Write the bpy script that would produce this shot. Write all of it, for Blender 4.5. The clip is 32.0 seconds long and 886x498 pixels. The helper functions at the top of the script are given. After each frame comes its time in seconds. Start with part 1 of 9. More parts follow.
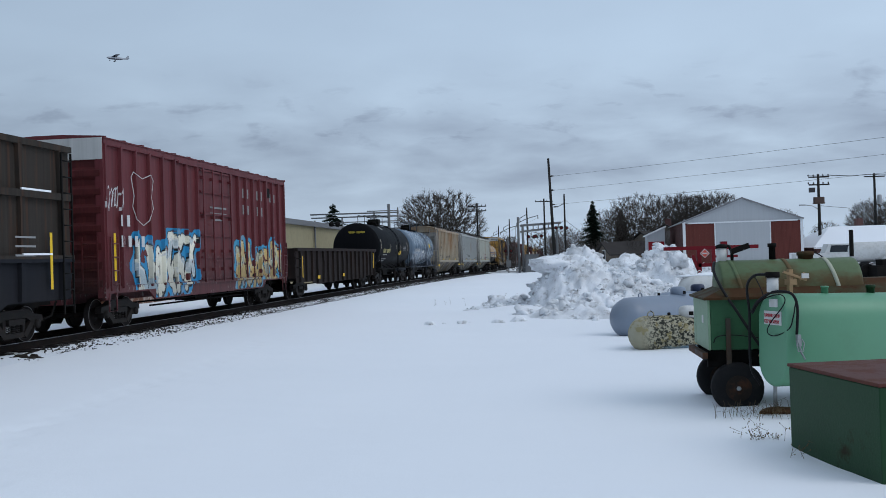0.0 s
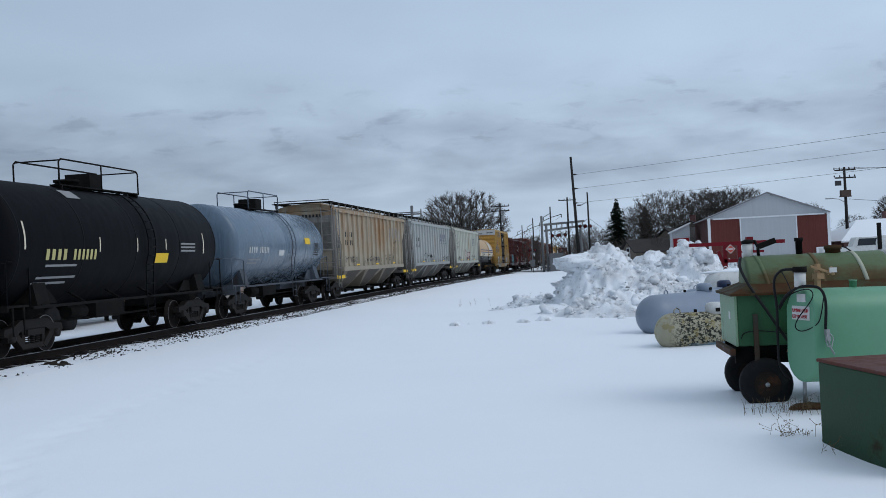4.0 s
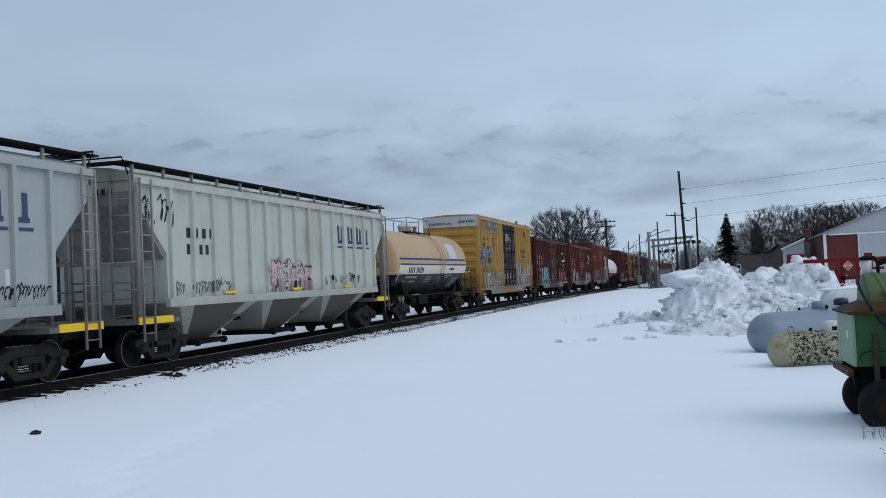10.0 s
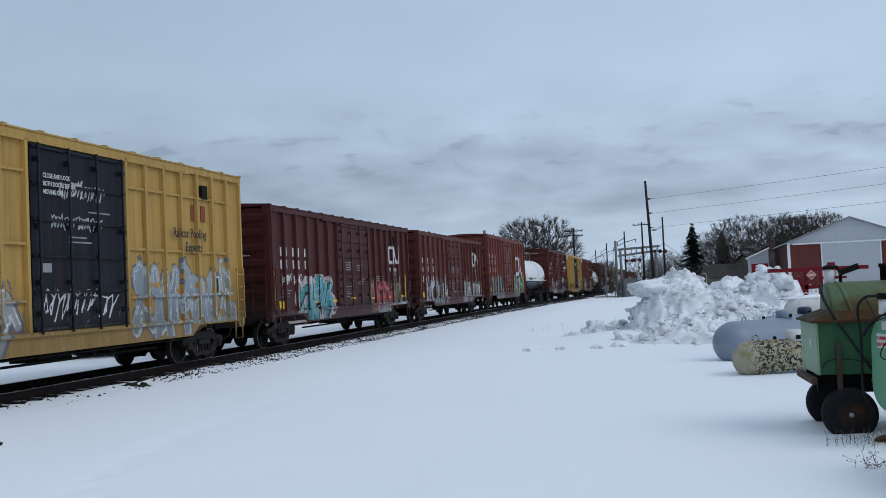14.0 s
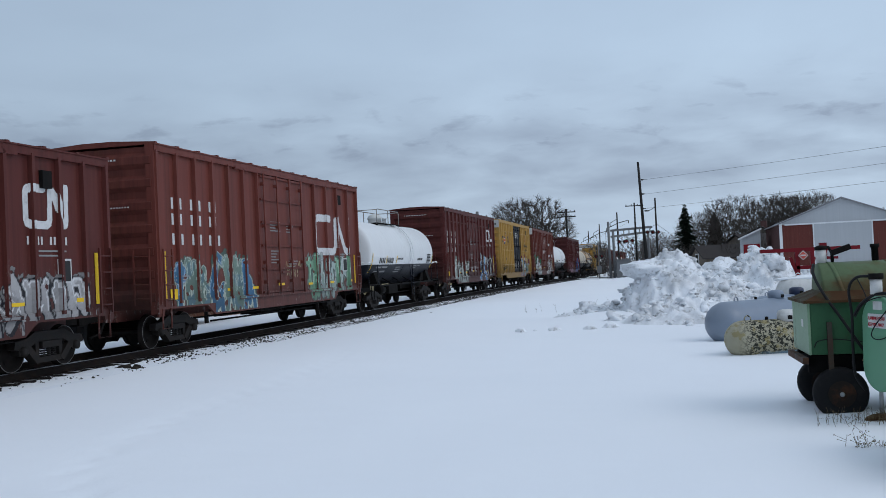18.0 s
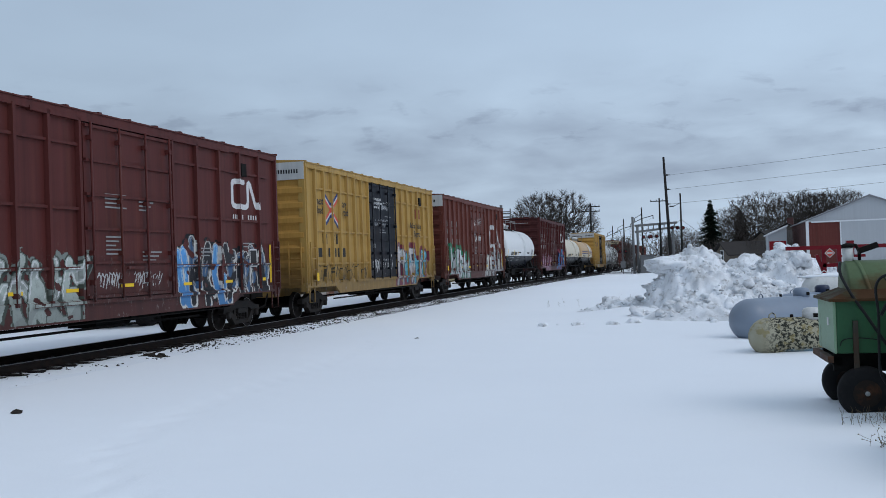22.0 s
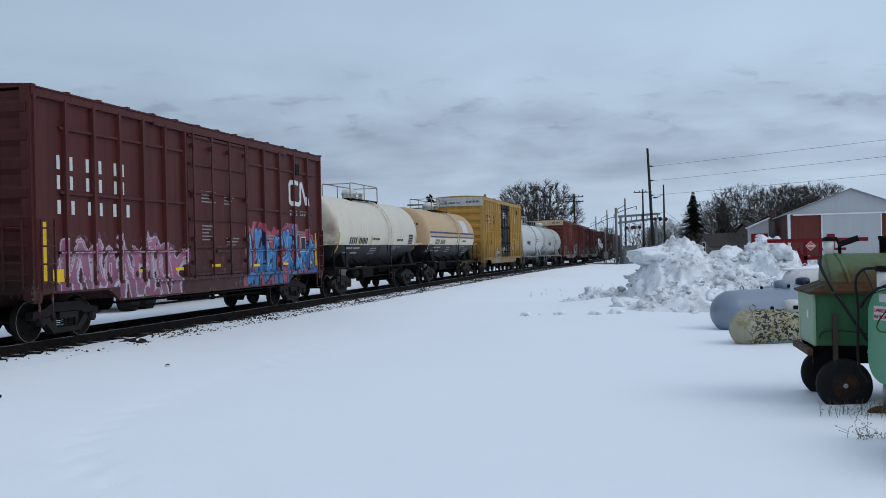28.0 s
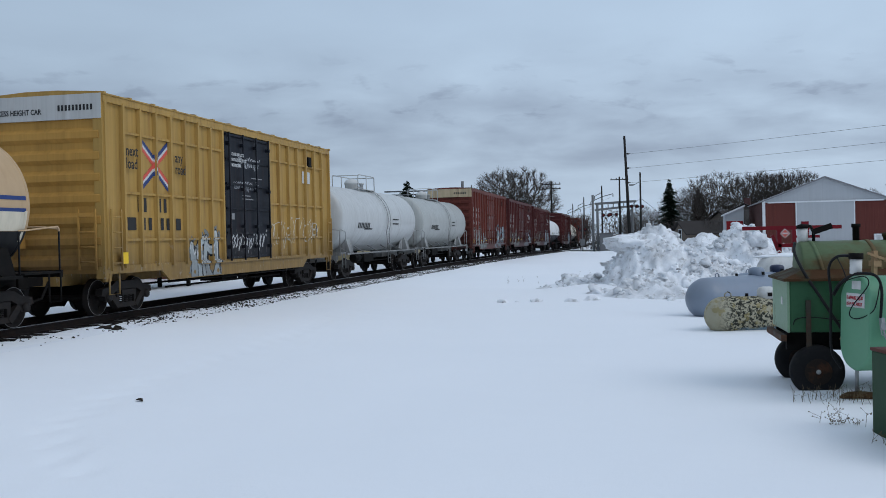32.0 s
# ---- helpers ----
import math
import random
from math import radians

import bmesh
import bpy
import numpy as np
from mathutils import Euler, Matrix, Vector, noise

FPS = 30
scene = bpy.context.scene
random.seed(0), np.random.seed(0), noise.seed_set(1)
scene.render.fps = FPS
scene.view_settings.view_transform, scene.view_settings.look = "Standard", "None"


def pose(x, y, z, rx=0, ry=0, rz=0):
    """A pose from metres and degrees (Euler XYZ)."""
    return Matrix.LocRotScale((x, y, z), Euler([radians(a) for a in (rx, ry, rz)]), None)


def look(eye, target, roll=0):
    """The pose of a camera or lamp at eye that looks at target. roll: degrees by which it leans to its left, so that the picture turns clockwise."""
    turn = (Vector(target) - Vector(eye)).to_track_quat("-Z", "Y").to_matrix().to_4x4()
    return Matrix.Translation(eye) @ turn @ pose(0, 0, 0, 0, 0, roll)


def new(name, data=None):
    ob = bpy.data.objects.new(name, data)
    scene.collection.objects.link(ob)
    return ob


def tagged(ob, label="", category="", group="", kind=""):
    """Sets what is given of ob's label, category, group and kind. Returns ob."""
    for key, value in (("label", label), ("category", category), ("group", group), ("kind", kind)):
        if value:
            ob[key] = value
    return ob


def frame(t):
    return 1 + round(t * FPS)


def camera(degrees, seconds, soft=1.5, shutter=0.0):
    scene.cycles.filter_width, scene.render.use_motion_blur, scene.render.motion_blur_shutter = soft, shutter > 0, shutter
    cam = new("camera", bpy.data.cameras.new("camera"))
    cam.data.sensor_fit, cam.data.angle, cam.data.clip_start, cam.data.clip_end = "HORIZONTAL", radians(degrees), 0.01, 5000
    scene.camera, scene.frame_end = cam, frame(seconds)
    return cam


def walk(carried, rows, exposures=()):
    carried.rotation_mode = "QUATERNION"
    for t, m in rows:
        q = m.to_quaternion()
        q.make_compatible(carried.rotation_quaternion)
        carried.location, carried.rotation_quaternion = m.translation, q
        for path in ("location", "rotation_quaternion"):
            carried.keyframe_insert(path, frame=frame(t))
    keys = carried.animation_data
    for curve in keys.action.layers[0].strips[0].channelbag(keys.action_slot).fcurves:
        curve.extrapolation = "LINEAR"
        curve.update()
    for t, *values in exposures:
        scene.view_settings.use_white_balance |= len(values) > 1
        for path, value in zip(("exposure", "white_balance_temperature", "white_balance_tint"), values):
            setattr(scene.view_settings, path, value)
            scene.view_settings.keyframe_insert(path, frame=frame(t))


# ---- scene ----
import functools

cam = camera(48.6, 32.0, soft=0.65, shutter=0.0)
EYE = (0.0, 0.0, 2.1)
PATH = [  # seconds, yaw, pitch, roll of the hand-held camera
    (0.0, -0.22, 0.48, 1.74),
    (0.5, 0.01, 0.52, 1.85),
    (1.0, 0.46, 0.55, 1.96),
    (1.5, 1.17, 0.55, 2.08),
    (2.0, 1.68, 0.56, 2.24),
    (2.5, 1.82, 0.63, 2.42),
    (3.0, 1.58, 0.66, 2.65),
    (3.5, 1.16, 0.62, 2.81),
    (5.5, 1.50, 0.55, 2.57),
    (6.0, 1.82, 0.62, 2.59),
    (6.5, 2.23, 0.70, 2.57),
    (7.0, 2.80, 0.77, 2.54),
    (7.5, 3.50, 0.79, 2.46),
    (8.0, 4.25, 0.87, 2.24),
    (8.5, 4.99, 1.00, 2.12),
    (9.0, 5.75, 1.28, 2.19),
    (9.5, 6.60, 1.55, 2.42),
    (10.0, 7.28, 1.79, 2.59),
    (10.5, 7.49, 1.94, 2.68),
    (11.0, 7.34, 2.01, 2.61),
    (11.5, 6.95, 1.95, 2.49),
    (12.0, 6.61, 1.89, 2.34),
    (12.5, 6.43, 1.95, 2.28),
    (13.0, 6.28, 2.09, 2.29),
    (13.5, 5.94, 2.22, 2.41),
    (14.0, 5.42, 2.23, 2.57),
    (14.5, 4.94, 2.06, 2.70),
    (15.0, 4.67, 1.84, 2.88),
    (15.5, 4.64, 1.65, 2.99),
    (17.5, 5.02, 1.31, 2.87),
    (18.0, 5.01, 1.12, 2.71),
    (18.5, 5.09, 0.90, 2.58),
    (19.0, 5.28, 0.67, 2.54),
    (19.5, 5.50, 0.51, 2.52),
    (20.0, 5.75, 0.37, 2.38),
    (20.5, 5.90, 0.28, 2.24),
    (21.0, 6.05, 0.35, 2.02),
    (21.5, 6.19, 0.52, 1.98),
    (22.0, 6.36, 0.77, 1.99),
    (22.5, 6.53, 0.94, 1.98),
    (23.0, 6.56, 0.95, 1.95),
    (23.5, 6.56, 0.87, 1.84),
    (24.0, 6.50, 0.73, 1.71),
    (24.5, 6.42, 0.59, 1.60),
    (25.0, 6.31, 0.45, 1.56),
    (25.5, 6.14, 0.25, 1.43),
    (26.0, 5.84, 0.03, 1.38),
    (26.5, 5.51, -0.12, 1.35),
    (28.5, 5.35, 0.15, 1.29),
    (29.0, 5.29, 0.18, 1.16),
    (29.5, 5.10, 0.07, 1.05),
    (30.0, 4.82, -0.10, 1.02),
    (30.5, 4.48, -0.25, 1.02),
    (31.0, 4.13, -0.43, 1.03),
    (31.5, 3.98, -0.59, 1.13),
    (32.0, 4.06, -0.72, 1.24),
]
walk(cam, [(t, pose(*EYE, 90 + p, r, y)) for t, y, p, r in PATH])

# ---- sky and light: an overcast winter day ----
def sky_world():
    w = bpy.data.worlds.new("overcast_sky")
    scene.world = w
    w.use_nodes = True
    n, l = w.node_tree.nodes, w.node_tree.links
    n.clear()
    out, bg = n.new("ShaderNodeOutputWorld"), n.new("ShaderNodeBackground")
    sky = n.new("ShaderNodeTexSky")
    sky.sky_type, sky.sun_disc = "NISHITA", False
    sky.sun_elevation, sky.sun_rotation = radians(44), radians(115)
    sky.air_density, sky.dust_density = 1.0, 3.0
    co, sep = n.new("ShaderNodeTexCoord"), n.new("ShaderNodeSeparateXYZ")
    l.new(co.outputs["Generated"], sep.inputs[0])

    def m(op, a, b=None, c=None):
        k = n.new("ShaderNodeMath")
        k.operation = op
        for i, v in enumerate((a, b, c)):
            if v is None:
                continue
            if isinstance(v, (int, float)):
                k.inputs[i].default_value = v
            else:
                l.new(v, k.inputs[i])
        return k.outputs[0]

    def noise_of(vec, scale, detail, rough, distort=0.0):
        k = n.new("ShaderNodeTexNoise")
        k.inputs["Scale"].default_value, k.inputs["Detail"].default_value = scale, detail
        k.inputs["Roughness"].default_value, k.inputs["Distortion"].default_value = rough, distort
        l.new(vec, k.inputs["Vector"])
        return k.outputs["Fac"]

    def ramp(fac, stops):
        k = n.new("ShaderNodeValToRGB")
        while len(k.color_ramp.elements) < len(stops):
            k.color_ramp.elements.new(0.5)
        for e, (p, c) in zip(k.color_ramp.elements, stops):
            e.position, e.color = p, (*c, 1)
        l.new(fac, k.inputs[0])
        return k.outputs[0]

    up = m("MAXIMUM", sep.outputs["Z"], 0.0)
    depth = m("ADD", up, 0.2)
    flat = n.new("ShaderNodeCombineXYZ")
    l.new(m("DIVIDE", sep.outputs["X"], depth), flat.inputs[0])
    l.new(m("DIVIDE", sep.outputs["Y"], depth), flat.inputs[1])
    wide = noise_of(flat.outputs[0], 0.8, 3, 0.5, 0.2)
    fine = noise_of(flat.outputs[0], 3.2, 6, 0.52, 0.2)
    # base colour by elevation
    base = ramp(up, SKY_BASE)
    # a bank of darker stratus low over the horizon, thinner higher up
    band = ramp(up, SKY_BAND)
    cover = ramp(m("ADD", m("MULTIPLY", wide, 0.6), m("MULTIPLY", fine, 0.4)), [(0.36, (0, 0, 0)), (0.62, (1, 1, 1))])
    puffs = ramp(noise_of(flat.outputs[0], 6.5, 4, 0.55, 0.3), [(0.56, (0, 0, 0)), (0.68, (1, 1, 1))])
    shelf = ramp(up, [(0.10, (0,) * 3), (0.125, (0.34,) * 3), (0.16, (0.34,) * 3), (0.19, (0,) * 3)])
    amount = m("MINIMUM", m("ADD", m("MULTIPLY", cover, band), m("MULTIPLY", puffs, shelf)), 1.0)
    mix = n.new("ShaderNodeMix")
    mix.data_type = "RGBA"
    l.new(amount, mix.inputs["Factor"])
    l.new(base, mix.inputs["A"])
    mix.inputs["B"].default_value = (*SKY_CLOUD, 1)
    # a share of clear-sky light behind the cloud sheet
    # the sheet thickens towards the west
    thick = ramp(m("ADD", m("MULTIPLY", sep.outputs["X"], 0.5), 0.5), [(0.0, (0.80,) * 3), (0.30, (0.86,) * 3), (0.5, (1.02,) * 3), (0.7, (1.06,) * 3)])
    dim = n.new("ShaderNodeMix")
    dim.data_type, dim.blend_type = "RGBA", "MULTIPLY"
    dim.inputs["Factor"].default_value = 1.0
    l.new(mix.outputs["Result"], dim.inputs["A"])
    l.new(thick, dim.inputs["B"])
    add = n.new("ShaderNodeMix")
    add.data_type = "RGBA"
    add.blend_type = "ADD"
    add.inputs["Factor"].default_value = 0.012
    l.new(dim.outputs["Result"], add.inputs["A"])
    l.new(sky.outputs[0], add.inputs["B"])
    l.new(add.outputs["Result"], bg.inputs[0])
    bg.inputs[1].default_value = SKY_STRENGTH
    l.new(bg.outputs[0], out.inputs[0])


SKY_STRENGTH = 1.0
SKY_BASE = [(0.0, (0.53, 0.66, 0.82)), (0.10, (0.50, 0.63, 0.79)), (0.20, (0.50, 0.64, 0.81)), (0.45, (0.42, 0.55, 0.73)), (1.0, (0.58, 0.69, 0.84))]
SKY_BAND = [(0.0, (0.12,) * 3), (0.05, (0.40,) * 3), (0.085, (0.95,) * 3), (0.13, (0.95,) * 3), (0.165, (0.40,) * 3), (0.21, (0.16,) * 3), (0.5, (0.2,) * 3)]
SKY_CLOUD = (0.28, 0.35, 0.47)
sky_world()
sun_data = bpy.data.lights.new("sun", "SUN")
sun_data.energy, sun_data.angle, sun_data.color = 0.8, radians(36), (0.98, 0.98, 1.0)
sun = new("sun", sun_data)
sun.matrix_world = look((0, 0, 60), (-56, 26, 0))
scene.view_settings.exposure = -0.17


# ---- materials ----
class Nodes:
    """A small builder for procedural materials in object space."""

    def __init__(self, name, rough=0.6, metal=0.0):
        self.mat = bpy.data.materials.new(name)
        self.mat.use_nodes = True
        self.n, self.l = self.mat.node_tree.nodes, self.mat.node_tree.links
        self.bsdf = self.n["Principled BSDF"]
        self.bsdf.inputs["Roughness"].default_value, self.bsdf.inputs["Metallic"].default_value = rough, metal
        self.bsdf.inputs["Specular IOR Level"].default_value = 0.16 if rough > 0.42 else 0.5
        self.co = self.n.new("ShaderNodeTexCoord")

    def put(self, sock, v):
        if isinstance(v, (int, float)):
            sock.default_value = v
        elif isinstance(v, tuple):
            sock.default_value = (*v, 1) if len(v) == 3 and len(sock.default_value) == 4 else v
        else:
            self.l.new(v, sock)

    def math(self, op, a, b=None, clamp=False):
        k = self.n.new("ShaderNodeMath")
        k.operation, k.use_clamp = op, clamp
        self.put(k.inputs[0], a)
        if b is not None:
            self.put(k.inputs[1], b)
        return k.outputs[0]

    def noise(self, scale, detail=4, rough=0.55, stretch=(1, 1, 1), shift=(0, 0, 0), distort=0.0):
        mp = self.n.new("ShaderNodeMapping")
        self.l.new(self.co.outputs["Object"], mp.inputs[0])
        mp.inputs["Scale"].default_value, mp.inputs["Location"].default_value = stretch, shift
        k = self.n.new("ShaderNodeTexNoise")
        k.inputs["Scale"].default_value, k.inputs["Detail"].default_value = scale, detail
        k.inputs["Roughness"].default_value, k.inputs["Distortion"].default_value = rough, distort
        self.l.new(mp.outputs[0], k.inputs["Vector"])
        return k.outputs["Fac"]

    def ramp(self, fac, a, b):
        """0 under a, 1 over b."""
        k = self.n.new("ShaderNodeMapRange")
        k.clamp = True
        self.l.new(fac, k.inputs["Value"])
        k.inputs["From Min"].default_value, k.inputs["From Max"].default_value = a, b
        return k.outputs[0]

    def mix(self, fac, a, b, blend="MIX"):
        k = self.n.new("ShaderNodeMix")
        k.data_type, k.blend_type = "RGBA", blend
        self.put(k.inputs["Factor"], fac)
        self.put(k.inputs["A"], a)
        self.put(k.inputs["B"], b)
        return k.outputs["Result"]

    def xyz(self):
        k = self.n.new("ShaderNodeSeparateXYZ")
        self.l.new(self.co.outputs["Object"], k.inputs[0])
        return k.outputs

    def done(self, colour, rough=None, bump=None, strength=0.2, dist=0.02):
        self.put(self.bsdf.inputs["Base Color"], colour)
        if rough is not None:
            self.put(self.bsdf.inputs["Roughness"], rough)
        if bump is not None:
            k = self.n.new("ShaderNodeBump")
            k.inputs["Strength"].default_value, k.inputs["Distance"].default_value = strength, dist
            self.l.new(bump, k.inputs["Height"])
            self.l.new(k.outputs[0], self.bsdf.inputs["Normal"])
        return self.mat


def scaled(c, k):
    return tuple(min(1, v * k) for v in c)


def plain(name, colour, rough=0.6, metal=0.0, vary=0.2, scale=3.0, bump=0.1, dirt=None, dirt_amount=0.3):
    """Paint, rubber, concrete and the like: a colour with grain at two scales and patches of dirt."""
    k = Nodes(name, rough, metal)
    big, small = k.noise(scale * 0.4, 3), k.noise(scale * 9, 4, 0.65)
    c = k.mix(big, scaled(colour, 1 - vary), scaled(colour, 1 + vary))
    c = k.mix(k.math("MULTIPLY", k.ramp(small, 0.35, 0.7), vary * 0.8), c, scaled(colour, 0.6))
    if dirt:
        c = k.mix(k.math("MULTIPLY", k.ramp(k.noise(scale, 6, 0.65), 0.48, 0.68), dirt_amount), c, dirt)
    return k.done(c, k.math("ADD", k.math("MULTIPLY", big, 0.15), rough - 0.07), small, bump, 0.01)


RUST, GRIME = (0.16, 0.06, 0.025), (0.026, 0.022, 0.02)


def car_paint(name, colour, rough=0.55, fade=0.25, rust=0.3, grime=0.6, sill=1.2, streak=RUST, lower=None, split=1.95, head=None):
    """Railway paint: faded in patches, streaked downwards with rust, grimy near the sill; object z is the height over the rail."""
    k = Nodes(name, rough)
    x, y, z = k.xyz()
    c = k.mix(k.noise(0.5, 4), scaled(colour, 1 - fade), scaled(colour, 1 + fade))
    c = k.mix(k.math("MULTIPLY", k.ramp(k.noise(7, 5, 0.7), 0.45, 0.75), fade * 0.7), c, scaled(colour, 0.55))
    drips = k.noise(1.0, 4, 0.6, (7, 7, 0.12), (5, 2, 0))
    c = k.mix(k.math("MULTIPLY", k.ramp(drips, 0.50, 0.66), min(0.6, fade * 2.2)), c, scaled(colour, 0.5))
    c = k.mix(k.math("MULTIPLY", k.ramp(drips, 0.46, 0.32), min(0.4, fade * 1.3)), c, scaled(colour, 1.6))
    runs = k.noise(1.0, 5, 0.6, (4, 5, 0.28))
    patches = k.math("ADD", k.math("MULTIPLY", k.noise(0.6, 3, 0.5, (1, 1, 0.5), (3, 1, 7)), 0.5), k.math("MULTIPLY", runs, 0.6))
    c = k.mix(k.math("MULTIPLY", k.ramp(patches if rust >= 0.6 else runs, *((0.53, 0.72) if rust < 0.6 else (0.50, 0.66))), rust), c, streak)
    if head:
        stain = k.math("MULTIPLY", k.ramp(y, head + 0.1, head - 0.02), k.math("MULTIPLY", k.ramp(k.noise(0.8, 4, 0.6, shift=(2, 0, 1)), 0.40, 0.58), k.ramp(z, 3.2, 2.2)))
        c = k.mix(k.math("MULTIPLY", stain, 0.85), c, (0.10, 0.045, 0.02))
    if lower:
        c = k.mix(k.math("LESS_THAN", z, split), c, k.mix(k.noise(0.7, 4), scaled(lower, 0.45), scaled(lower, 0.75)))
    low = k.ramp(k.math("ADD", z, k.math("MULTIPLY", k.noise(1.3, 5, 0.65, (1, 1, 0.4)), -1.8)), sill + 0.1, sill - 1.1)
    c = k.mix(k.math("MULTIPLY", low, grime), c, GRIME)
    return k.done(c, k.math("ADD", k.math("MULTIPLY", runs, 0.25), rough - 0.1), k.noise(22, 3), 0.12, 0.01)


def side_paint(name, base_colour, fade=0.25, rust=0.3, grime=0.5, sill=1.2):
    """Scuffed and streaked paint of a car's side."""
    k = Nodes(name, 0.55)
    x, y, z = k.xyz()
    c = k.mix(k.noise(0.5, 4), scaled(base_colour, 1 - fade), scaled(base_colour, 1 + fade))
    c = k.mix(k.math("MULTIPLY", k.ramp(k.noise(7, 5, 0.7), 0.45, 0.75), fade * 0.7), c, scaled(base_colour, 0.55))
    drips = k.noise(1.0, 4, 0.6, (7, 7, 0.12), (5, 2, 0))
    c = k.mix(k.math("MULTIPLY", k.ramp(drips, 0.50, 0.66), min(0.6, fade * 2.2)), c, scaled(base_colour, 0.5))
    c = k.mix(k.math("MULTIPLY", k.ramp(drips, 0.46, 0.32), min(0.4, fade * 1.3)), c, scaled(base_colour, 1.6))
    runs = k.noise(1.0, 5, 0.6, (4, 5, 0.28))
    if rust > 0.42:
        patches = k.math("ADD", k.math("MULTIPLY", k.noise(0.6, 3, 0.5, (1, 1, 0.5), (3, 1, 7)), 0.5), k.math("MULTIPLY", runs, 0.6))
        c = k.mix(k.math("MULTIPLY", k.ramp(patches, 0.55, 0.68), 0.75), c, (0.30, 0.18, 0.09))
    c = k.mix(k.math("MULTIPLY", k.ramp(runs, 0.53, 0.72), rust), c, RUST)
    low = k.ramp(k.math("ADD", z, k.math("MULTIPLY", k.noise(1.3, 5, 0.65, (1, 1, 0.4)), -1.8)), sill + 0.1, sill - 1.1)
    c = k.mix(k.math("MULTIPLY", low, grime), c, GRIME)
    scuff = k.math("MULTIPLY", k.ramp(z, 2.4, 1.0), k.ramp(k.noise(6, 6, 0.75, (1, 1, 0.5)), 0.58, 0.66))
    c = k.mix(k.math("MULTIPLY", scuff, 0.4), c, (0.36, 0.36, 0.34))
    return k.done(c, 0.5, k.noise(22, 3), 0.1, 0.01)


def hopper_paint(name, colour, rust, grime=0.4):
    """Pale hopper paint, softly stained in broad patches below the roof edge, with thin runs and a dirty lower edge."""
    k = Nodes(name, 0.55)
    x, y, z = k.xyz()
    c = k.mix(k.noise(0.45, 3), scaled(colour, 0.92), scaled(colour, 1.06))
    c = k.mix(k.math("MULTIPLY", k.ramp(k.noise(6, 5, 0.7), 0.5, 0.75), 0.12), c, scaled(colour, 0.6))
    broad = k.math("ADD", k.math("MULTIPLY", k.noise(0.9, 4, 0.55, (1, 0.9, 0.45), (3, 1, 7)), 0.75), k.math("MULTIPLY", k.noise(2.4, 3, 0.5, (1, 1, 0.12)), 0.25))
    stain = k.math("MULTIPLY", k.ramp(broad, 0.56 - 0.12 * rust, 0.72 - 0.10 * rust), k.ramp(z, 1.6, 2.9))
    c = k.mix(k.math("MULTIPLY", stain, 0.35 + 0.4 * rust), c, (0.30, 0.175, 0.085))
    streaks = k.math("MULTIPLY", k.ramp(k.noise(1.0, 5, 0.6, (3, 3.2, 0.3), (9, 4, 2)), 0.60 - 0.13 * rust, 0.74 - 0.10 * rust), k.ramp(k.math("ADD", z, k.math("MULTIPLY", k.noise(2.0, 3), 1.6)), 2.9, 4.2))
    c = k.mix(k.math("MULTIPLY", streaks, 0.6 * rust), c, (0.24, 0.115, 0.045))
    runs = k.ramp(k.noise(1.0, 4, 0.6, (8, 8, 0.15), (5, 2, 0)), 0.60, 0.70)
    c = k.mix(k.math("MULTIPLY", runs, 0.18), c, (0.16, 0.11, 0.07))
    low = k.ramp(k.math("ADD", z, k.math("MULTIPLY", k.noise(1.7, 5, 0.7, (1, 1, 0.5)), -1.2)), 1.25, 0.6)
    c = k.mix(k.math("MULTIPLY", low, grime), c, (0.10, 0.085, 0.07))
    return k.done(c, 0.55, k.noise(22, 3), 0.1, 0.01)


def snow_material(name, clean=True):
    k = Nodes(name, 0.6)
    big, mid, fine = k.noise(0.12, 4), k.noise(1.6, 5), k.noise(30, 3, 0.7)
    c = k.mix(big, (0.83, 0.86, 0.895), (0.90, 0.92, 0.945))
    if not clean:
        c = k.mix(k.math("MULTIPLY", k.ramp(k.noise(0.9, 6, 0.7), 0.42, 0.62), 0.6), c, (0.47, 0.48, 0.49))
        c = k.mix(k.math("MULTIPLY", k.ramp(k.noise(3.2, 6, 0.75), 0.54, 0.64), 0.6), c, (0.20, 0.185, 0.17))
    else:
        c = k.mix(k.math("MULTIPLY", k.ramp(k.noise(2.2, 6, 0.75), 0.66, 0.8), 0.15), c, (0.6, 0.58, 0.55))
    k.bsdf.inputs["Subsurface Weight"].default_value = 0.0
    k.bsdf.inputs["Specular IOR Level"].default_value = 0.2
    h = k.math("ADD", k.math("MULTIPLY", mid, 1.0), k.math("MULTIPLY", fine, 0.25))
    return k.done(c, 0.7, h, 0.25 if clean else 0.5, 0.05)


SNOW, DIRTY_SNOW = snow_material("snow"), snow_material("ploughed_snow", False)
STEEL = plain("rail_steel", (0.012, 0.009, 0.008), 0.8, 0.0, 0.3, 4, 0.1, (0.03, 0.016, 0.01), 0.5)
RAIL_TOP = plain("rail_head", (0.32, 0.32, 0.33), 0.3, 0.9, 0.1, 8, 0.05)
TIE = plain("tie_wood", (0.012, 0.010, 0.009), 0.85, 0, 0.35, 3, 0.4)
STONE = plain("ballast_stone", (0.06, 0.056, 0.053), 0.9, 0, 0.5, 6, 0.4)
BLACK = plain("black_running_gear", (0.006, 0.0055, 0.005), 0.85, 0.0, 0.4, 3, 0.2, (0.02, 0.015, 0.012), 0.4)
WHEEL = plain("wheel_steel", (0.012, 0.010, 0.009), 0.7, 0.1, 0.3, 5, 0.1, (0.03, 0.017, 0.012), 0.4)
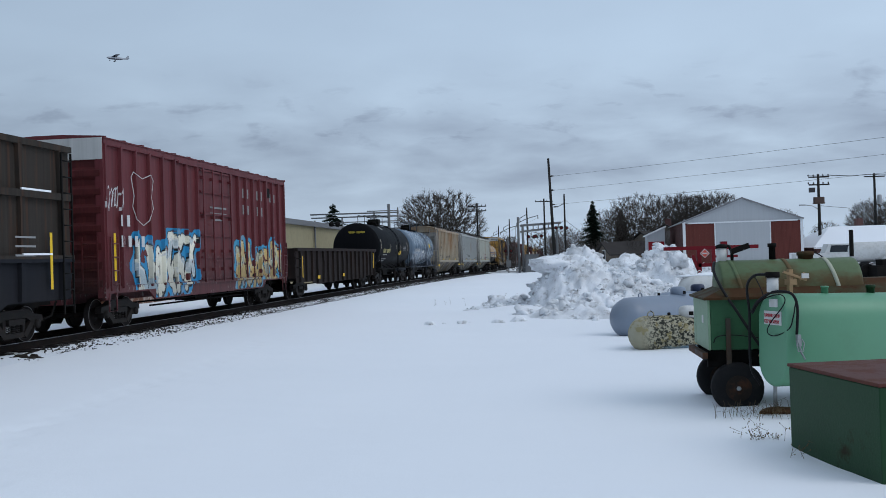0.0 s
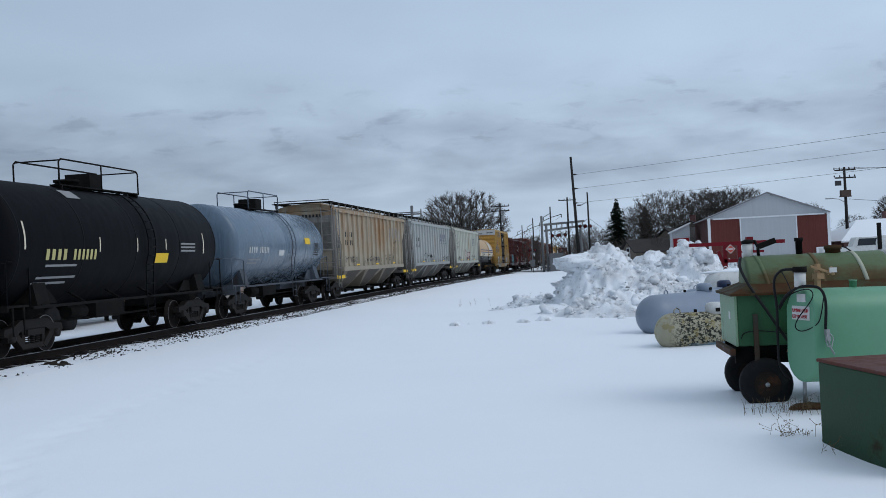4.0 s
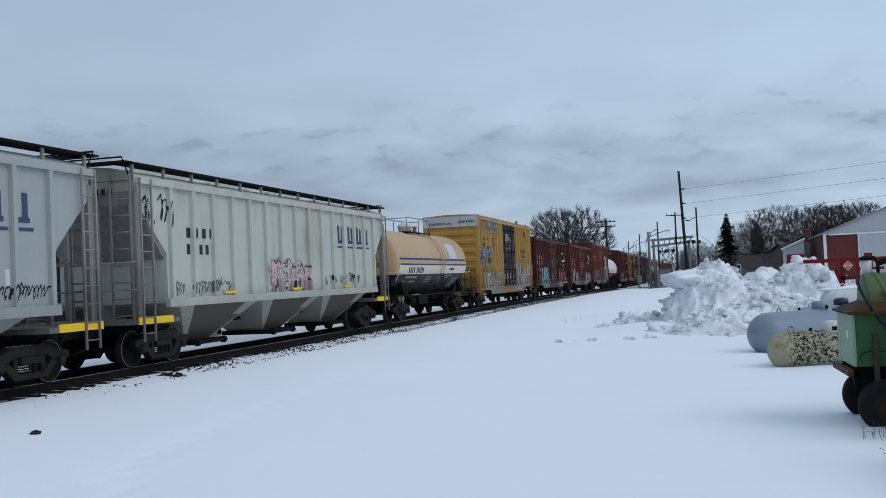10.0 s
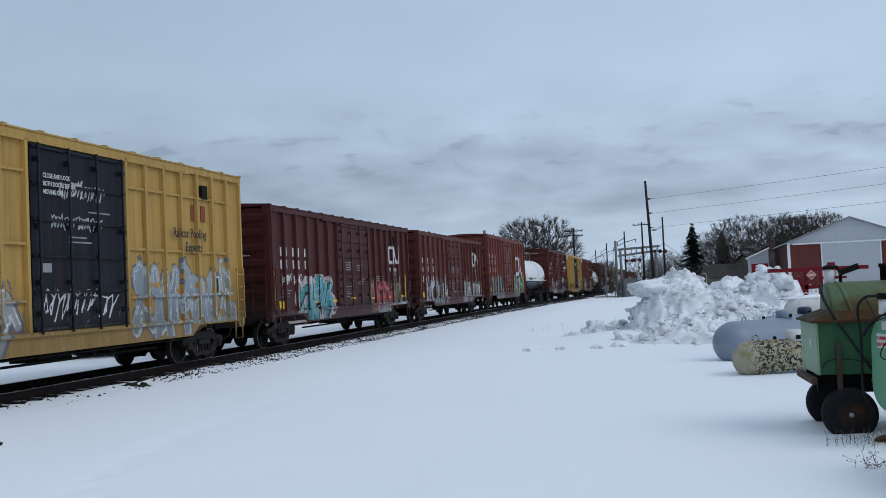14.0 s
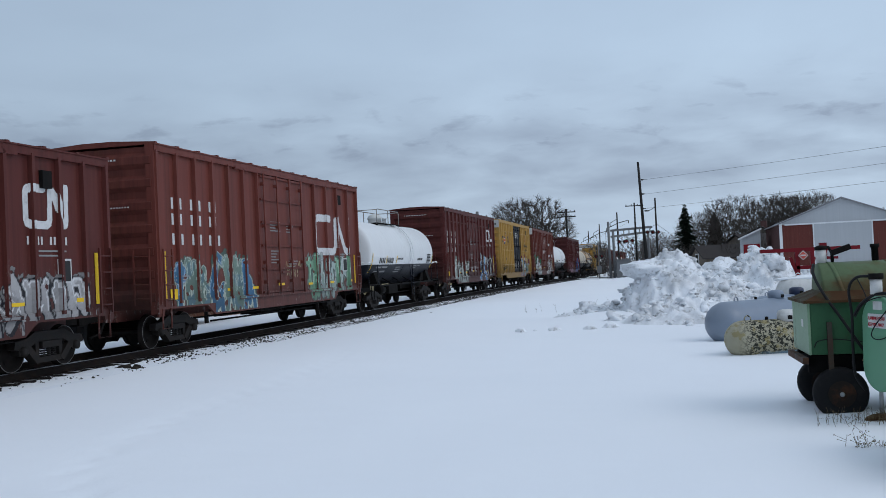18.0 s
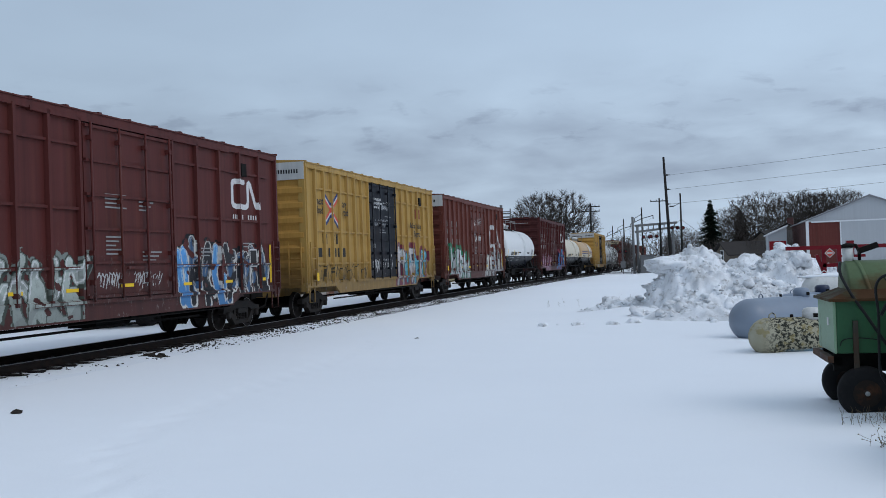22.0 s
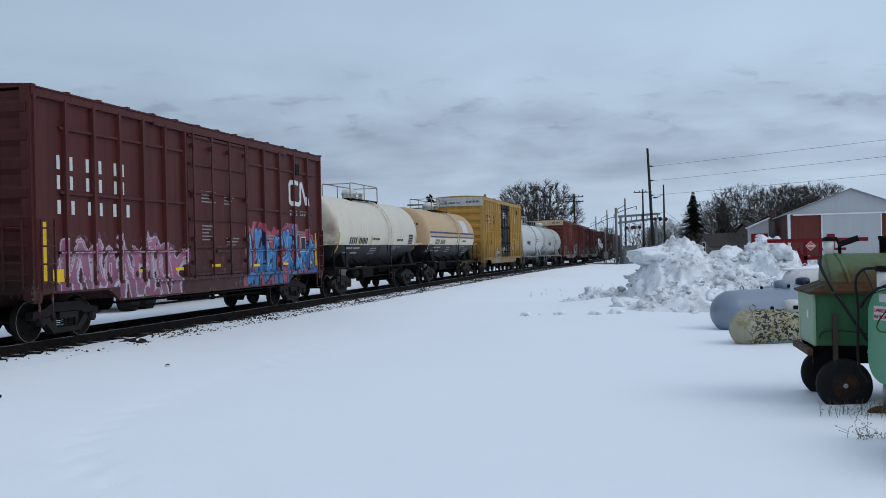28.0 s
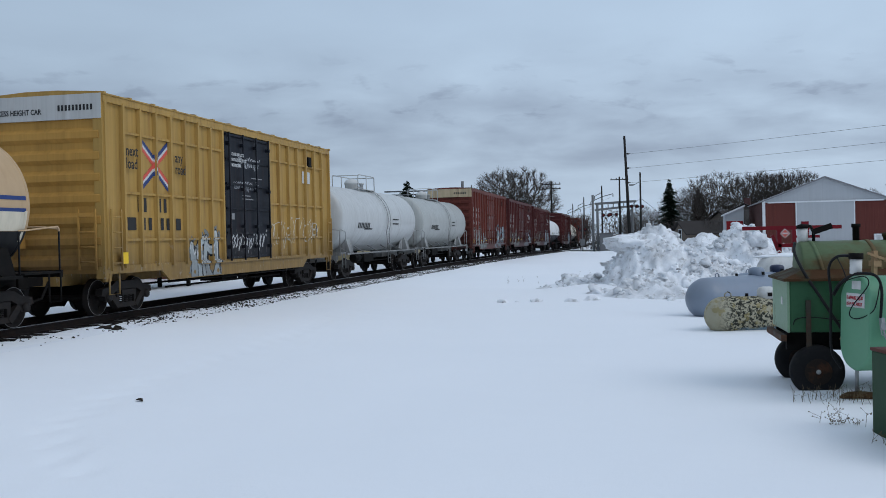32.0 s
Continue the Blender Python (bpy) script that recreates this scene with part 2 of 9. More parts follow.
TREAD = plain("wheel_rim", (0.28, 0.27, 0.26), 0.35, 0.9, 0.1, 6, 0.05)
DECAL_WHITE = plain("white_stencil", (0.56, 0.56, 0.55), 0.6, 0, 0.1, 8, 0.02)
DECAL_BLACK = plain("black_stencil", (0.03, 0.03, 0.03), 0.6, 0, 0.1, 8, 0.02)
DECAL_YELLOW = plain("yellow_reflector", (0.78, 0.50, 0.03), 0.5, 0, 0.1, 8, 0.02)
DECAL_BLUE = plain("blue_stencil", (0.03, 0.055, 0.17), 0.55, 0, 0.1, 8, 0.02)
DECAL_RED = plain("red_stencil", (0.62, 0.10, 0.07), 0.55, 0, 0.1, 8, 0.02)


# ---- mesh helpers ----
class Mesh:
    """Collects vertices and faces of one part."""

    def __init__(self):
        self.v, self.f, self.smooth = [], [], []

    def add(self, verts, faces, smooth=False):
        o = len(self.v)
        self.v += [tuple(p) for p in verts]
        self.f += [tuple(i + o for i in f) for f in faces]
        self.smooth += [smooth] * len(faces)
        return self

    def box(self, x0, x1, y0, y1, z0, z1, m=None):
        p = [(x, y, z) for z in (z0, z1) for y in (y0, y1) for x in (x0, x1)]
        if m is not None:
            p = [m @ Vector(q) for q in p]
        return self.add(p, [(0, 2, 3, 1), (4, 5, 7, 6), (0, 1, 5, 4), (2, 6, 7, 3), (0, 4, 6, 2), (1, 3, 7, 5)])

    def prism(self, outline, a, b, axis="x"):
        """A closed outline of two coordinates, drawn out from a to b along an axis."""
        place = {"x": lambda u, w, d: (d, u, w), "y": lambda u, w, d: (u, d, w), "z": lambda u, w, d: (u, w, d)}[axis]
        n = len(outline)
        p = [place(u, w, a) for u, w in outline] + [place(u, w, b) for u, w in outline]
        f = [(i, (i + 1) % n, n + (i + 1) % n, n + i) for i in range(n)]
        return self.add(p, f + [tuple(range(n))[::-1], tuple(range(n, 2 * n))])

    def rings(self, rings, caps=True, smooth=True):
        """A skin over closed rings of the same count."""
        n = len(rings[0])
        p = [q for r in rings for q in r]
        f = [(k * n + i, k * n + (i + 1) % n, (k + 1) * n + (i + 1) % n, (k + 1) * n + i) for k in range(len(rings) - 1) for i in range(n)]
        o = len(self.v)
        self.add(p, f, smooth)
        if caps:
            self.f += [tuple(o + i for i in range(n))[::-1], tuple(o + (len(rings) - 1) * n + i for i in range(n))]
            self.smooth += [False, False]
        return self

    def tube(self, points, r, n=8, caps=True, smooth=True):
        """A round bar through points; r is one radius or one for each point."""
        pts = [Vector(p) for p in points]
        rr = r if isinstance(r, (list, tuple)) else [r] * len(pts)
        out, side = [], None
        for i, p in enumerate(pts):
            d = (pts[min(i + 1, len(pts) - 1)] - pts[max(i - 1, 0)])
            d = d.normalized() if d.length > 1e-9 else Vector((0, 0, 1))
            if side is None:
                side = d.cross(Vector((0, 0, 1)) if abs(d.z) < 0.9 else Vector((1, 0, 0))).normalized()
            side = (side - d * side.dot(d)).normalized()
            up = d.cross(side)
            out.append([p + (side * math.cos(a) + up * math.sin(a)) * rr[i] for a in (2 * math.pi * k / n for k in range(n))])
        return self.rings(out, caps, smooth)

    def lathe(self, profile, n=24, axis="y", centre=(0, 0, 0), caps=True):
        """profile: (along, radius)."""
        out = []
        for a, r in profile:
            ring = []
            for k in range(n):
                c, s = math.cos(2 * math.pi * k / n) * r, math.sin(2 * math.pi * k / n) * r
                q = {"y": (c, a, s), "x": (a, c, s), "z": (c, s, a)}[axis]
                ring.append(tuple(q[i] + centre[i] for i in range(3)))
            out.append(ring)
        return self.rings(out, caps)

    def bar(self, p, q, w, h):
        """A squared bar from p to q."""
        p, q = Vector(p), Vector(q)
        d = q - p
        m = Matrix.Translation(p) @ d.to_track_quat("Y", "Z").to_matrix().to_4x4()
        return self.box(-w / 2, w / 2, 0, d.length, -h / 2, h / 2, m)

    def data(self, name, material):
        me = bpy.data.meshes.new(name)
        me.from_pydata(self.v, [], self.f)
        me.polygons.foreach_set("use_smooth", self.smooth)
        me.materials.append(material)
        me.update()
        return me


def thing(name, m, label, category, group="", kind=""):
    ob = new(name)
    ob.matrix_basis = m
    return tagged(ob, label, category, group, kind)


def solid(name, mesh, material, m, label, category, group="", kind=""):
    ob = new(name, mesh.data(name, material))
    ob.matrix_basis = m
    return tagged(ob, label, category, group, kind)


def part(name, mesh, material, parent, label="", m=None):
    """Links a mesh as one part under a thing or a part. mesh may be ready mesh data."""
    data = mesh.data(name, material) if isinstance(mesh, Mesh) else mesh
    ob = new(name, data)
    ob.parent = parent
    if m is not None:
        ob.matrix_basis = m
    if label:
        ob["label"] = label
    return ob


def bevelled(ob, width=0.01, segments=2):
    b = ob.modifiers.new("bevel", "BEVEL")
    b.width, b.segments, b.limit_method, b.angle_limit = width, segments, "ANGLE", radians(40)
    return ob


def lettering(name, text, size, material, parent, m, bold=0.0, squeeze=1.0):
    """Text in the built-in font as flat mesh."""
    cu = bpy.data.curves.new(name, "FONT")
    cu.body, cu.size, cu.offset, cu.extrude, cu.resolution_u = text, size, bold, 0.002, 2
    tmp = new(name, cu)
    bpy.context.view_layer.update()
    me = bpy.data.meshes.new_from_object(tmp.evaluated_get(bpy.context.evaluated_depsgraph_get()))
    bpy.data.objects.remove(tmp)
    bpy.data.curves.remove(cu)
    me.materials.clear()
    me.materials.append(material)
    me.transform(Matrix.Diagonal((squeeze, 1, 1, 1)))
    return part(name, me, material, parent, "", m)


# on the near side of a car: text reads along +y, its top is +z, it faces +x
def on_side(x, y, z):
    return Matrix(((0, 0, 1, x), (1, 0, 0, y), (0, 1, 0, z), (0, 0, 0, 1)))


# on the leading end of a car: text reads along +x, faces -y
def on_end(x, y, z):
    return Matrix(((1, 0, 0, x), (0, 0, -1, y), (0, 1, 0, z), (0, 0, 0, 1)))


# ---- the line of the track ----
def track_table():
    s = np.arange(-420.0, 420.0, 0.5)
    head = np.interp(s, (0, 80, 150), (0.1400, 0.1390, 0.1265))
    x, y = np.cumsum(np.sin(head)) * 0.5, np.cumsum(np.cos(head)) * 0.5
    i = int(np.argmin(abs(s)))
    # the near side of a car runs through (-7.84, 30); the centre line lies half a car's width beyond
    x, y = x - x[i] - 7.84 - 1.55 * math.cos(0.14), y - y[i] + 30.0 + 1.55 * math.sin(0.14)
    z = np.interp(s, (-400, 35, 60, 80, 100, 145, 400), (0.435, 0.435, 0.33, 0.2, 0.02, -0.2, -0.6))
    return s, x, y, z, head


TRACK = track_table()


def on_track(s):
    return Vector([float(np.interp(s, TRACK[0], TRACK[i])) for i in (1, 2, 3)])


def track_pose(s, side=0.0, lift=0.0):
    d = (on_track(s + 1) - on_track(s - 1)).normalized()
    x = d.cross(Vector((0, 0, 1))).normalized()
    z = x.cross(d)
    p = on_track(s) + x * side + z * lift
    return Matrix(((x.x, d.x, z.x, p.x), (x.y, d.y, z.y, p.y), (x.z, d.z, z.z, p.z), (0, 0, 0, 1)))


# ---- ground: one snow sheet to the horizon ----
def from_track(x, y):
    """Signed distance to the right of the centre line, and the place along it."""
    d = np.array((math.sin(0.139), math.cos(0.139)))
    s = (x + 9.37) * d[0] + (y - 30.2) * d[1]
    px, py = np.interp(s, TRACK[0], TRACK[1]), np.interp(s, TRACK[0], TRACK[2])
    return (x - px) * d[1] - (y - py) * d[0], s


def ground_height(x, y):
    side, s = from_track(x, y)
    rail = np.interp(s, TRACK[0], TRACK[3])
    a = abs(side)
    bank = np.interp(a, (0, 0.92, 1.12, 1.75, 2.6, 3.6, 6.0, 11.0), (-0.30, -0.30, -0.19, -0.19, -0.21, -0.26, -0.34, -0.435)) + rail
    bank = bank + np.where((a > 1.0) & (a < 1.9), 0.03 * np.sin(s * 11.86), 0.0)
    flat = np.interp(s, (-200, 45, 90, 130, 300), (0.0, 0.0, 0.1, -0.1, -0.5))
    near = np.interp(a, (6.0, 12.0), (0, 1))
    h = bank * (1 - near) + flat * near
    return h


def build_ground():
    def axis(lo, hi, fine_lo, fine_hi, step):
        a = list(np.arange(fine_lo, fine_hi, step))
        g, p = step, fine_lo
        left = []
        while p > lo:
            g *= 1.3
            p -= g
            left.append(p)
        g, p, right = step, a[-1], []
        while p < hi:
            g *= 1.3
            p += g
            right.append(p)
        return np.array(left[::-1] + a + right)

    xs, ys = np.unique(np.concatenate([axis(-1500, 1500, -24, 14, 0.28), np.arange(-5.8, -3.6, 0.07)])), axis(-1200, 2500, 3, 70, 0.13)
    X, Y = np.meshgrid(xs, ys)
    Z = ground_height(X, Y)
    side, s = from_track(X, Y)
    soft = np.interp(abs(side), (2.6, 5), (0.15, 1))
    Zn = np.zeros_like(Z)
    flatx, flaty = X.ravel(), Y.ravel()
    zn = Zn.ravel()
    for i in range(len(zn)):
        if abs(flatx[i]) < 60 and -5 < flaty[i] < 150:
            p = Vector((flatx[i], flaty[i], 0))
            zn[i] = noise.noise(p * 0.16) * 0.07 + noise.noise(p * 0.7 + Vector((7, 3, 1))) * 0.02 + noise.noise(p * 2.1) * 0.008
    Z = Z + zn.reshape(Z.shape) * soft
    for i in range(46):
        y = 8.6 + i * 0.36
        x = -4.95 + 0.35 * math.sin(y * 0.35) + 0.12 * (-1) ** i + (0.9 if y < 10.5 else 0) * (10.5 - y) / 2
        Z = Z - 0.03 * np.exp(-((X - x) ** 2 + (Y - y) ** 2) / 0.022)
    for cx, cy, r, h in DRIFTS:
        Z = Z + h * np.exp(-((X - cx) ** 2 + (Y - cy) ** 2) / r**2)
    me = bpy.data.meshes.new("ground")
    ny, nx = X.shape
    idx = np.arange(nx * ny).reshape(ny, nx)
    faces = np.stack([idx[:-1, :-1], idx[:-1, 1:], idx[1:, 1:], idx[1:, :-1]], -1).reshape(-1, 4)
    me.from_pydata(np.stack([X, Y, Z], -1).reshape(-1, 3).tolist(), [], faces.tolist())
    me.polygons.foreach_set("use_smooth", [True] * len(faces))
    me.materials.append(SNOW)
    tagged(new("ground", me), "flat field of fresh wind-smoothed snow with faint tracks", "snow field", kind="structure")


DRIFTS = [(2.6, 33.6, 1.5, 0.2), (4.4, 13.0, 1.0, 0.05), (3.4, 10.6, 0.8, 0.06), (5.2, 9.6, 1.0, 0.05), (4.8, 22.0, 1.4, 0.05), (4.0, 33.0, 5.0, 0.15)]
build_ground()


# ---- track: rails, ties and ballast ----
def bed_material():
    """Dark ballast between the rails, filled with blown snow."""
    k = Nodes("snow_filled_bed", 0.95)
    fill = k.ramp(k.math("ADD", k.math("MULTIPLY", k.noise(2.2, 5, 0.65), 0.6), k.math("MULTIPLY", k.noise(14, 4, 0.7), 0.4)), 0.40, 0.52)
    c = k.mix(fill, k.mix(k.noise(25, 3), (0.012, 0.011, 0.010), (0.06, 0.056, 0.052)), (0.66, 0.67, 0.69))
    return k.done(c, 0.95, k.noise(14, 4, 0.7), 0.6, 0.04)


BED = bed_material()


def build_track():
    line = thing("railway_track", Matrix.Identity(4), "single railway track with rusty rails, dark ties and snow-dusted ballast", "railway track", kind="structure")
    ss = list(range(-60, 60, 6)) + list(range(60, 400, 20))
    for side in (-0.755, 0.755):
        foot, head = Mesh(), Mesh()
        web = [(-0.07, -0.17), (0.07, -0.17), (0.07, -0.155), (0.012, -0.14), (0.012, -0.045), (0.036, -0.035), (0.036, -0.008), (-0.036, -0.008), (-0.036, -0.035), (-0.012, -0.045), (-0.012, -0.14), (-0.07, -0.155)]
        foot.rings([[track_pose(s, side) @ Vector((u, 0, w)) for u, w in web] for s in ss], True, False)
        top = [(-0.034, -0.008), (0.034, -0.008), (0.030, 0.0), (-0.030, 0.0)]
        head.rings([[track_pose(s, side) @ Vector((u, 0, w)) for u, w in top] for s in ss], True, False)
        r = part("rail", foot, STEEL, line)
        part("rail_head", head, RAIL_TOP, r, "bright worn running surface")
    tie = Mesh().box(-1.3, 1.3, -0.115, 0.115, -0.33, -0.165)
    me = tie.data("tie", TIE)
    rnd = random.Random(3)
    for i in range(200):
        s = -36 + i * 0.53
        part("tie", me, TIE, line, "", track_pose(s, rnd.uniform(-0.04, 0.04), rnd.uniform(-0.012, 0.012)) @ pose(0, 0, 0, 0, 0, rnd.uniform(-1.5, 1.5)))
    far = Mesh()
    for i in range(420):
        s = 70 + i * 0.53
        m = track_pose(s)
        far.add([m @ Vector(p) for p in tie.v], tie.f)
    part("far_ties", far, TIE, line)
    bed_ss = list(np.arange(-60, 90, 3.0)) + list(range(90, 400, 15))
    bed = Mesh()
    for s in bed_ss:
        bed.v += [tuple(track_pose(s, sd, -0.185) @ Vector((0, 0, 0))) for sd in (-1.3, -0.5, 0.5, 0.98)]
    bed.f = [(i * 4 + j, i * 4 + j + 1, i * 4 + 5 + j, i * 4 + 4 + j) for i in range(len(bed_ss) - 1) for j in range(3)]
    bed.smooth = [True] * len(bed.f)
    part("ballast_bed", bed, BED, line, "ballast between the rails filled with blown snow")
    # ballast shoulder: many crushed stones, thinning out into the snow
    shapes = []
    for k in range(5):
        pts = [Vector((rnd.gauss(0, 1), rnd.gauss(0, 1), rnd.gauss(0, 0.7))).normalized() * rnd.uniform(0.7, 1.1) for _ in range(9)]
        bm = bmesh.new()
        for p in pts:
            bm.verts.new(p)
        bmesh.ops.convex_hull(bm, input=bm.verts)
        bm.verts.ensure_lookup_table()
        loose = [v for v in bm.verts if not v.link_faces]
        for v in loose:
            bm.verts.remove(v)
        bm.verts.index_update()
        shapes.append(([v.co.copy() for v in bm.verts], [[v.index for v in f.verts] for f in bm.faces]))
        bm.free()
    # shoulder: a strip of stones and settled snow beside the ties
    ss = list(np.arange(-40, 110, 0.6))
    across = (1.02, 1.3, 1.6, 1.9, 2.2, 2.45)
    strip = Mesh()
    for s in ss:
        for j, sd in enumerate(across):
            edge = 0.22 * noise.noise(Vector((s * 0.8, 2, 7))) if j == len(across) - 1 else 0.0
            p = track_pose(s, sd + edge).translation
            strip.v.append((p.x, p.y, float(ground_height(np.array(p.x), np.array(p.y))) + (0.012 if 0 < j < len(across) - 1 else -0.004)))
    k = len(across)
    strip.f = [(i * k + j, i * k + j + 1, i * k + k + 1 + j, i * k + k + j) for i in range(len(ss) - 1) for j in range(k - 1)]
    strip.smooth = [True] * len(strip.f)
    part("ballast_shoulder", strip, SHOULDER, line, "snow-dusted stone shoulder")
    stones = Mesh()
    for i in range(30000):
        s = -26 + 126 * rnd.random() ** 1.3
        if rnd.random() < 0.88:
            side = rnd.uniform(1.05, 2.42) + rnd.gauss(0, 0.07)
            clump = noise.noise(Vector((s * 1.1, side * 1.8, 4))) + 0.7 * noise.noise(Vector((s * 3.1, side * 3.4, 9)))
            thin = max(0.0, min(0.5, (-4.0 - s) * 0.05))
            if clump * 0.5 + rnd.uniform(-0.5, 0.5) < 0.02 + thin + max(0.0, side - 2.1) * 0.8:
                continue
        else:
            side = rnd.uniform(-2.0, 0.98)
            if rnd.random() < 0.4:
                continue
        r = rnd.uniform(0.018, 0.044) * (1.3 if s > 25 else 1)
        m = track_pose(s, side)
        g = float(ground_height(np.array(m.translation.x), np.array(m.translation.y)))
        turn = Euler((rnd.uniform(0, 6), rnd.uniform(0, 6), rnd.uniform(0, 6))).to_matrix()
        v, f = rnd.choice(shapes)
        at = Vector((m.translation.x, m.translation.y, g + r * 0.25))
        stones.add([at + turn @ (p * r) for p in v], f)
    tagged(solid("ballast", stones, STONE, Matrix.Identity(4), "dark crushed-stone ballast poking through snow beside the rails", "ballast"), kind="stuff")


def shoulder_material():
    k = Nodes("snowy_ballast", 0.9)
    fine, mid = k.noise(11, 4, 0.7), k.noise(2.4, 4, 0.6)
    x, y, z = k.xyz()
    more = k.math("MULTIPLY", k.ramp(y, 16.0, 38.0), 0.16)
    bare = k.ramp(k.math("ADD", k.math("ADD", k.math("MULTIPLY", fine, 0.7), k.math("MULTIPLY", mid, 0.3)), more), 0.64, 0.71)
    c = k.mix(bare, (0.84, 0.87, 0.91), k.mix(k.noise(25, 3), (0.03, 0.028, 0.026), (0.16, 0.15, 0.14)))
    return k.done(c, 0.9, fine, 0.6, 0.04)


SHOULDER = shoulder_material()
build_track()


DECAL_FAINT = plain("faint_stencil", (0.26, 0.26, 0.26), 0.6, 0, 0.1, 8, 0.02)


# ---- paint that follows a car's side: lettering, emblems and sprayed pieces ----
SURFACES = {}


def box_side(posts, ribs, door, half, Y, Z):
    """How far a boxcar's near side stands out at y, z, and where there is a side at all."""
    x = np.zeros(Y.shape)
    for p in posts:
        x = np.maximum(x, 0.10 * np.clip((0.06 - abs(Y - p)) / 0.018, 0, 1))
    for z in ribs:
        x = np.where((abs(Z - z) < 0.03) & ((Y < door[0]) | (Y > door[1])), np.maximum(x, 0.062), x)
    x = np.where((Y > door[0] + 0.05) & (Y < door[1] - 0.05) & (Z > 1.16), 0.07, x)
    x = np.where((abs(Z - 1.10) < 0.04) & (Y > door[0] - 1.6) & (Y < door[1] + 3.0), 0.10, np.where(Z < 1.16, 0.04, x))
    low = np.where(abs(Y) < half - 3.0, 0.74, 1.0)
    return 1.466 + x, (Z > low) & (abs(Y) < half - 0.02)


def hopper_side(posts, zs, half, Y, Z):
    x = np.zeros(Y.shape)
    for p in posts:
        x = np.maximum(x, 0.095 * np.clip((0.07 - abs(Y - p)) / 0.015, 0, 1))
    return 1.426 + x, (Z > zs + 0.1) & (abs(Y) < half - 0.2)


def speckle(Y, Z, seed):
    """A smooth uneven field between about -1 and 1."""
    r = random.Random(seed)
    out = np.zeros(Y.shape)
    for i in range(7):
        f, g = r.uniform(1.5, 9) * r.choice((-1, 1)), r.uniform(1.5, 9)
        out += np.sin(Y * f + Z * g + r.uniform(0, 6.3)) / 3.5
    return out


def distance(Y, Z, line):
    d = np.full(Y.shape, 9.0)
    for (ay, az), (by, bz) in zip(line, line[1:]):
        ly, lz = by - ay, bz - az
        t = np.clip(((Y - ay) * ly + (Z - az) * lz) / max(1e-9, ly * ly + lz * lz), 0, 1)
        d = np.minimum(d, np.hypot(Y - ay - t * ly, Z - az - t * lz))
    return d


def coat_material():
    k = Nodes("spray_paint", 0.5)
    at = k.n.new("ShaderNodeAttribute")
    at.attribute_name = "coat"
    worn = k.math("MULTIPLY", k.ramp(k.noise(9, 5, 0.7), 0.5, 0.72), 0.35)
    c = k.mix(worn, at.outputs["Color"], (0.09, 0.075, 0.065))
    return k.done(c, 0.5, k.noise(22, 3), 0.1, 0.01)


COAT = coat_material()


def drape(name, car, y0, y1, z0, z1, res, paint, label=""):
    """A coat of paint laid over a car's near side; paint(Y, Z) gives its colours and where it covers."""
    Y, Z = np.meshgrid(np.arange(y0, y1, res), np.arange(z0, z1, res))
    rgb, on = paint(Y, Z)
    X, there = SURFACES[car.name](Y, Z)
    on = on & there
    cover = on[:-1, :-1].astype(int) + on[1:, :-1] + on[:-1, 1:] + on[1:, 1:] >= 3
    cover &= there[:-1, :-1] & there[1:, :-1] & there[:-1, 1:] & there[1:, 1:]
    idx = np.arange(Y.size).reshape(Y.shape)
    quads = np.stack([idx[:-1, :-1], idx[:-1, 1:], idx[1:, 1:], idx[1:, :-1]], -1)[cover]
    if not len(quads):
        return None
    used, quads = np.unique(quads, return_inverse=True)
    quads = quads.reshape(-1, 4)
    me = bpy.data.meshes.new(name)
    me.from_pydata(np.stack([X, Y, Z], -1).reshape(-1, 3)[used].tolist(), [], quads.tolist())
    at = me.color_attributes.new("coat", "FLOAT_COLOR", "POINT")
    col = np.ones((len(used), 4))
    col[:, :3] = np.clip(rgb.reshape(-1, 3)[used], 0, 1)
    at.data.foreach_set("color", col.ravel())
    me.materials.append(COAT)
    me.update()
    return part(name, me, COAT, car, label)


def letterform(rnd, y, z, w, h):
    """Bent, crossing strokes of one sprayed and unreadable sign."""
    spot = lambda u, v: (y + w * (u + rnd.gauss(0, 0.10)), z + h * (v + rnd.gauss(0, 0.05)))
    a, b = rnd.uniform(-0.1, 0.4), rnd.uniform(0.0, 0.5)
    lines = [[spot(a, 0.0), spot((a + b) / 2 + rnd.choice((-0.16, 0.16)), 0.5), spot(b, rnd.uniform(0.9, 1.1))]]
    for i in range(rnd.choice((2, 2, 3))):
        u, v = rnd.uniform(0.05, 0.5), rnd.choice((0.1, 0.45, 0.8, 1.0))
        e, f = rnd.uniform(0.6, 1.15), rnd.choice((0.0, 0.3, 0.55, 0.95))
        lines.append([spot(u, v), spot((u + e) / 2, (v + f) / 2 + rnd.choice((-0.18, 0.2))), spot(e, f)])
    return lines


def scrawl(rnd, y, z, w, h):
    """One running, looping line of a tag."""
    k, turn, p = 16, rnd.uniform(1.1, 2.0), rnd.uniform(0, 6)
    return [[(y + w * (i / k + 0.16 * math.sin(turn * i + p)), z + h * (0.5 + 0.42 * math.cos(turn * i * 0.93 + p) * rnd.uniform(0.5, 1.0))) for i in range(k + 1)]]


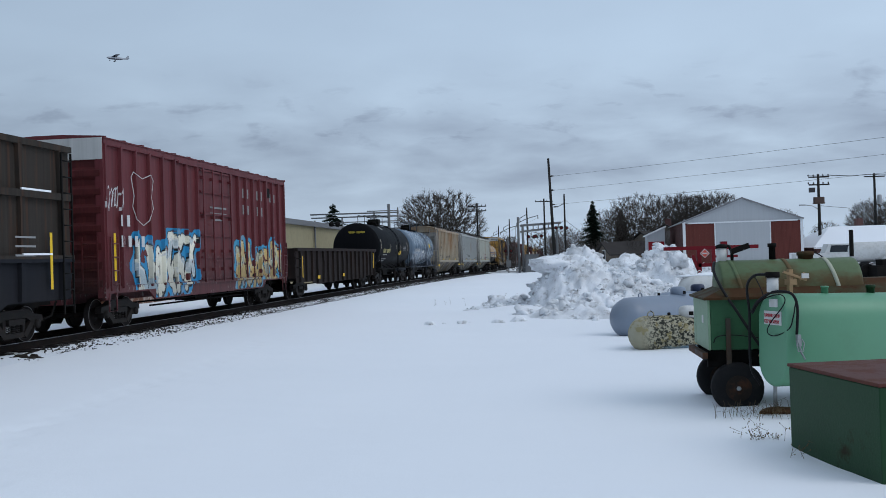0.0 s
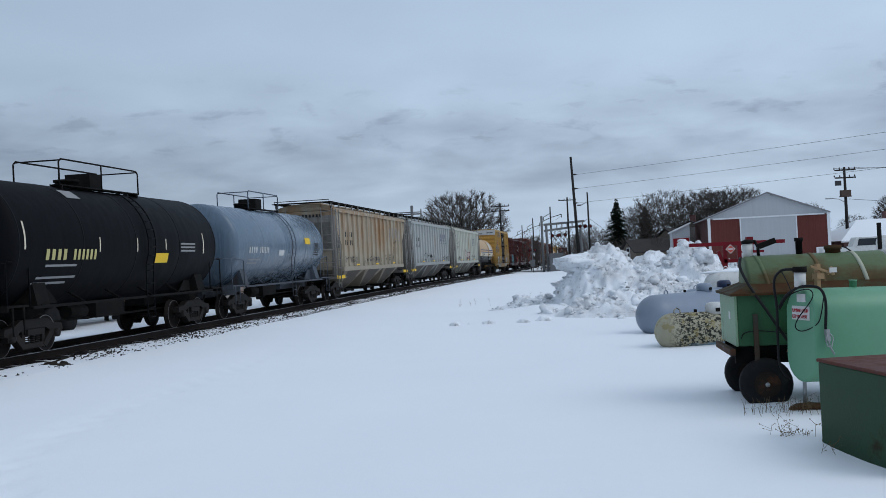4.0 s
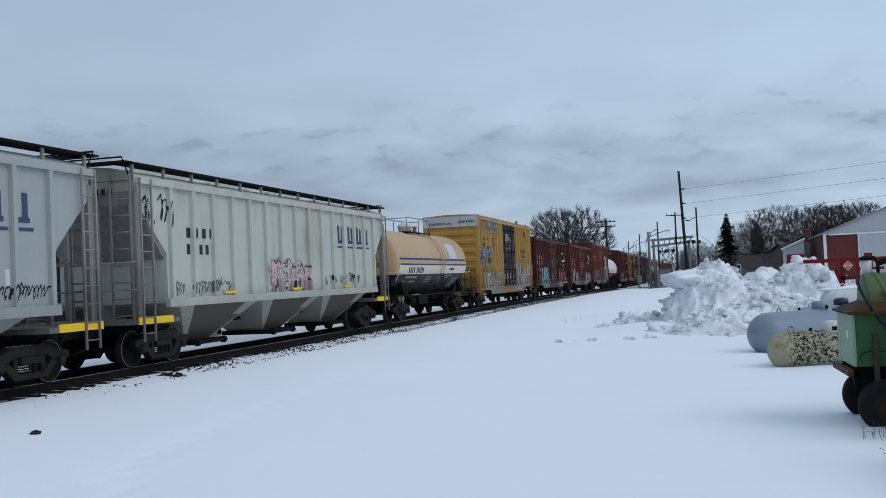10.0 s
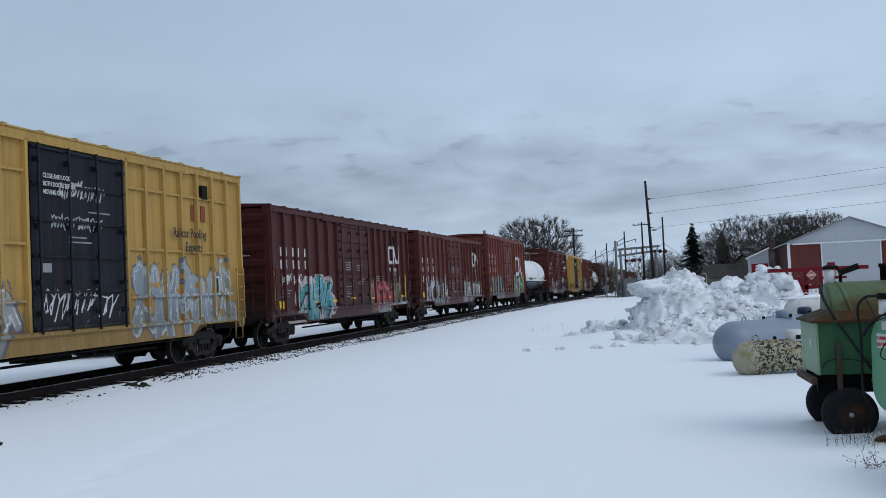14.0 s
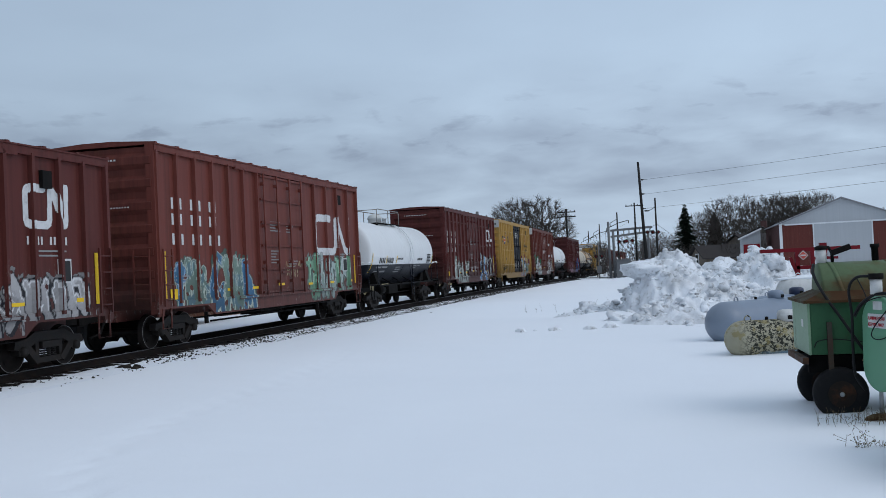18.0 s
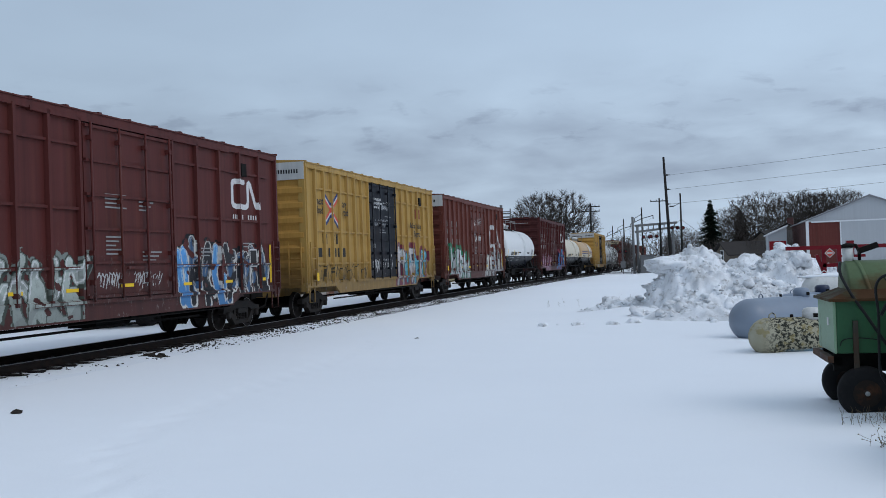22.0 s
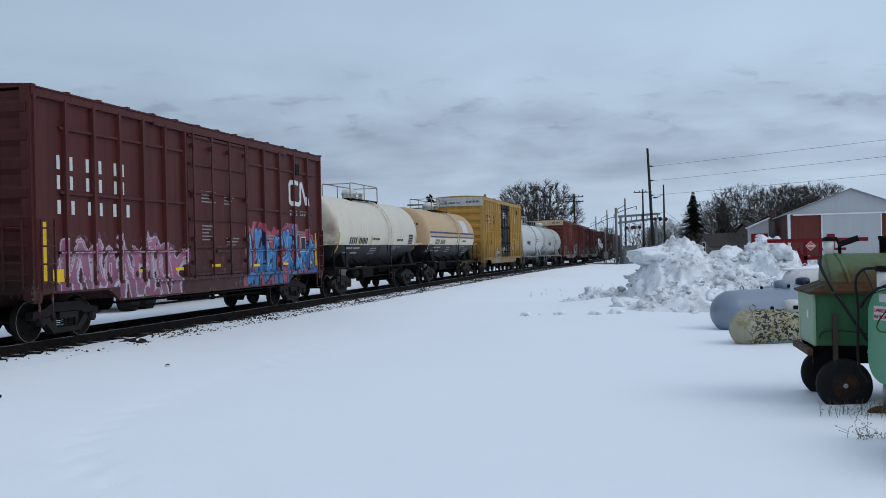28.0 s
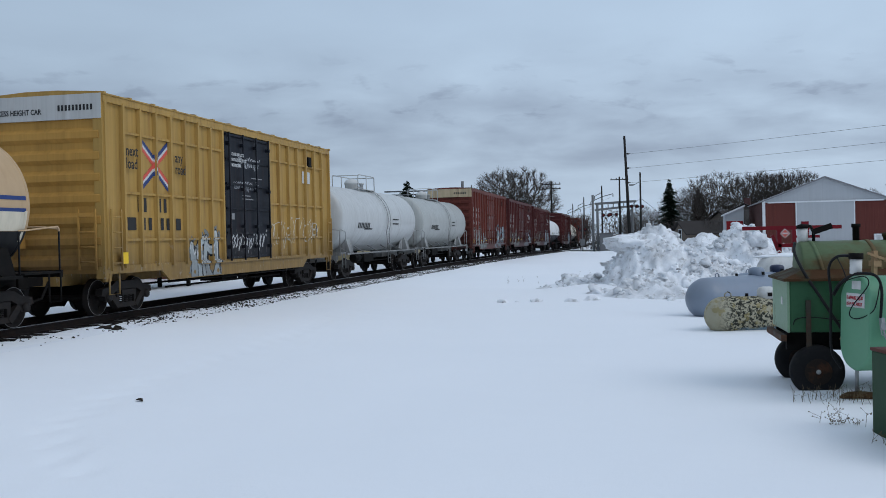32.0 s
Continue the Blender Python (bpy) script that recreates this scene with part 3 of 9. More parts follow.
def spray(car, zones, seed):
    """Sprayed pieces and tags. zones: (y0, y1, z0, z1, fill, edge, line, width, second fill)."""
    for i, (y0, y1, z0, z1, fill, edge, line, sc, *more) in enumerate(zones):
        rnd = random.Random(seed * 31 + i)
        h = z1 - z0
        n = max(1 if y1 - y0 < 0.6 else 2, round((y1 - y0) / (h * (0.52 if fill else 0.9))))
        w = (y1 - y0) / n
        form = letterform if fill else scrawl
        glyphs = [form(rnd, y0 + j * w, z0 + rnd.uniform(-0.05, 0.05) * h, w * rnd.uniform(0.85, 1.1), h * rnd.uniform(0.85, 1.1)) for j in range(n)]

        def coat(Y, Z):
            rgb, on = np.zeros(Y.shape + (3,)), np.zeros(Y.shape, bool)
            field = speckle(Y, Z, seed + i)
            fields = [np.minimum.reduce([distance(Y, Z, q) for q in g]) for g in glyphs]
            if not fill:
                near = np.minimum.reduce(fields)
                on = (near < 0.013 * sc / 1.5 + 0.006 * field + (0.006 if h > 0.8 else 0)) & (speckle(Y * 0.9, Z * 0.6, seed + 9) > -0.55)
                rgb[...] = line
                return rgb, on
            near = np.minimum.reduce(fields)
            fat = 0.07 + 0.05 * h
            halo = near < fat + 0.20 + 0.10 * field
            if edge:
                rgb[halo], on = edge, on | halo
                faded = halo & (speckle(Y * 2.0, Z * 0.8, seed + 7) > 0.55)
                rgb[faded] = np.array(edge) * 0.6 + 0.12
            else:
                mist = (near < fat + 0.10 + 0.08 * field) & (speckle(Y * 3.0, Z * 3.0, seed + 3) > -0.2)
                rgb[mist], on = np.array(fill) * 0.55, on | mist
            back = np.minimum.reduce([np.minimum.reduce([distance(Y - 0.045, Z + 0.045, q) for q in g]) for g in glyphs]) < fat + 0.02
            rgb[back], on = line, on | back
            for f in fields:
                rim = f < fat + 0.022
                rgb[rim], on = line, on | rim
                body = f < fat - 0.012
                tint = rnd.uniform(0.8, 1.2)
                base = np.array(more[0] if more and rnd.random() < 0.45 else fill)
                shade = (0.72 + 0.5 * np.clip((Z - z0) / h, 0, 1))[..., None] * base * tint
                blot = (field > 0.35)[..., None]
                shade = np.where(blot, shade * 0.6 + np.array(more[0] if more else edge if edge else (0.16, 0.16, 0.16)) * 0.35, shade)
                rgb[body] = shade[body]
                glint = body & (abs(f - fat * 0.55) < 0.014) & (field > -0.1) & (Z > z0 + h * 0.35)
                rgb[glint] = np.minimum(0.62, base * 1.3 + 0.22)
            drips = (np.sin(Y * 23.0 + 3 * np.sin(Y * 5.1 + seed)) > 0.955) & (Z < z0 + 0.3 * h) & (Z > z0 - 0.3 + 0.2 * np.sin(Y * 9.0))
            rgb[drips & ~on], on = np.array(fill) * 0.7, on | drips
            on &= speckle(Y * 1.7, Z * 2.3, seed + 11) > -0.93
            return rgb, on

        drape("sprayed_piece" if fill else "sprayed_tag", car, y0 - 0.5, y1 + 0.5, z0 - 0.45, z1 + 0.45, 0.026 if fill else 0.016, coat)


CAST = plain("cast_truck_steel", (0.018, 0.016, 0.015), 0.7, 0.1, 0.3, 4, 0.2, (0.035, 0.022, 0.016), 0.4)


# ---- freight cars: origin at rail level under the middle, +y along the track, near side +x ----
WHEELSETS = []


def wheelset_data():
    m = Mesh()
    for s in (-1, 1):
        prof = [(s * 0.69, 0.06), (s * 0.69, 0.10), (s * 0.715, 0.14), (s * 0.715, 0.33), (s * 0.685, 0.37), (s * 0.685, 0.445), (s * 0.70, 0.45), (s * 0.715, 0.422), (s * 0.815, 0.416), (s * 0.815, 0.402), (s * 0.815, 0.37), (s * 0.775, 0.34), (s * 0.745, 0.16), (s * 0.80, 0.12), (s * 0.80, 0.075), (s * 1.0, 0.07)]
        m.lathe(prof, 28, "x")
    m.lathe([(-0.69, 0.075), (-0.3, 0.07), (0.3, 0.07), (0.69, 0.075)], 10, "x")
    # small drilled marks that turn with the wheel
    for s in (-1, 1):
        for a in (0.4, 2.5, 4.6):
            c = Vector((s * 0.765, 0.25 * math.cos(a), 0.25 * math.sin(a)))
            m.box(c.x - 0.02, c.x + 0.02, c.y - 0.025, c.y + 0.025, c.z - 0.025, c.z + 0.025)
    me = m.data("wheelset", WHEEL)
    me.materials.append(TREAD)
    for p in me.polygons:
        if all(math.hypot(me.vertices[i].co.y, me.vertices[i].co.z) > 0.40 and abs(me.vertices[i].co.x) > 0.81 for i in p.vertices):
            p.material_index = 1
    return me


def sideframe_data():
    m = Mesh()
    top = [(-1.14, 0.48), (-1.10, 0.62), (-0.76, 0.66), (-0.5, 0.78), (0.5, 0.78), (0.76, 0.66), (1.10, 0.62), (1.14, 0.48), (0.98, 0.44), (0.70, 0.46), (0.45, 0.58), (-0.45, 0.58), (-0.70, 0.46), (-0.98, 0.44)]
    m.prism(top, -0.09, 0.09)
    for s in (-1, 1):
        m.prism([(s * 0.33, 0.57), (s * 0.45, 0.57), (s * 0.42, 0.24), (s * 0.33, 0.24)], -0.06, 0.06)
        m.prism([(s * 0.64, 0.52), (s * 0.80, 0.46), (s * 0.44, 0.13), (s * 0.32, 0.22)], -0.09, 0.09)
        m.box(-0.09, 0.09, s * 0.865 - 0.13, s * 0.865 + 0.13, 0.34, 0.50)
        m.lathe([(-0.02, 0.10), (0.14, 0.10), (0.16, 0.06)], 10, "x", (0, s * 0.865, 0.42))
    m.prism([(-0.45, 0.26), (-0.38, 0.15), (0.38, 0.15), (0.45, 0.26)], -0.08, 0.08)
    for y in (-0.18, 0.0, 0.18):
        for z in (0.27, 0.315, 0.36, 0.405):
            m.lathe([(z, 0.075), (z + 0.028, 0.075)], 8, "z", (0, y, 0))
    m.box(-0.09, 0.12, -0.3, 0.3, 0.44, 0.57)
    return m.data("sideframe", CAST)


WHEELSET_DATA, SIDEFRAME_DATA = wheelset_data(), sideframe_data()
BOLSTER_DATA = Mesh().box(-0.95, 0.95, -0.2, 0.2, 0.42, 0.66).box(-0.3, 0.3, -0.3, 0.3, 0.6, 0.78).box(-1.0, 1.0, -0.62, -0.56, 0.42, 0.52).box(-1.0, 1.0, 0.56, 0.62, 0.42, 0.52).data("truck", BLACK)
COUPLER_DATA = Mesh().box(-0.11, 0.11, 0.1, 0.75, 0.76, 0.96).box(-0.17, 0.13, -0.03, 0.2, 0.72, 1.0).box(0.02, 0.17, -0.1, 0.06, 0.74, 0.98).data("coupler", BLACK)


def running_gear(car, length, centres):
    for y in (-centres / 2, centres / 2):
        t = part("truck", BOLSTER_DATA, BLACK, car, "cast steel truck", pose(0, y, 0))
        for x in (-1.0, 1.0):
            part("sideframe", SIDEFRAME_DATA, BLACK, t, "", pose(x, 0, 0, 0, 0, 0 if x > 0 else 180))
        for dy in (-0.865, 0.865):
            w = part("wheelset", WHEELSET_DATA, WHEEL, t, "", pose(0, dy, 0.418))
            WHEELSETS.append((w, dy))
    for y, rz in ((-length / 2, 0), (length / 2, 180)):
        part("coupler", COUPLER_DATA, BLACK, car, "", pose(0, y, 0, 0, 0, rz))
        hose = Mesh().tube([(0.35 * (1 if rz == 0 else -1), y + (0.6 if rz == 0 else -0.6), 0.85), (0.38 * (1 if rz == 0 else -1), y + (0.3 if rz == 0 else -0.3), 0.5), (0.3 * (1 if rz == 0 else -1), y, 0.42)], 0.03, 6)
        part("air_hose", hose, BLACK, car)


def moved(mesh, dx, dy):
    out = Mesh()
    out.v, out.f, out.smooth = [(x + dx, y + dy, z) for x, y, z in mesh.v], mesh.f, mesh.smooth
    return out


def ladder(x, y, z0, z1, wide, rungs, along="y", r=0.018):
    m = Mesh()
    off = Vector((0, wide, 0)) if along == "y" else Vector((wide, 0, 0))
    a = Vector((x, y, 0))
    for s in (0, 1):
        p = a + off * s
        m.box(p.x - 0.02, p.x + 0.02, p.y - 0.02, p.y + 0.02, z0, z1)
    for i in range(rungs):
        z = z0 + (z1 - z0) * (i + 0.5) / rungs
        m.tube([a + Vector((0, 0, z)), a + off + Vector((0, 0, z))], r, 6)
    return m


def bars(car, rows, material, x, name="lettering"):
    """Unreadable or private lettering: rows of (y0, y1, z, height, pieces) as plain bars on the near side."""
    for y0, y1, z, h, n in rows:
        if h < 0.15:
            part(name, Mesh().box(x, x + 0.006, y0, y1, z + h * 0.15, z + h * 0.75), material if material is not DECAL_WHITE else DECAL_FAINT, car)
            continue
        w = (y1 - y0) / n
        for i in range(n):
            part(name, Mesh().box(x, x + 0.006, y0 + i * w, y0 + (i + (0.46 if n > 1 else 1)) * w, z, z + h), material, car)


def end_bars(car, rows, material, y, name="end_lettering"):
    for x0, x1, z, h, n in rows:
        w = (x1 - x0) / n
        m = Mesh()
        for i in range(n):
            m.box(x0 + i * w, x0 + (i + (0.55 if n > 1 else 1)) * w, y - 0.006, y, z + h * 0.1, z + h * 0.9)
        part(name, m, material, car)


def worm(car, y, z, w, h, worn=0.0):
    """A broad bent stripe as on the sides of these cars: an open bracket that runs on into a slanted band."""
    pts = [(0.43, 0.90), (0.13, 0.90), (0.06, 0.87), (0.03, 0.78), (0.03, 0.22), (0.06, 0.13), (0.13, 0.10), (0.49, 0.10), (0.55, 0.15), (0.57, 0.25), (0.58, 0.84), (0.62, 0.89), (0.66, 0.84), (0.85, 0.16), (0.90, 0.11), (0.94, 0.14), (0.96, 0.24), (0.97, 0.97)]
    q = [(y + u * w, z + v * h) for u, v in pts]

    def stripe(Y, Z):
        on = distance(Y, Z, q) < h * 0.095
        if worn:
            on &= speckle(Y * 2.2, Z * 1.1, 5) > worn * 1.6 - 1.0
        return np.full(Y.shape + (3,), 0.60 - 0.2 * worn), on

    drape("emblem", car, y - 0.2, y + w + 0.2, z - 0.1, z + h + 0.1, 0.026 if h > 1 else 0.018, stripe, "broad white bent-stripe emblem")


def boxcar(label, length, top, paint, end_paint=None, door_paint=None, posts=14, door=(-1.5, 1.7), cap=None, ribs=(), end_ribs=6, centres=12.4, steps=DECAL_YELLOW, rods=4, half=7.85, roof_paint=None, plug=True):
    """An exterior-post boxcar."""
    car = thing("boxcar", Matrix.Identity(4), label, "boxcar", "cars of the freight train")
    end_paint, door_paint, roof_paint = end_paint or paint, door_paint or paint, roof_paint or paint
    z0, x = 1.0, 1.46
    body = Mesh().box(-x, x, -half + 0.05, half - 0.05, z0, top - 0.12)
    body.box(-0.35, 0.35, -half, half, 0.72, z0)
    bevelled(part("body", body, paint, car), 0.015, 1)
    for s in (-1, 1):
        sill = Mesh()
        drop = 0.28
        o = [(-half, z0 + 0.16), (half, z0 + 0.16), (half, z0 - 0.18), (half - 0.25, z0 - 0.18), (half - 0.3, z0 - 0.02), (half - 2.6, z0 - 0.02), (half - 3.0, z0 - drop), (-half + 3.0, z0 - drop), (-half + 2.6, z0 - 0.02), (-half + 0.3, z0 - 0.02), (-half + 0.25, z0 - 0.18), (-half, z0 - 0.18)]
        sill.prism(o, s * 1.47 - 0.03, s * 1.47 + 0.03)
        part("side_sill", sill, paint, car)
        plate = Mesh().prism([(-half, top - 0.24), (half, top - 0.24), (half, top - 0.08), (-half, top - 0.08)], s * 1.50 - 0.05, s * 1.50 + 0.045)
        part("top_rail", plate, paint, car)
    # roof: overhanging sheet with cross ribs
    roof = Mesh().prism([(-1.57, top - 0.08), (1.57, top - 0.08), (1.57, top - 0.05), (0.4, top + 0.02), (-0.4, top + 0.02), (-1.57, top - 0.05)], -half - 0.02, half + 0.02, "y")
    n = 14
    for i in range(n + 1):
        y = -half + 0.05 + (2 * half - 0.1) * i / n
        roof.prism([(-1.575, top - 0.07), (1.575, top - 0.07), (1.575, top - 0.02), (0.4, top + 0.05), (-0.4, top + 0.05), (-1.575, top - 0.02)], y - 0.05, y + 0.05, "y")
    part("roof", roof, roof_paint, car)
    # outside posts
    post = Mesh().prism([(-0.06, -0.0), (-0.042, 0.10), (0.042, 0.10), (0.06, 0.0)], z0 + 0.1, top - 0.2, "z")
    post.v = [(w, u, z) for u, w, z in post.v]
    post.f = [f[::-1] for f in post.f]
    pd = post.data("side_post", paint)
    n_left = max(2, round(posts * (door[0] + half) / (2 * half - door[1] + door[0])))
    ys = [-half + 0.09 + (door[0] + half - 0.16) * i / n_left for i in range(n_left + 1)]
    n_right = posts - n_left
    ys += [door[1] + 0.07 + (half - door[1] - 0.16) * i / n_right for i in range(n_right + 1)]
    for y in ys:
        part("side_post", moved(post, x, y), paint, car)
        part("side_post", pd, paint, car, "", pose(-x, y, 0, 0, 0, 180))
    for z in ribs:
        for a, b in ((-half + 0.9, door[0] - 0.05), (door[1] + 0.05, half - 0.6)):
            part("side_rib", Mesh().box(x - 0.01, x + 0.062, a, b, z - 0.03, z + 0.03), paint, car)
    SURFACES[car.name] = functools.partial(box_side, ys, ribs, door, half)
    # doors on both sides
    for s in (1, -1):
        dr = part("door", Mesh().box(-0.02, 0.07, door[0] + 0.05, door[1] - 0.05, z0 + 0.16, top - 0.3), door_paint, car, "", pose(s * x, 0, 0, 0, 0, 0 if s > 0 else 180))
        if s < 0:
            continue
        # flat black strips stand in for the shaded gaps at the door's edges
        for y in (door[0] - 0.0, door[1] - 0.05):
            part("door_gap_strip", Mesh().box(-0.01, 0.03, y, y + 0.05, z0 + 0.16, top - 0.3), BLACK, dr, "flat black strip added for the dark gap beside the door")
        panel = Mesh()
        rows = [z0 + 0.2 + (top - z0 - 0.55) * i / 5 for i in range(6)]
        for z in rows:
            panel.box(0.07, 0.125, door[0] + 0.06, door[1] - 0.06, z - 0.03, z + 0.03)
        part("door_frame", panel, door_paint, dr)
        for i in range(rods):
            y = door[0] + 0.2 + (door[1] - door[0] - 0.4) * i / max(1, rods - 1)
            rod = Mesh().tube([(0.16, y, z0 + 0.1), (0.16, y, top - 0.28)], 0.027, 6)
            for z in (z0 + 0.5, 2.1, 3.2, top - 0.6):
                rod.box(0.07, 0.19, y - 0.05, y + 0.05, z - 0.05, z + 0.05)
            part("lock_rod", rod, door_paint, dr)
        part("lock_handle", Mesh().box(0.12, 0.16, (door[0] + door[1]) / 2 - 0.3, (door[0] + door[1]) / 2 + 0.3, 1.75, 1.81), door_paint, dr)
        for z in (z0 + 0.10, top - 0.24):
            track = Mesh().box(1.45, 1.56, door[0] - 1.6 if door[0] < 0 else door[0], min(half, door[1] + 3.0), z - 0.04, z + 0.04)
            part("door_track", track, paint, car)
    # corrugated ends
    for s in (-1, 1):
        e = Mesh()
        out = [(0, z0)]
        zt = top - (0.75 if cap and s < 0 else 0.2)
        for i in range(end_ribs):
            a, b = z0 + (zt - z0) * i / end_ribs, z0 + (zt - z0) * (i + 1) / end_ribs
            out += [(0, a + (b - a) * 0.18), (0.09, a + (b - a) * 0.38), (0.09, a + (b - a) * 0.68), (0, a + (b - a) * 0.88)]
        out += [(0, top - 0.13)]
        o = [(s * (half - 0.04) + s * u, w) for u, w in out] + [(s * (half - 0.2), top - 0.13), (s * (half - 0.2), z0)]
        e.prism(o, -1.44, 1.44)
        part("end_panel", e, end_paint, car)
        for sx in (-1, 1):
            c = Mesh().prism([(sx * 1.30, s * (half - 0.12)), (sx * 1.52, s * (half - 0.12)), (sx * 1.52, s * (half + 0.03)), (sx * 1.30, s * (half + 0.03))][::1 if sx * s > 0 else -1], z0 - 0.12, top - 0.08, "z")
            part("corner_post", c, paint, car)
        if cap and s < 0:
            part("end_cap_panel", Mesh().box(-1.515, 1.515, -half - 0.045, -half + 0.02, top - 0.62, top - 0.06), cap, car, "white painted upper end panel")
        step = Mesh().box(-1.35, -0.5, s * (half + 0.05) - 0.1, s * (half + 0.05) + 0.12, 1.05, 1.09)
        part("end_platform", step, BLACK, car)
        gear = Mesh().box(-0.9, -0.45, s * (half + 0.16) - 0.1, s * (half + 0.16) + 0.1, 1.6, 2.05)
        part("hand_brake", gear, end_paint, car)
    # small fittings on the near side
    yb = half - 2.35
    part("tack_board", Mesh().box(x, x + 0.09, yb, yb + 0.3, top - 0.85, top - 0.5), BLACK, car, "small black board")
    sp = part("stencil_panel", Mesh().box(x, x + 0.015, yb + 0.5, yb + 0.95, 1.72, 2.22), DECAL_WHITE, car, "white-edged data panel")
    part("panel_field", Mesh().box(x + 0.015, x + 0.02, yb + 0.54, yb + 0.91, 1.76, 2.18), DECAL_BLACK, sp)
    pipe = Mesh().tube([(1.35, -half + 3.2, 0.66), (1.35, half - 3.2, 0.66)], 0.022, 6)
    for yy in (-3.6, -1.2, 1.4, 3.9):
        pipe.tube([(1.35, yy, 0.66), (1.2, yy, 0.9)], 0.02, 5)
    part("train_line", pipe, BLACK, car)
    # ladders, stirrups and brake rigging
    for y, w in ((-half + 0.14, 0.42), (half - 0.56, 0.42)):
        part("side_ladder", ladder(1.60, y, 1.05, 2.45, w, 4), paint, car)
        st = Mesh().tube([(1.52, y, 1.0), (1.52, y, 0.52), (1.52, y + w, 0.52), (1.52, y + w, 1.0)], 0.022, 6)
        part("stirrup", st, paint, car)
    part("end_ladder", ladder(0.95, -half - 0.14, 1.1, 2.45, 0.42, 4, "x"), end_paint, car)
    rig = Mesh().tube([(0.6, -5, 0.62), (0.6, 5, 0.62)], 0.03, 6).box(0.2, 0.9, -0.5, 0.6, 0.5, 0.9).lathe([(1.2, 0.18), (1.9, 0.18)], 10, "y", (0.55, 0, 0.72))
    rig.box(0.9, 0.95, -4.0, 4.0, 0.48, 0.53)
    part("brake_rigging", rig, BLACK, car)
    running_gear(car, length, centres)
    return car


RAIL_GREY = plain("railing_steel", (0.26, 0.25, 0.24), 0.55, 0.3, 0.2, 5, 0.1, RUST, 0.4)
CAP_WHITE = plain("dome_white", (0.58, 0.58, 0.56), 0.5, 0, 0.1, 3, 0.05)


def saddle_arc(r, zc, a0, a1, n=8):
    return [(r * math.cos(a0 + (a1 - a0) * i / n), zc + r * math.sin(a0 + (a1 - a0) * i / n)) for i in range(n + 1)]


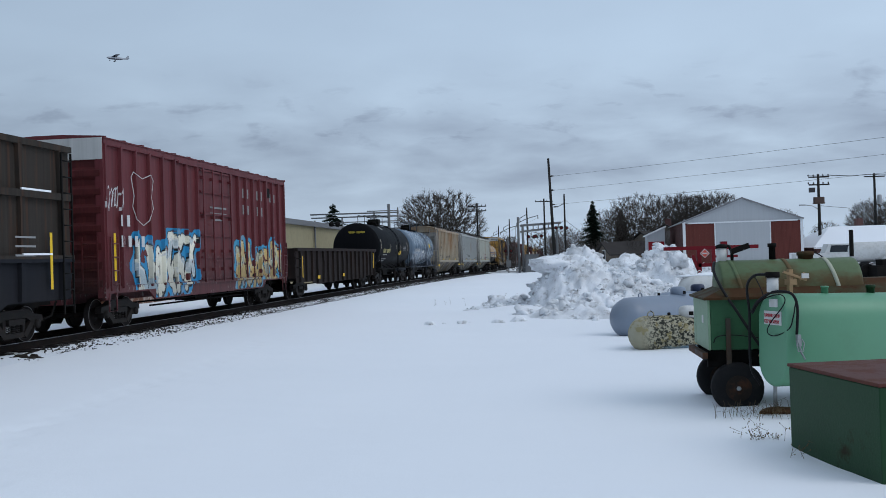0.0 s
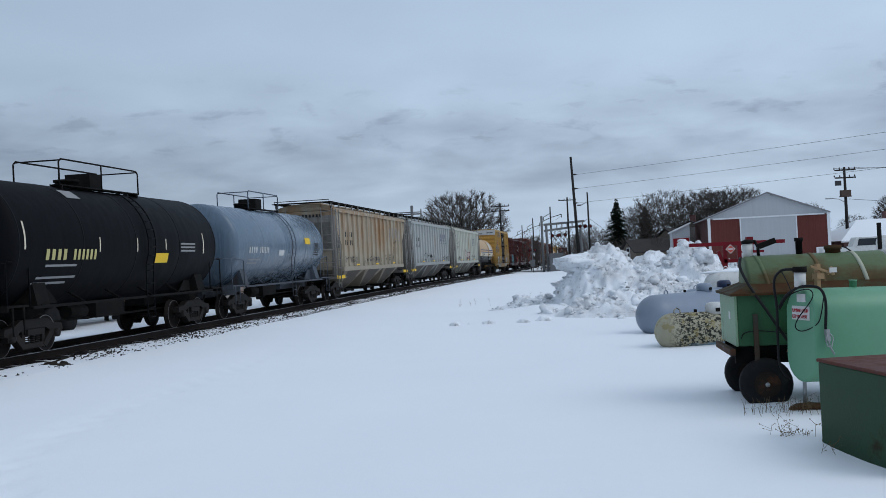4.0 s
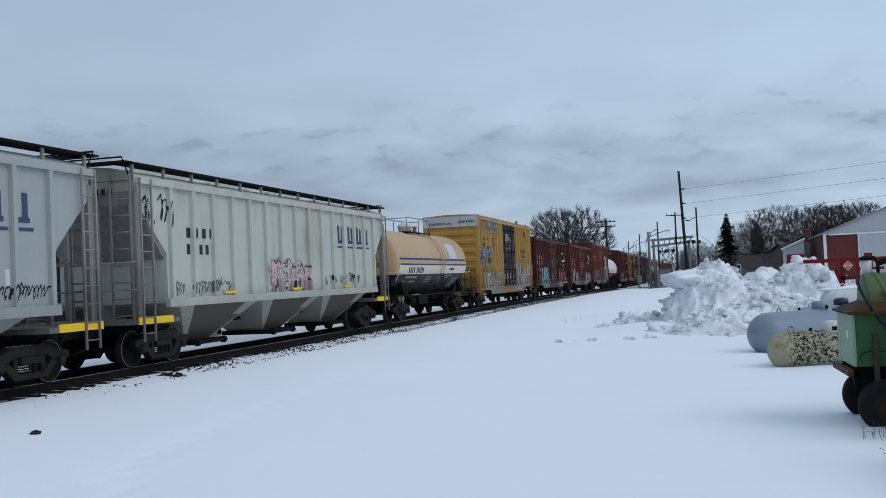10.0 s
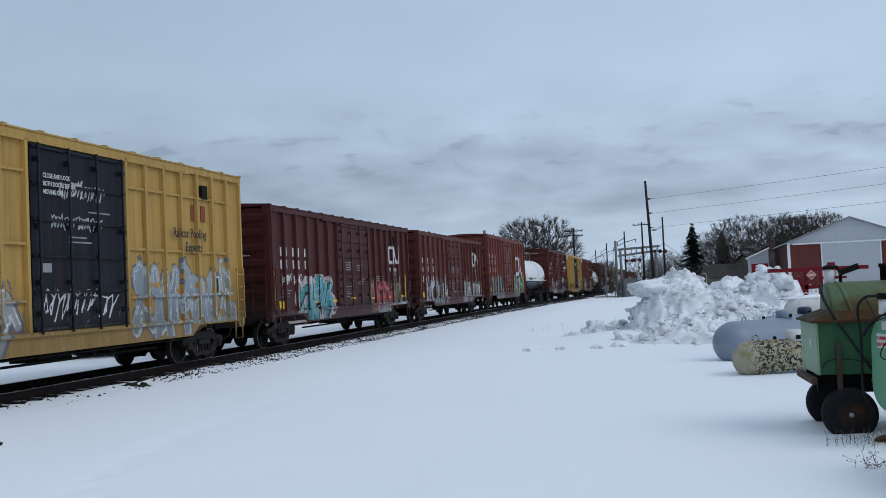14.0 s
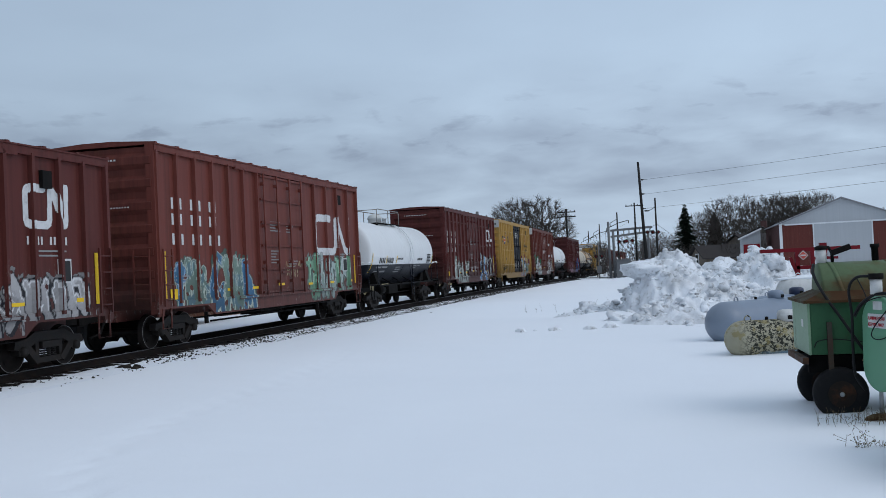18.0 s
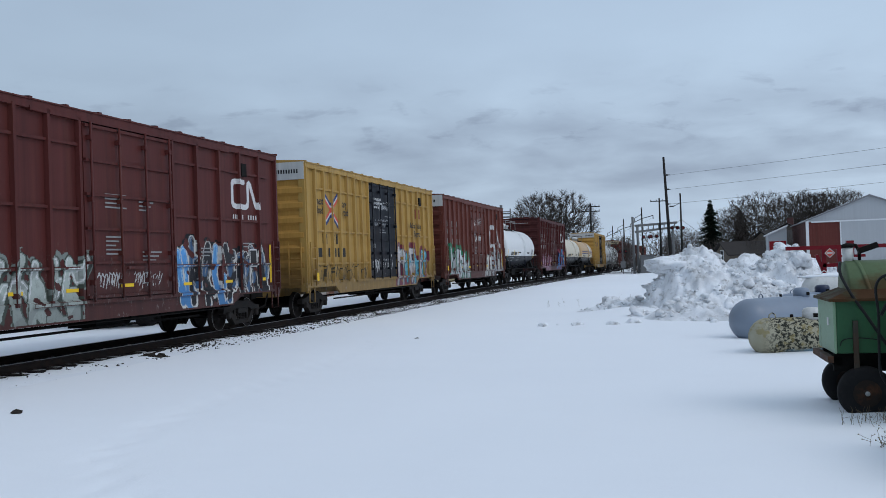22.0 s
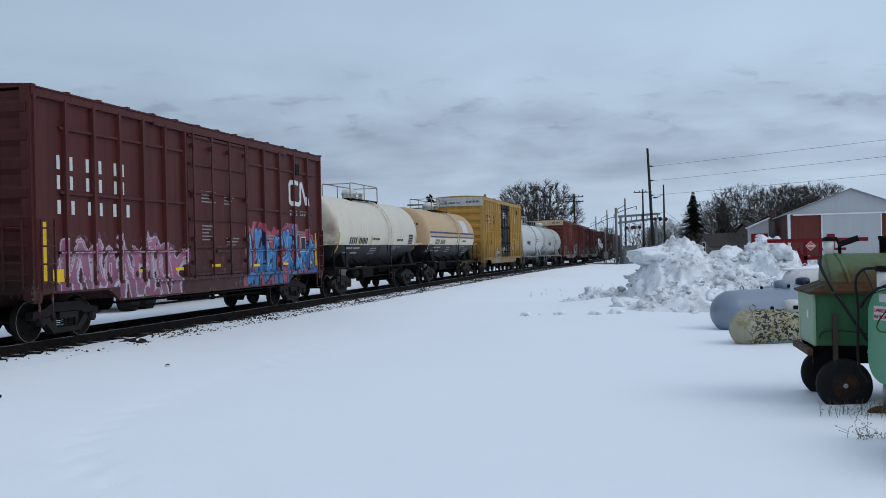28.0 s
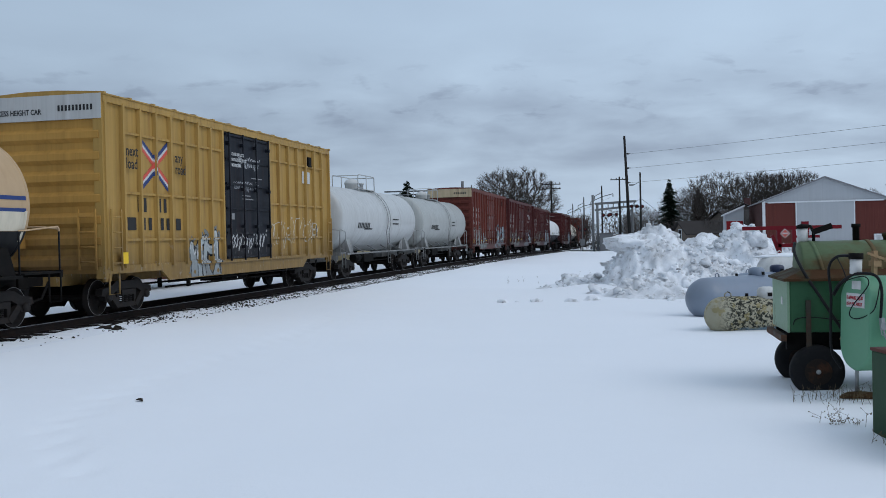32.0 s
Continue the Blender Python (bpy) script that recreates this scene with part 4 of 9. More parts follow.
def tank_car(label, length, r, zc, shell, low_dark=False, rail_paint=None, centres=9.0, overhang=1.15, stripes=(), dome="cap", cage=(-1.4, 1.6), walk=True, ladder_y=0.4, cyl=None):
    """A tank car with flat dished heads; cyl: where its straight shell begins and ends."""
    car = thing("tank_car", Matrix.Identity(4), label, "tank car", "cars of the freight train")
    rail_paint = rail_paint or BLACK
    ya, yb = cyl or (-length / 2 + overhang, length / 2 - overhang)
    h = min(-ya, yb)
    dish = ((0.30, 0.02), (0.285, 0.3), (0.24, 0.6), (0.185, 0.8), (0.14, 0.9), (0.10, 0.955), (0.045, 0.99), (0.0, 1.0))
    prof = [(ya - d, r * q) for d, q in dish] + [(yb + d, r * q) for d, q in dish[::-1]]
    n = 64
    t = part("tank", Mesh().lathe(prof, n, "y", (0, 0, zc)), shell, car)
    for y in (ya + 0.04, yb - 0.04, ya + (yb - ya) * 0.25, ya + (yb - ya) * 0.5, ya + (yb - ya) * 0.75):
        part("weld_band", Mesh().lathe([(y - 0.025, r), (y - 0.02, r + 0.006), (y + 0.02, r + 0.006), (y + 0.025, r)], n, "y", (0, 0, zc), False), shell, t)
    for z0, z1, m in stripes:
        st = Mesh()
        k = 3
        pts = []
        for i in range(k + 1):
            z = z0 + (z1 - z0) * i / k
            b = math.asin((z - zc) / (r + 0.008))
            pts.append(((r + 0.008) * math.cos(b), z))
        st.add([(x, y, z) for y in (ya + 0.12, yb - 0.1) for x, z in pts], [(i, k + 1 + i, k + 2 + i, i + 1) for i in range(k)], True)
        part("stripe", st, m, t)
    # stub sills, saddles and walkway
    for s in (-1, 1):
        part("stub_sill", Mesh().box(-0.3, 0.3, min(s * (length / 2 - 0.55), s * (h - 2.6)), max(s * (length / 2 - 0.55), s * (h - 2.6)), 0.74, 1.1), rail_paint, car)
        sad = Mesh().prism([(-1.35, 1.05), (1.35, 1.05)] + saddle_arc(r + 0.015, zc, -0.62, -math.pi + 0.62, 14), s * centres / 2 - 0.25, s * centres / 2 + 0.25, "y")
        part("saddle", sad, BLACK if low_dark else rail_paint, car)
        for sx in (-1, 1):
            gus = Mesh().prism([(s * (centres / 2 - 0.25), 1.1), (s * (centres / 2 - 1.0), 1.1), (s * (centres / 2 - 0.25), 1.75)][:: 1 if s > 0 else -1], sx * 1.05 - 0.02, sx * 1.05 + 0.02)
            part("gusset", gus, BLACK if low_dark else rail_paint, car)
        plat = Mesh().box(-1.42, 1.42, min(s * (h - 0.2), s * (length / 2 - 0.5)), max(s * (h - 0.2), s * (length / 2 - 0.5)), 1.08, 1.12)
        plat.box(-1.42, 1.42, s * (length / 2 - 0.5) - 0.03, s * (length / 2 - 0.5) + 0.03, 1.0, 1.14)
        part("end_platform", plat, rail_paint, car)
        rail = Mesh()
        yy = s * (length / 2 - 0.52)
        rail.tube([(1.38, s * (h - 0.3), 1.1), (1.38, s * (h - 0.3), 1.95), (1.38, yy - s * 0.05, 2.05), (1.38, yy, 2.0), (1.38, yy, 1.1)], 0.02, 6)
        rail.tube([(-1.38, yy, 1.1), (-1.38, yy, 2.0), (-1.0, yy, 2.05), (1.0, yy, 2.05), (1.38, yy, 2.0)], 0.02, 6)
        part("end_handrail", rail, rail_paint if rail_paint is not BLACK else shell, car)
        st = Mesh().tube([(1.45, s * (length / 2 - 0.6), 1.08), (1.45, s * (length / 2 - 0.6), 0.5), (1.45, s * (length / 2 - 1.0), 0.5), (1.45, s * (length / 2 - 1.0), 1.08)], 0.02, 6)
        part("stirrup", st, rail_paint, car)
    if walk:
        for sx in (-1, 1):
            w = Mesh().box(sx * 1.42 - 0.04, sx * 1.42 + 0.04, -h + 0.3, h - 0.3, 1.02, 1.08)
            for y in np.linspace(-h + 0.8, h - 0.8, 6):
                w.bar((sx * 1.42, y, 1.04), (sx * 0.9, y, 1.35), 0.04, 0.04)
            part("running_rail", w, rail_paint, car)
    # top: fittings platform, dome or valve box, rails
    zt = zc + r
    y0, y1 = cage
    deck = Mesh().box(-0.62, -0.34, y0, y1, zt - 0.03, zt + 0.0).box(0.34, 0.62, y0, y1, zt - 0.03, zt + 0.0)
    for y in (y0 + 0.1, y1 - 0.1):
        deck.box(-0.62, 0.62, y - 0.03, y + 0.03, zt - 0.16, zt - 0.03)
    part("top_platform", deck, BLACK if dome == "box" or low_dark else shell, car)
    cg = Mesh()
    for sx in (-0.6, 0.6):
        cg.tube([(sx, y0, zt - 0.05), (sx, y0, zt + 0.54), (sx, y0 + 0.1, zt + 0.62), (sx, y1 - 0.1, zt + 0.62), (sx, y1, zt + 0.54), (sx, y1, zt - 0.05)], 0.022, 6)
        cg.tube([(sx, (y0 + y1) / 2, zt - 0.05), (sx, (y0 + y1) / 2, zt + 0.62)], 0.02, 6)
    for y in (y0 + 0.06, y1 - 0.06):
        cg.tube([(-0.6, y, zt + 0.59), (0.6, y, zt + 0.59)], 0.02, 6)
    part("safety_railing", cg, rail_paint if rail_paint is not BLACK else (BLACK if dome == "box" else RAIL_GREY), car)
    if dome == "cap":
        part("manway_dome", Mesh().lathe([(zt - 0.1, 0.3), (zt + 0.22, 0.3), (zt + 0.24, 0.34), (zt + 0.3, 0.34), (zt + 0.42, 0.26), (zt + 0.48, 0.1), (zt + 0.49, 0.01)], 18, "z", (0, -0.35, 0)), CAP_WHITE, car, "white manway dome")
        part("valve", Mesh().lathe([(zt, 0.09), (zt + 0.26, 0.09), (zt + 0.26, 0.13), (zt + 0.33, 0.13)], 12, "z", (0.2, 0.55, 0)).box(-0.3, 0.3, 0.3, 0.4, zt + 0.1, zt + 0.16), shell, car)
    else:
        part("valve_housing", Mesh().box(-0.35, 0.35, -0.3, 0.35, zt + 0.02, zt + 0.42), BLACK, car)
        part("manway", Mesh().lathe([(zt, 0.28), (zt + 0.16, 0.28), (zt + 0.16, 0.32), (zt + 0.22, 0.32)], 16, "z", (0, -0.85, 0)), BLACK, car)
    lad = Mesh()
    ladpts = saddle_arc(r + 0.09, zc, 1.15, -0.35, 10)
    for dy in (0, 0.42):
        lad.tube([(x, ladder_y + dy, z) for x, z in ladpts] + [(1.46, ladder_y + dy, 1.05), (1.46, ladder_y + dy + 0.05, 0.5)], 0.02, 6)
    for x, z in ladpts[1:] + [(1.48, 1.75), (1.48, 1.4), (1.48, 1.05), (1.48, 0.75), (1.48, 0.5)]:
        lad.tube([(x, ladder_y, z), (x, ladder_y + 0.42, z)], 0.014, 5)
    part("ladder", lad, rail_paint if rail_paint is not BLACK else shell, car)
    part("brake_gear", Mesh().box(0.1, 0.7, -0.9, 0.6, 0.6, 1.0).lathe([(-2.0, 0.17), (-1.2, 0.17)], 10, "y", (0.5, 0, 0.8)).tube([(0.5, -4, 0.62), (0.5, 4, 0.62)], 0.03, 6), BLACK, car)
    part("outlet_valve", Mesh().lathe([(0.55, 0.14), (0.8, 0.16), (1.2, 0.2)], 12, "z", (0, -0.3, 0)), BLACK, car)
    running_gear(car, length, centres)
    return car


def on_shell(r, zc, y, z, up=0.0):
    """A place on the near side of a round shell for text: its foot at y, z."""
    a = math.asin((z - zc) / r)
    c, s = math.cos(a), math.sin(a)
    return Matrix(((0, -s, c, (r + 0.012) * c), (1, 0, 0, y), (0, c, s, zc + (r + 0.012) * s), (0, 0, 0, 1)))


def shell_bars(car, r, zc, rows, material, name="lettering"):
    """Plain bars on a round shell: (y0, y1, z, height, pieces)."""
    for y0, y1, z, h, n in rows:
        small = h < 0.15
        n = 1 if small else n
        w = (y1 - y0) / n
        k = 2 if h < 0.35 else 8
        a = [math.asin(max(-1, min(1, (z + h * j / k - zc) / r))) for j in range(k + 1)]
        for i in range(n):
            ya, yb = y0 + i * w, y0 + (i + (0.55 if n > 1 else 1)) * w
            v = [((r + 0.014) * math.cos(g), y, zc + (r + 0.014) * math.sin(g)) for y in (ya, yb) for g in a]
            part(name, Mesh().add(v, [(j, k + 1 + j, k + 2 + j, j + 1) for j in range(k)], True), DECAL_FAINT if small and material is DECAL_WHITE else material, car)


def hopper_car(label, length, paint, end_paint, slope_paint, ribs=17, top=4.42, half=8.35):
    """A three-bay covered hopper."""
    car = thing("covered_hopper", Matrix.Identity(4), label, "hopper car", "cars of the freight train")
    zs, x = 1.42, 1.42
    # side sheet with cut-away ends; the body narrows in slopes at both ends
    out = [(-half + 0.1, top - 0.06), (half - 0.1, top - 0.06), (half - 0.15, 3.6), (half - 1.25, 2.55), (half - 1.25, zs), (-half + 1.25, zs), (-half + 1.25, 2.55), (-half + 0.15, 3.6)]
    part("body", Mesh().prism(out, -x, x), paint, car)
    # slope sheets at the ends, set back between the side edges
    for s in (-1, 1):
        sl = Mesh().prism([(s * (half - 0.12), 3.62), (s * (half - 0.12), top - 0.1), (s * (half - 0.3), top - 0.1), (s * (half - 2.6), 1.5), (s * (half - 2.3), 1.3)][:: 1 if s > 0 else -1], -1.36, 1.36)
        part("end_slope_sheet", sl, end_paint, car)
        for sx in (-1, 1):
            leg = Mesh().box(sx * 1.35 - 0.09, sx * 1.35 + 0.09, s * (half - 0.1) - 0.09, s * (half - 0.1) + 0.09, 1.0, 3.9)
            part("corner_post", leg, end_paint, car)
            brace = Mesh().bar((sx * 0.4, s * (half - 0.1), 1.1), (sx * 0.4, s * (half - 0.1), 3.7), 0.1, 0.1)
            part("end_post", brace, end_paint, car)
        plat = Mesh().box(-1.5, 1.5, min(s * (half - 1.6), s * (half + 0.12)), max(s * (half - 1.6), s * (half + 0.12)), 0.98, 1.08)
        part("end_platform", plat, end_paint, car)
        sillm = Mesh().box(-0.3, 0.3, min(s * (half - 2.4), s * (half + 0.3)), max(s * (half - 2.4), s * (half + 0.3)), 0.74, 1.0)
        part("stub_sill", sillm, BLACK, car)
        for sx in (-1, 1):
            part("end_ladder", ladder(sx * 1.1 - 0.25, s * (half + 0.05), 1.0, 4.3, 0.5, 9, "x"), end_paint, car)
        part("side_ladder", ladder(1.53, s * (half - 0.28) - 0.22, 0.6, 4.2, 0.44, 10), end_paint, car)
        part("step_edge", Mesh().box(1.485, 1.51, min(s * (half - 1.3), s * (half + 0.1)), max(s * (half - 1.3), s * (half + 0.1)), 0.98, 1.14), DECAL_YELLOW, car, "worn yellow step edge")
        part("cross_rail", Mesh().tube([(-1.45, s * (half + 0.08), 2.35), (1.45, s * (half + 0.08), 2.35)], 0.022, 6).tube([(-1.45, s * (half + 0.08), 1.75), (1.45, s * (half + 0.08), 1.75)], 0.022, 6), end_paint, car)
    for s in (-1, 1):
        part("top_chord", Mesh().box(s * 1.45 - 0.07, s * 1.45 + 0.07, -half + 0.05, half - 0.05, top - 0.14, top), paint, car)
        part("side_sill", Mesh().box(s * 1.45 - 0.06, s * 1.45 + 0.06, -half + 1.2, half - 1.2, zs - 0.1, zs + 0.1), paint, car)
    rib = Mesh().prism([(-0.07, 0.0), (-0.055, 0.095), (0.055, 0.095), (0.07, 0.0)], zs + 0.1, top - 0.14, "z")
    rib.v = [(w, u, z) for u, w, z in rib.v]
    rib.f = [f[::-1] for f in rib.f]
    rd = rib.data("side_rib", paint)
    ys = np.linspace(-half + 1.4, half - 1.4, ribs)
    for y in ys:
        part("side_rib", moved(rib, x, y), paint, car)
        part("side_rib", rd, paint, car, "", pose(-x, y, 0, 0, 0, 180))
    SURFACES[car.name] = functools.partial(hopper_side, list(ys), zs, half)
    # roof, hatches and running boards
    arch = [(1.42 * math.cos(a), top - 0.04 + 0.34 * math.sin(a)) for a in (math.pi * i / 10 for i in range(11))]
    part("roof", Mesh().prism([(u, w) for u, w in arch], -half + 0.1, half - 0.1, "y"), paint, car)
    for y0 in np.linspace(-half + 1.6, half - 4.2, 4):
        part("roof_hatch", Mesh().box(-0.4, 0.4, y0, y0 + 2.4, top + 0.26, top + 0.40), paint, car)
    for sx in (-1.15, 1.15):
        b = Mesh().box(sx - 0.25, sx + 0.25, -half - 0.15, half + 0.15, top + 0.30, top + 0.34)
        part("running_board", b, BLACK, car, "dark steel grating walkway")
        for y in np.linspace(-half + 0.1, half - 0.1, 14):
            part("board_bracket", Mesh().box(sx * 1.15 - 0.03, sx * 1.15 + 0.03, y - 0.03, y + 0.03, top - 0.05, top + 0.32), end_paint, car)
    for s in (-1, 1):
        part("cross_board", Mesh().box(-1.4, 1.4, s * (half + 0.1) - 0.2, s * (half + 0.1) + 0.2, top + 0.30, top + 0.34), BLACK, car)
        part("roof_grab", Mesh().tube([(-1.3, s * half, top + 0.05), (-1.3, s * (half + 0.25), top + 0.42), (1.3, s * (half + 0.25), top + 0.42), (1.3, s * half, top + 0.05)], 0.02, 6), BLACK, car)
    # three discharge bays: funnels of sloping sheets
    bay = (2 * half - 3.6) / 3
    for i in range(3):
        a = -half + 1.8 + i * bay
        b = a + bay
        mid = (a + b) / 2
        f = Mesh()
        v = [(-1.38, a, zs), (1.38, a, zs), (1.38, b, zs), (-1.38, b, zs), (-0.55, mid - 0.65, 0.42), (0.55, mid - 0.65, 0.42), (0.55, mid + 0.65, 0.42), (-0.55, mid + 0.65, 0.42)]
        f.add(v, [(1, 2, 6, 5), (3, 0, 4, 7), (4, 5, 6, 7), (3, 2, 1, 0)])
        bayob = part("hopper_bay", f, slope_paint, car, "dirty steel discharge bay")
        part("bay_slope", Mesh().add(v, [(0, 1, 5, 4), (2, 3, 7, 6)]), paint, bayob)
        for a2, b2 in ((a, mid - 0.65), (b, mid + 0.65)):
            edge = Mesh().add([(1.385, a2, zs), (1.385, a2 + (0.75 if a2 < mid else -0.75), zs), (0.56, b2 + (0.12 if a2 < mid else -0.12), 0.44), (0.56, b2, 0.42)], [(0, 1, 2, 3) if a2 > mid else (3, 2, 1, 0)])
            part("bay_flange", edge, paint, bayob)
        part("outlet_gate", Mesh().box(-0.7, 0.85, mid - 0.75, mid + 0.75, 0.30, 0.43).tube([(0.95, mid - 0.7, 0.36), (0.95, mid + 0.7, 0.36)], 0.05, 8).lathe([(mid - 0.74, 0.09), (mid - 0.62, 0.09)], 8, "y", (0.95, 0, 0.36)).lathe([(mid + 0.62, 0.09), (mid + 0.74, 0.09)], 8, "y", (0.95, 0, 0.36)), BLACK, bayob)
    part("centre_sill", Mesh().box(-0.2, 0.2, -half + 2, half - 2, 0.78, 1.1), BLACK, car)
    running_gear(car, length, 13.9)
    return car


def gondola(label, length, paint, top, half, ribs=15, deep=0.75, waist=()):
    """An open gondola with outside ribs on its sides."""
    car = thing("gondola_car", Matrix.Identity(4), label, "gondola car", "cars of the freight train")
    x = 1.42
    floor_z = 1.05
    part("floor_pan", Mesh().box(-x, x, -half, half, floor_z - 0.12, floor_z), paint, car)
    for s in (-1, 1):
        end = floor_z - 0.1 if top > 3 else deep + 0.12
        side = [(-half, top), (half, top), (half, end), (half - 2.6, end), (half - 3.4, deep), (-half + 3.4, deep), (-half + 2.6, end), (-half, end)]
        part("side_wall", Mesh().prism(side, s * x - 0.02, s * x + 0.02), paint, car)
        part("top_rail", Mesh().box(s * (x + 0.03) - 0.09, s * (x + 0.03) + 0.09, -half - 0.02, half + 0.02, top - 0.12, top + 0.02), paint, car)
        part("end_wall", Mesh().box(-x, x, s * half - 0.05, s * half + 0.05, floor_z - 0.1, top), paint, car)
        for z in (1.4, 1.9):
            part("end_rib", Mesh().box(-x, x, s * (half + 0.05) - 0.05, s * (half + 0.05) + 0.05, z, z + 0.14), paint, car)
        if top > 3:
            part("side_ladder", ladder(1.56, s * (half - 0.3) - 0.22, 0.6, 4.4, 0.44, 10), BLACK, car)
        else:
            for z in (1.0, 1.4, 1.8):
                part("grab_iron", Mesh().tube([(1.44, s * (half - 0.3) - 0.2, z), (1.53, s * (half - 0.3) - 0.2, z), (1.53, s * (half - 0.3) + 0.2, z), (1.44, s * (half - 0.3) + 0.2, z)], 0.014, 5), BLACK, car)
        part("end_platform", Mesh().box(-0.3, 0.3, min(s * (half - 2), s * (half + 0.3)), max(s * (half - 2), s * (half + 0.3)), 0.74, 1.0), BLACK, car)
    rnd = random.Random(int(length * 100))
    for i, y in enumerate(np.linspace(-half + 0.5, half - 0.5, ribs)):
        low = (floor_z - 0.08 if top > 3 else deep + 0.14) if abs(y) > half - 2.9 else deep + 0.02
        for s in (-1, 1):
            w = 0.05 + 0.03 * rnd.random()
            bend = rnd.uniform(-0.06, 0.12)
            o = [(y - w, top - 0.1), (y + w, top - 0.1), (y + w * 0.8 + bend, (top + low) / 2 + 0.2), (y + w + bend * 0.4, low + 0.25), (y + w, low), (y - w, low), (y - w + bend * 0.4, low + 0.25), (y - w * 0.8 + bend, (top + low) / 2 + 0.2)]
            part("side_rib", Mesh().prism(o, *sorted((s * x, s * (x + 0.12)))), paint, car)
    for z in waist:
        for s in (-1, 1):
            part("waist_rail", Mesh().box(s * 1.5 - 0.06, s * 1.5 + 0.06, -half, half, z - 0.08, z + 0.08), paint, car)
    part("brake_rigging", Mesh().tube([(0.6, -5, 0.6), (0.6, 5, 0.6)], 0.03, 6).box(0.2, 0.9, -0.5, 0.6, 0.5, 0.9), BLACK, car)
    running_gear(car, length, 2 * half - 3.6)
    return car


# ---- the train: each car's length over couplers, in running order ----
MAROON, DARK_MAROON = (0.085, 0.018, 0.018), (0.05, 0.013, 0.013)
YELLOW, GREY = (0.40, 0.245, 0.07), (0.355, 0.37, 0.36)
WHITE_P = (0.72, 0.72, 0.70)
INK = (0.015, 0.015, 0.018)
CREAM_BAND = car_paint("pale_cream_band", (0.62, 0.55, 0.42), 0.4, 0.08, 0.1, 0.2)
WHITE_CAP = car_paint("white_end_panel", (0.48, 0.48, 0.465), 0.6, 0.1, 0.3, 0.2)
DOOR_BLUE = side_paint("black_plug_door", (0.009, 0.011, 0.016), 0.3, 0.1, 0.3, 1.2)
DOOR_TAGS = [(-1.2, 1.4, 1.25, 2.1, None, None, (0.5, 0.5, 0.5), 1.9), (-0.9, 0.9, 3.1, 3.55, None, None, (0.35, 0.36, 0.38), 1.9), (-0.6, 1.0, 3.75, 4.25, None, None, (0.40, 0.41, 0.42), 2.2)]

CAR_LENGTHS = [17.5, 17.68, 18.12, 12.49, 12.49, 17.9, 18.59, 18.42, 13.75, 17.83, 17.63, 17.64, 17.82, 13.27, 17.9, 17.92, 17.74, 13.64, 17.79, 13.65, 13.65, 17.73, 14.0, 14.0, 17.73, 17.75, 17.75, 14.72, 17.75, 15.0, 17.75, 17.75]
CAR_START = [sum(CAR_LENGTHS[:i]) - sum(CAR_LENGTHS[:9]) for i in range(len(CAR_LENGTHS))]
TRAIN = []


def add_car(car):
    TRAIN.append(car)
    return car


# 0: tall open car of weathered grey-green steel
DARK_STEEL = car_paint("weathered_brown_steel", (0.036, 0.030, 0.025), 0.8, 0.2, 0.3, 0.3, 1.2, RUST, (0.018, 0.021, 0.029), 1.9)
c = add_car(gondola("tall dark grey-green open hopper-bodied gondola with snow on its rails", 17.5, DARK_STEEL, 4.55, 8.1, 10, 0.6, (1.9, 3.35)))
for z in (2.0, 3.44):
    for y in (-6.5, -3.0, 0.6, 3.2, 6.6):
        part("snow_ridge", Mesh().box(1.47, 1.57, y - 0.7, y + 0.5, z - 0.015, z + 0.03), SNOW, c, "thin ridge of snow")
bars(c, [(5.6, 6.4, 2.35 - 0.2 * i, 0.07, 5) for i in range(3)], DECAL_WHITE, 1.56)
bars(c, [(7.0, 7.1, 1.2, 1.3, 1)], DECAL_YELLOW, 1.56, "reflector")

# 1: maroon boxcar with a shield outline and sprayed pieces
WC_PAINT = side_paint("faded_maroon_paint", (0.125, 0.030, 0.034), 0.2, 0.15, 0.35)
WC_TAGS = [(-6.0, -1.8, 0.95, 2.35, (0.62, 0.60, 0.50), (0.03, 0.24, 0.45), INK, 1.5), (1.9, 7.2, 0.95, 2.25, (0.50, 0.36, 0.16), (0.06, 0.30, 0.48), INK, 1.6), (-7.75, -6.75, 3.0, 3.9, None, None, (0.55, 0.55, 0.55), 1.6)]
c = add_car(boxcar("faded maroon boxcar with spray-painted lower side", 17.68, 5.07, WC_PAINT, car_paint("maroon_end", MAROON), WC_PAINT, 15, (-1.5, 1.4), WHITE_CAP, (), 7))
spray(c, WC_TAGS, 1)
bars(c, [(-7.0, -6.3, 2.75, 0.3, 2), (-7.0, -5.4, 2.2, 0.3, 4), (-0.6, 0.9, 3.5, 0.1, 4), (-0.6, 0.9, 3.3, 0.1, 5), (-0.2, 0.6, 3.1, 0.1, 3)], DECAL_WHITE, 1.552)
for z, n in ((4.05, 9), (3.45, 7)):
    for i in range(n):
        part("lettering", Mesh().box(1.466, 1.472, 2.3 + i * 0.53, 2.42 + i * 0.53, z, z + 0.34), DECAL_FAINT, c)
shield = Mesh().tube([(1.555, y, z) for y, z in ((-6.35, 4.1), (-6.2, 4.25), (-5.65, 4.1), (-5.1, 4.25), (-4.95, 4.1), (-5.1, 3.6), (-4.98, 3.3), (-5.25, 2.95), (-5.65, 2.8), (-6.05, 2.95), (-6.3, 3.3), (-6.2, 3.6), (-6.35, 4.1))], 0.012, 5)
part("emblem_outline", shield, DECAL_WHITE, c, "white outline of a shield")
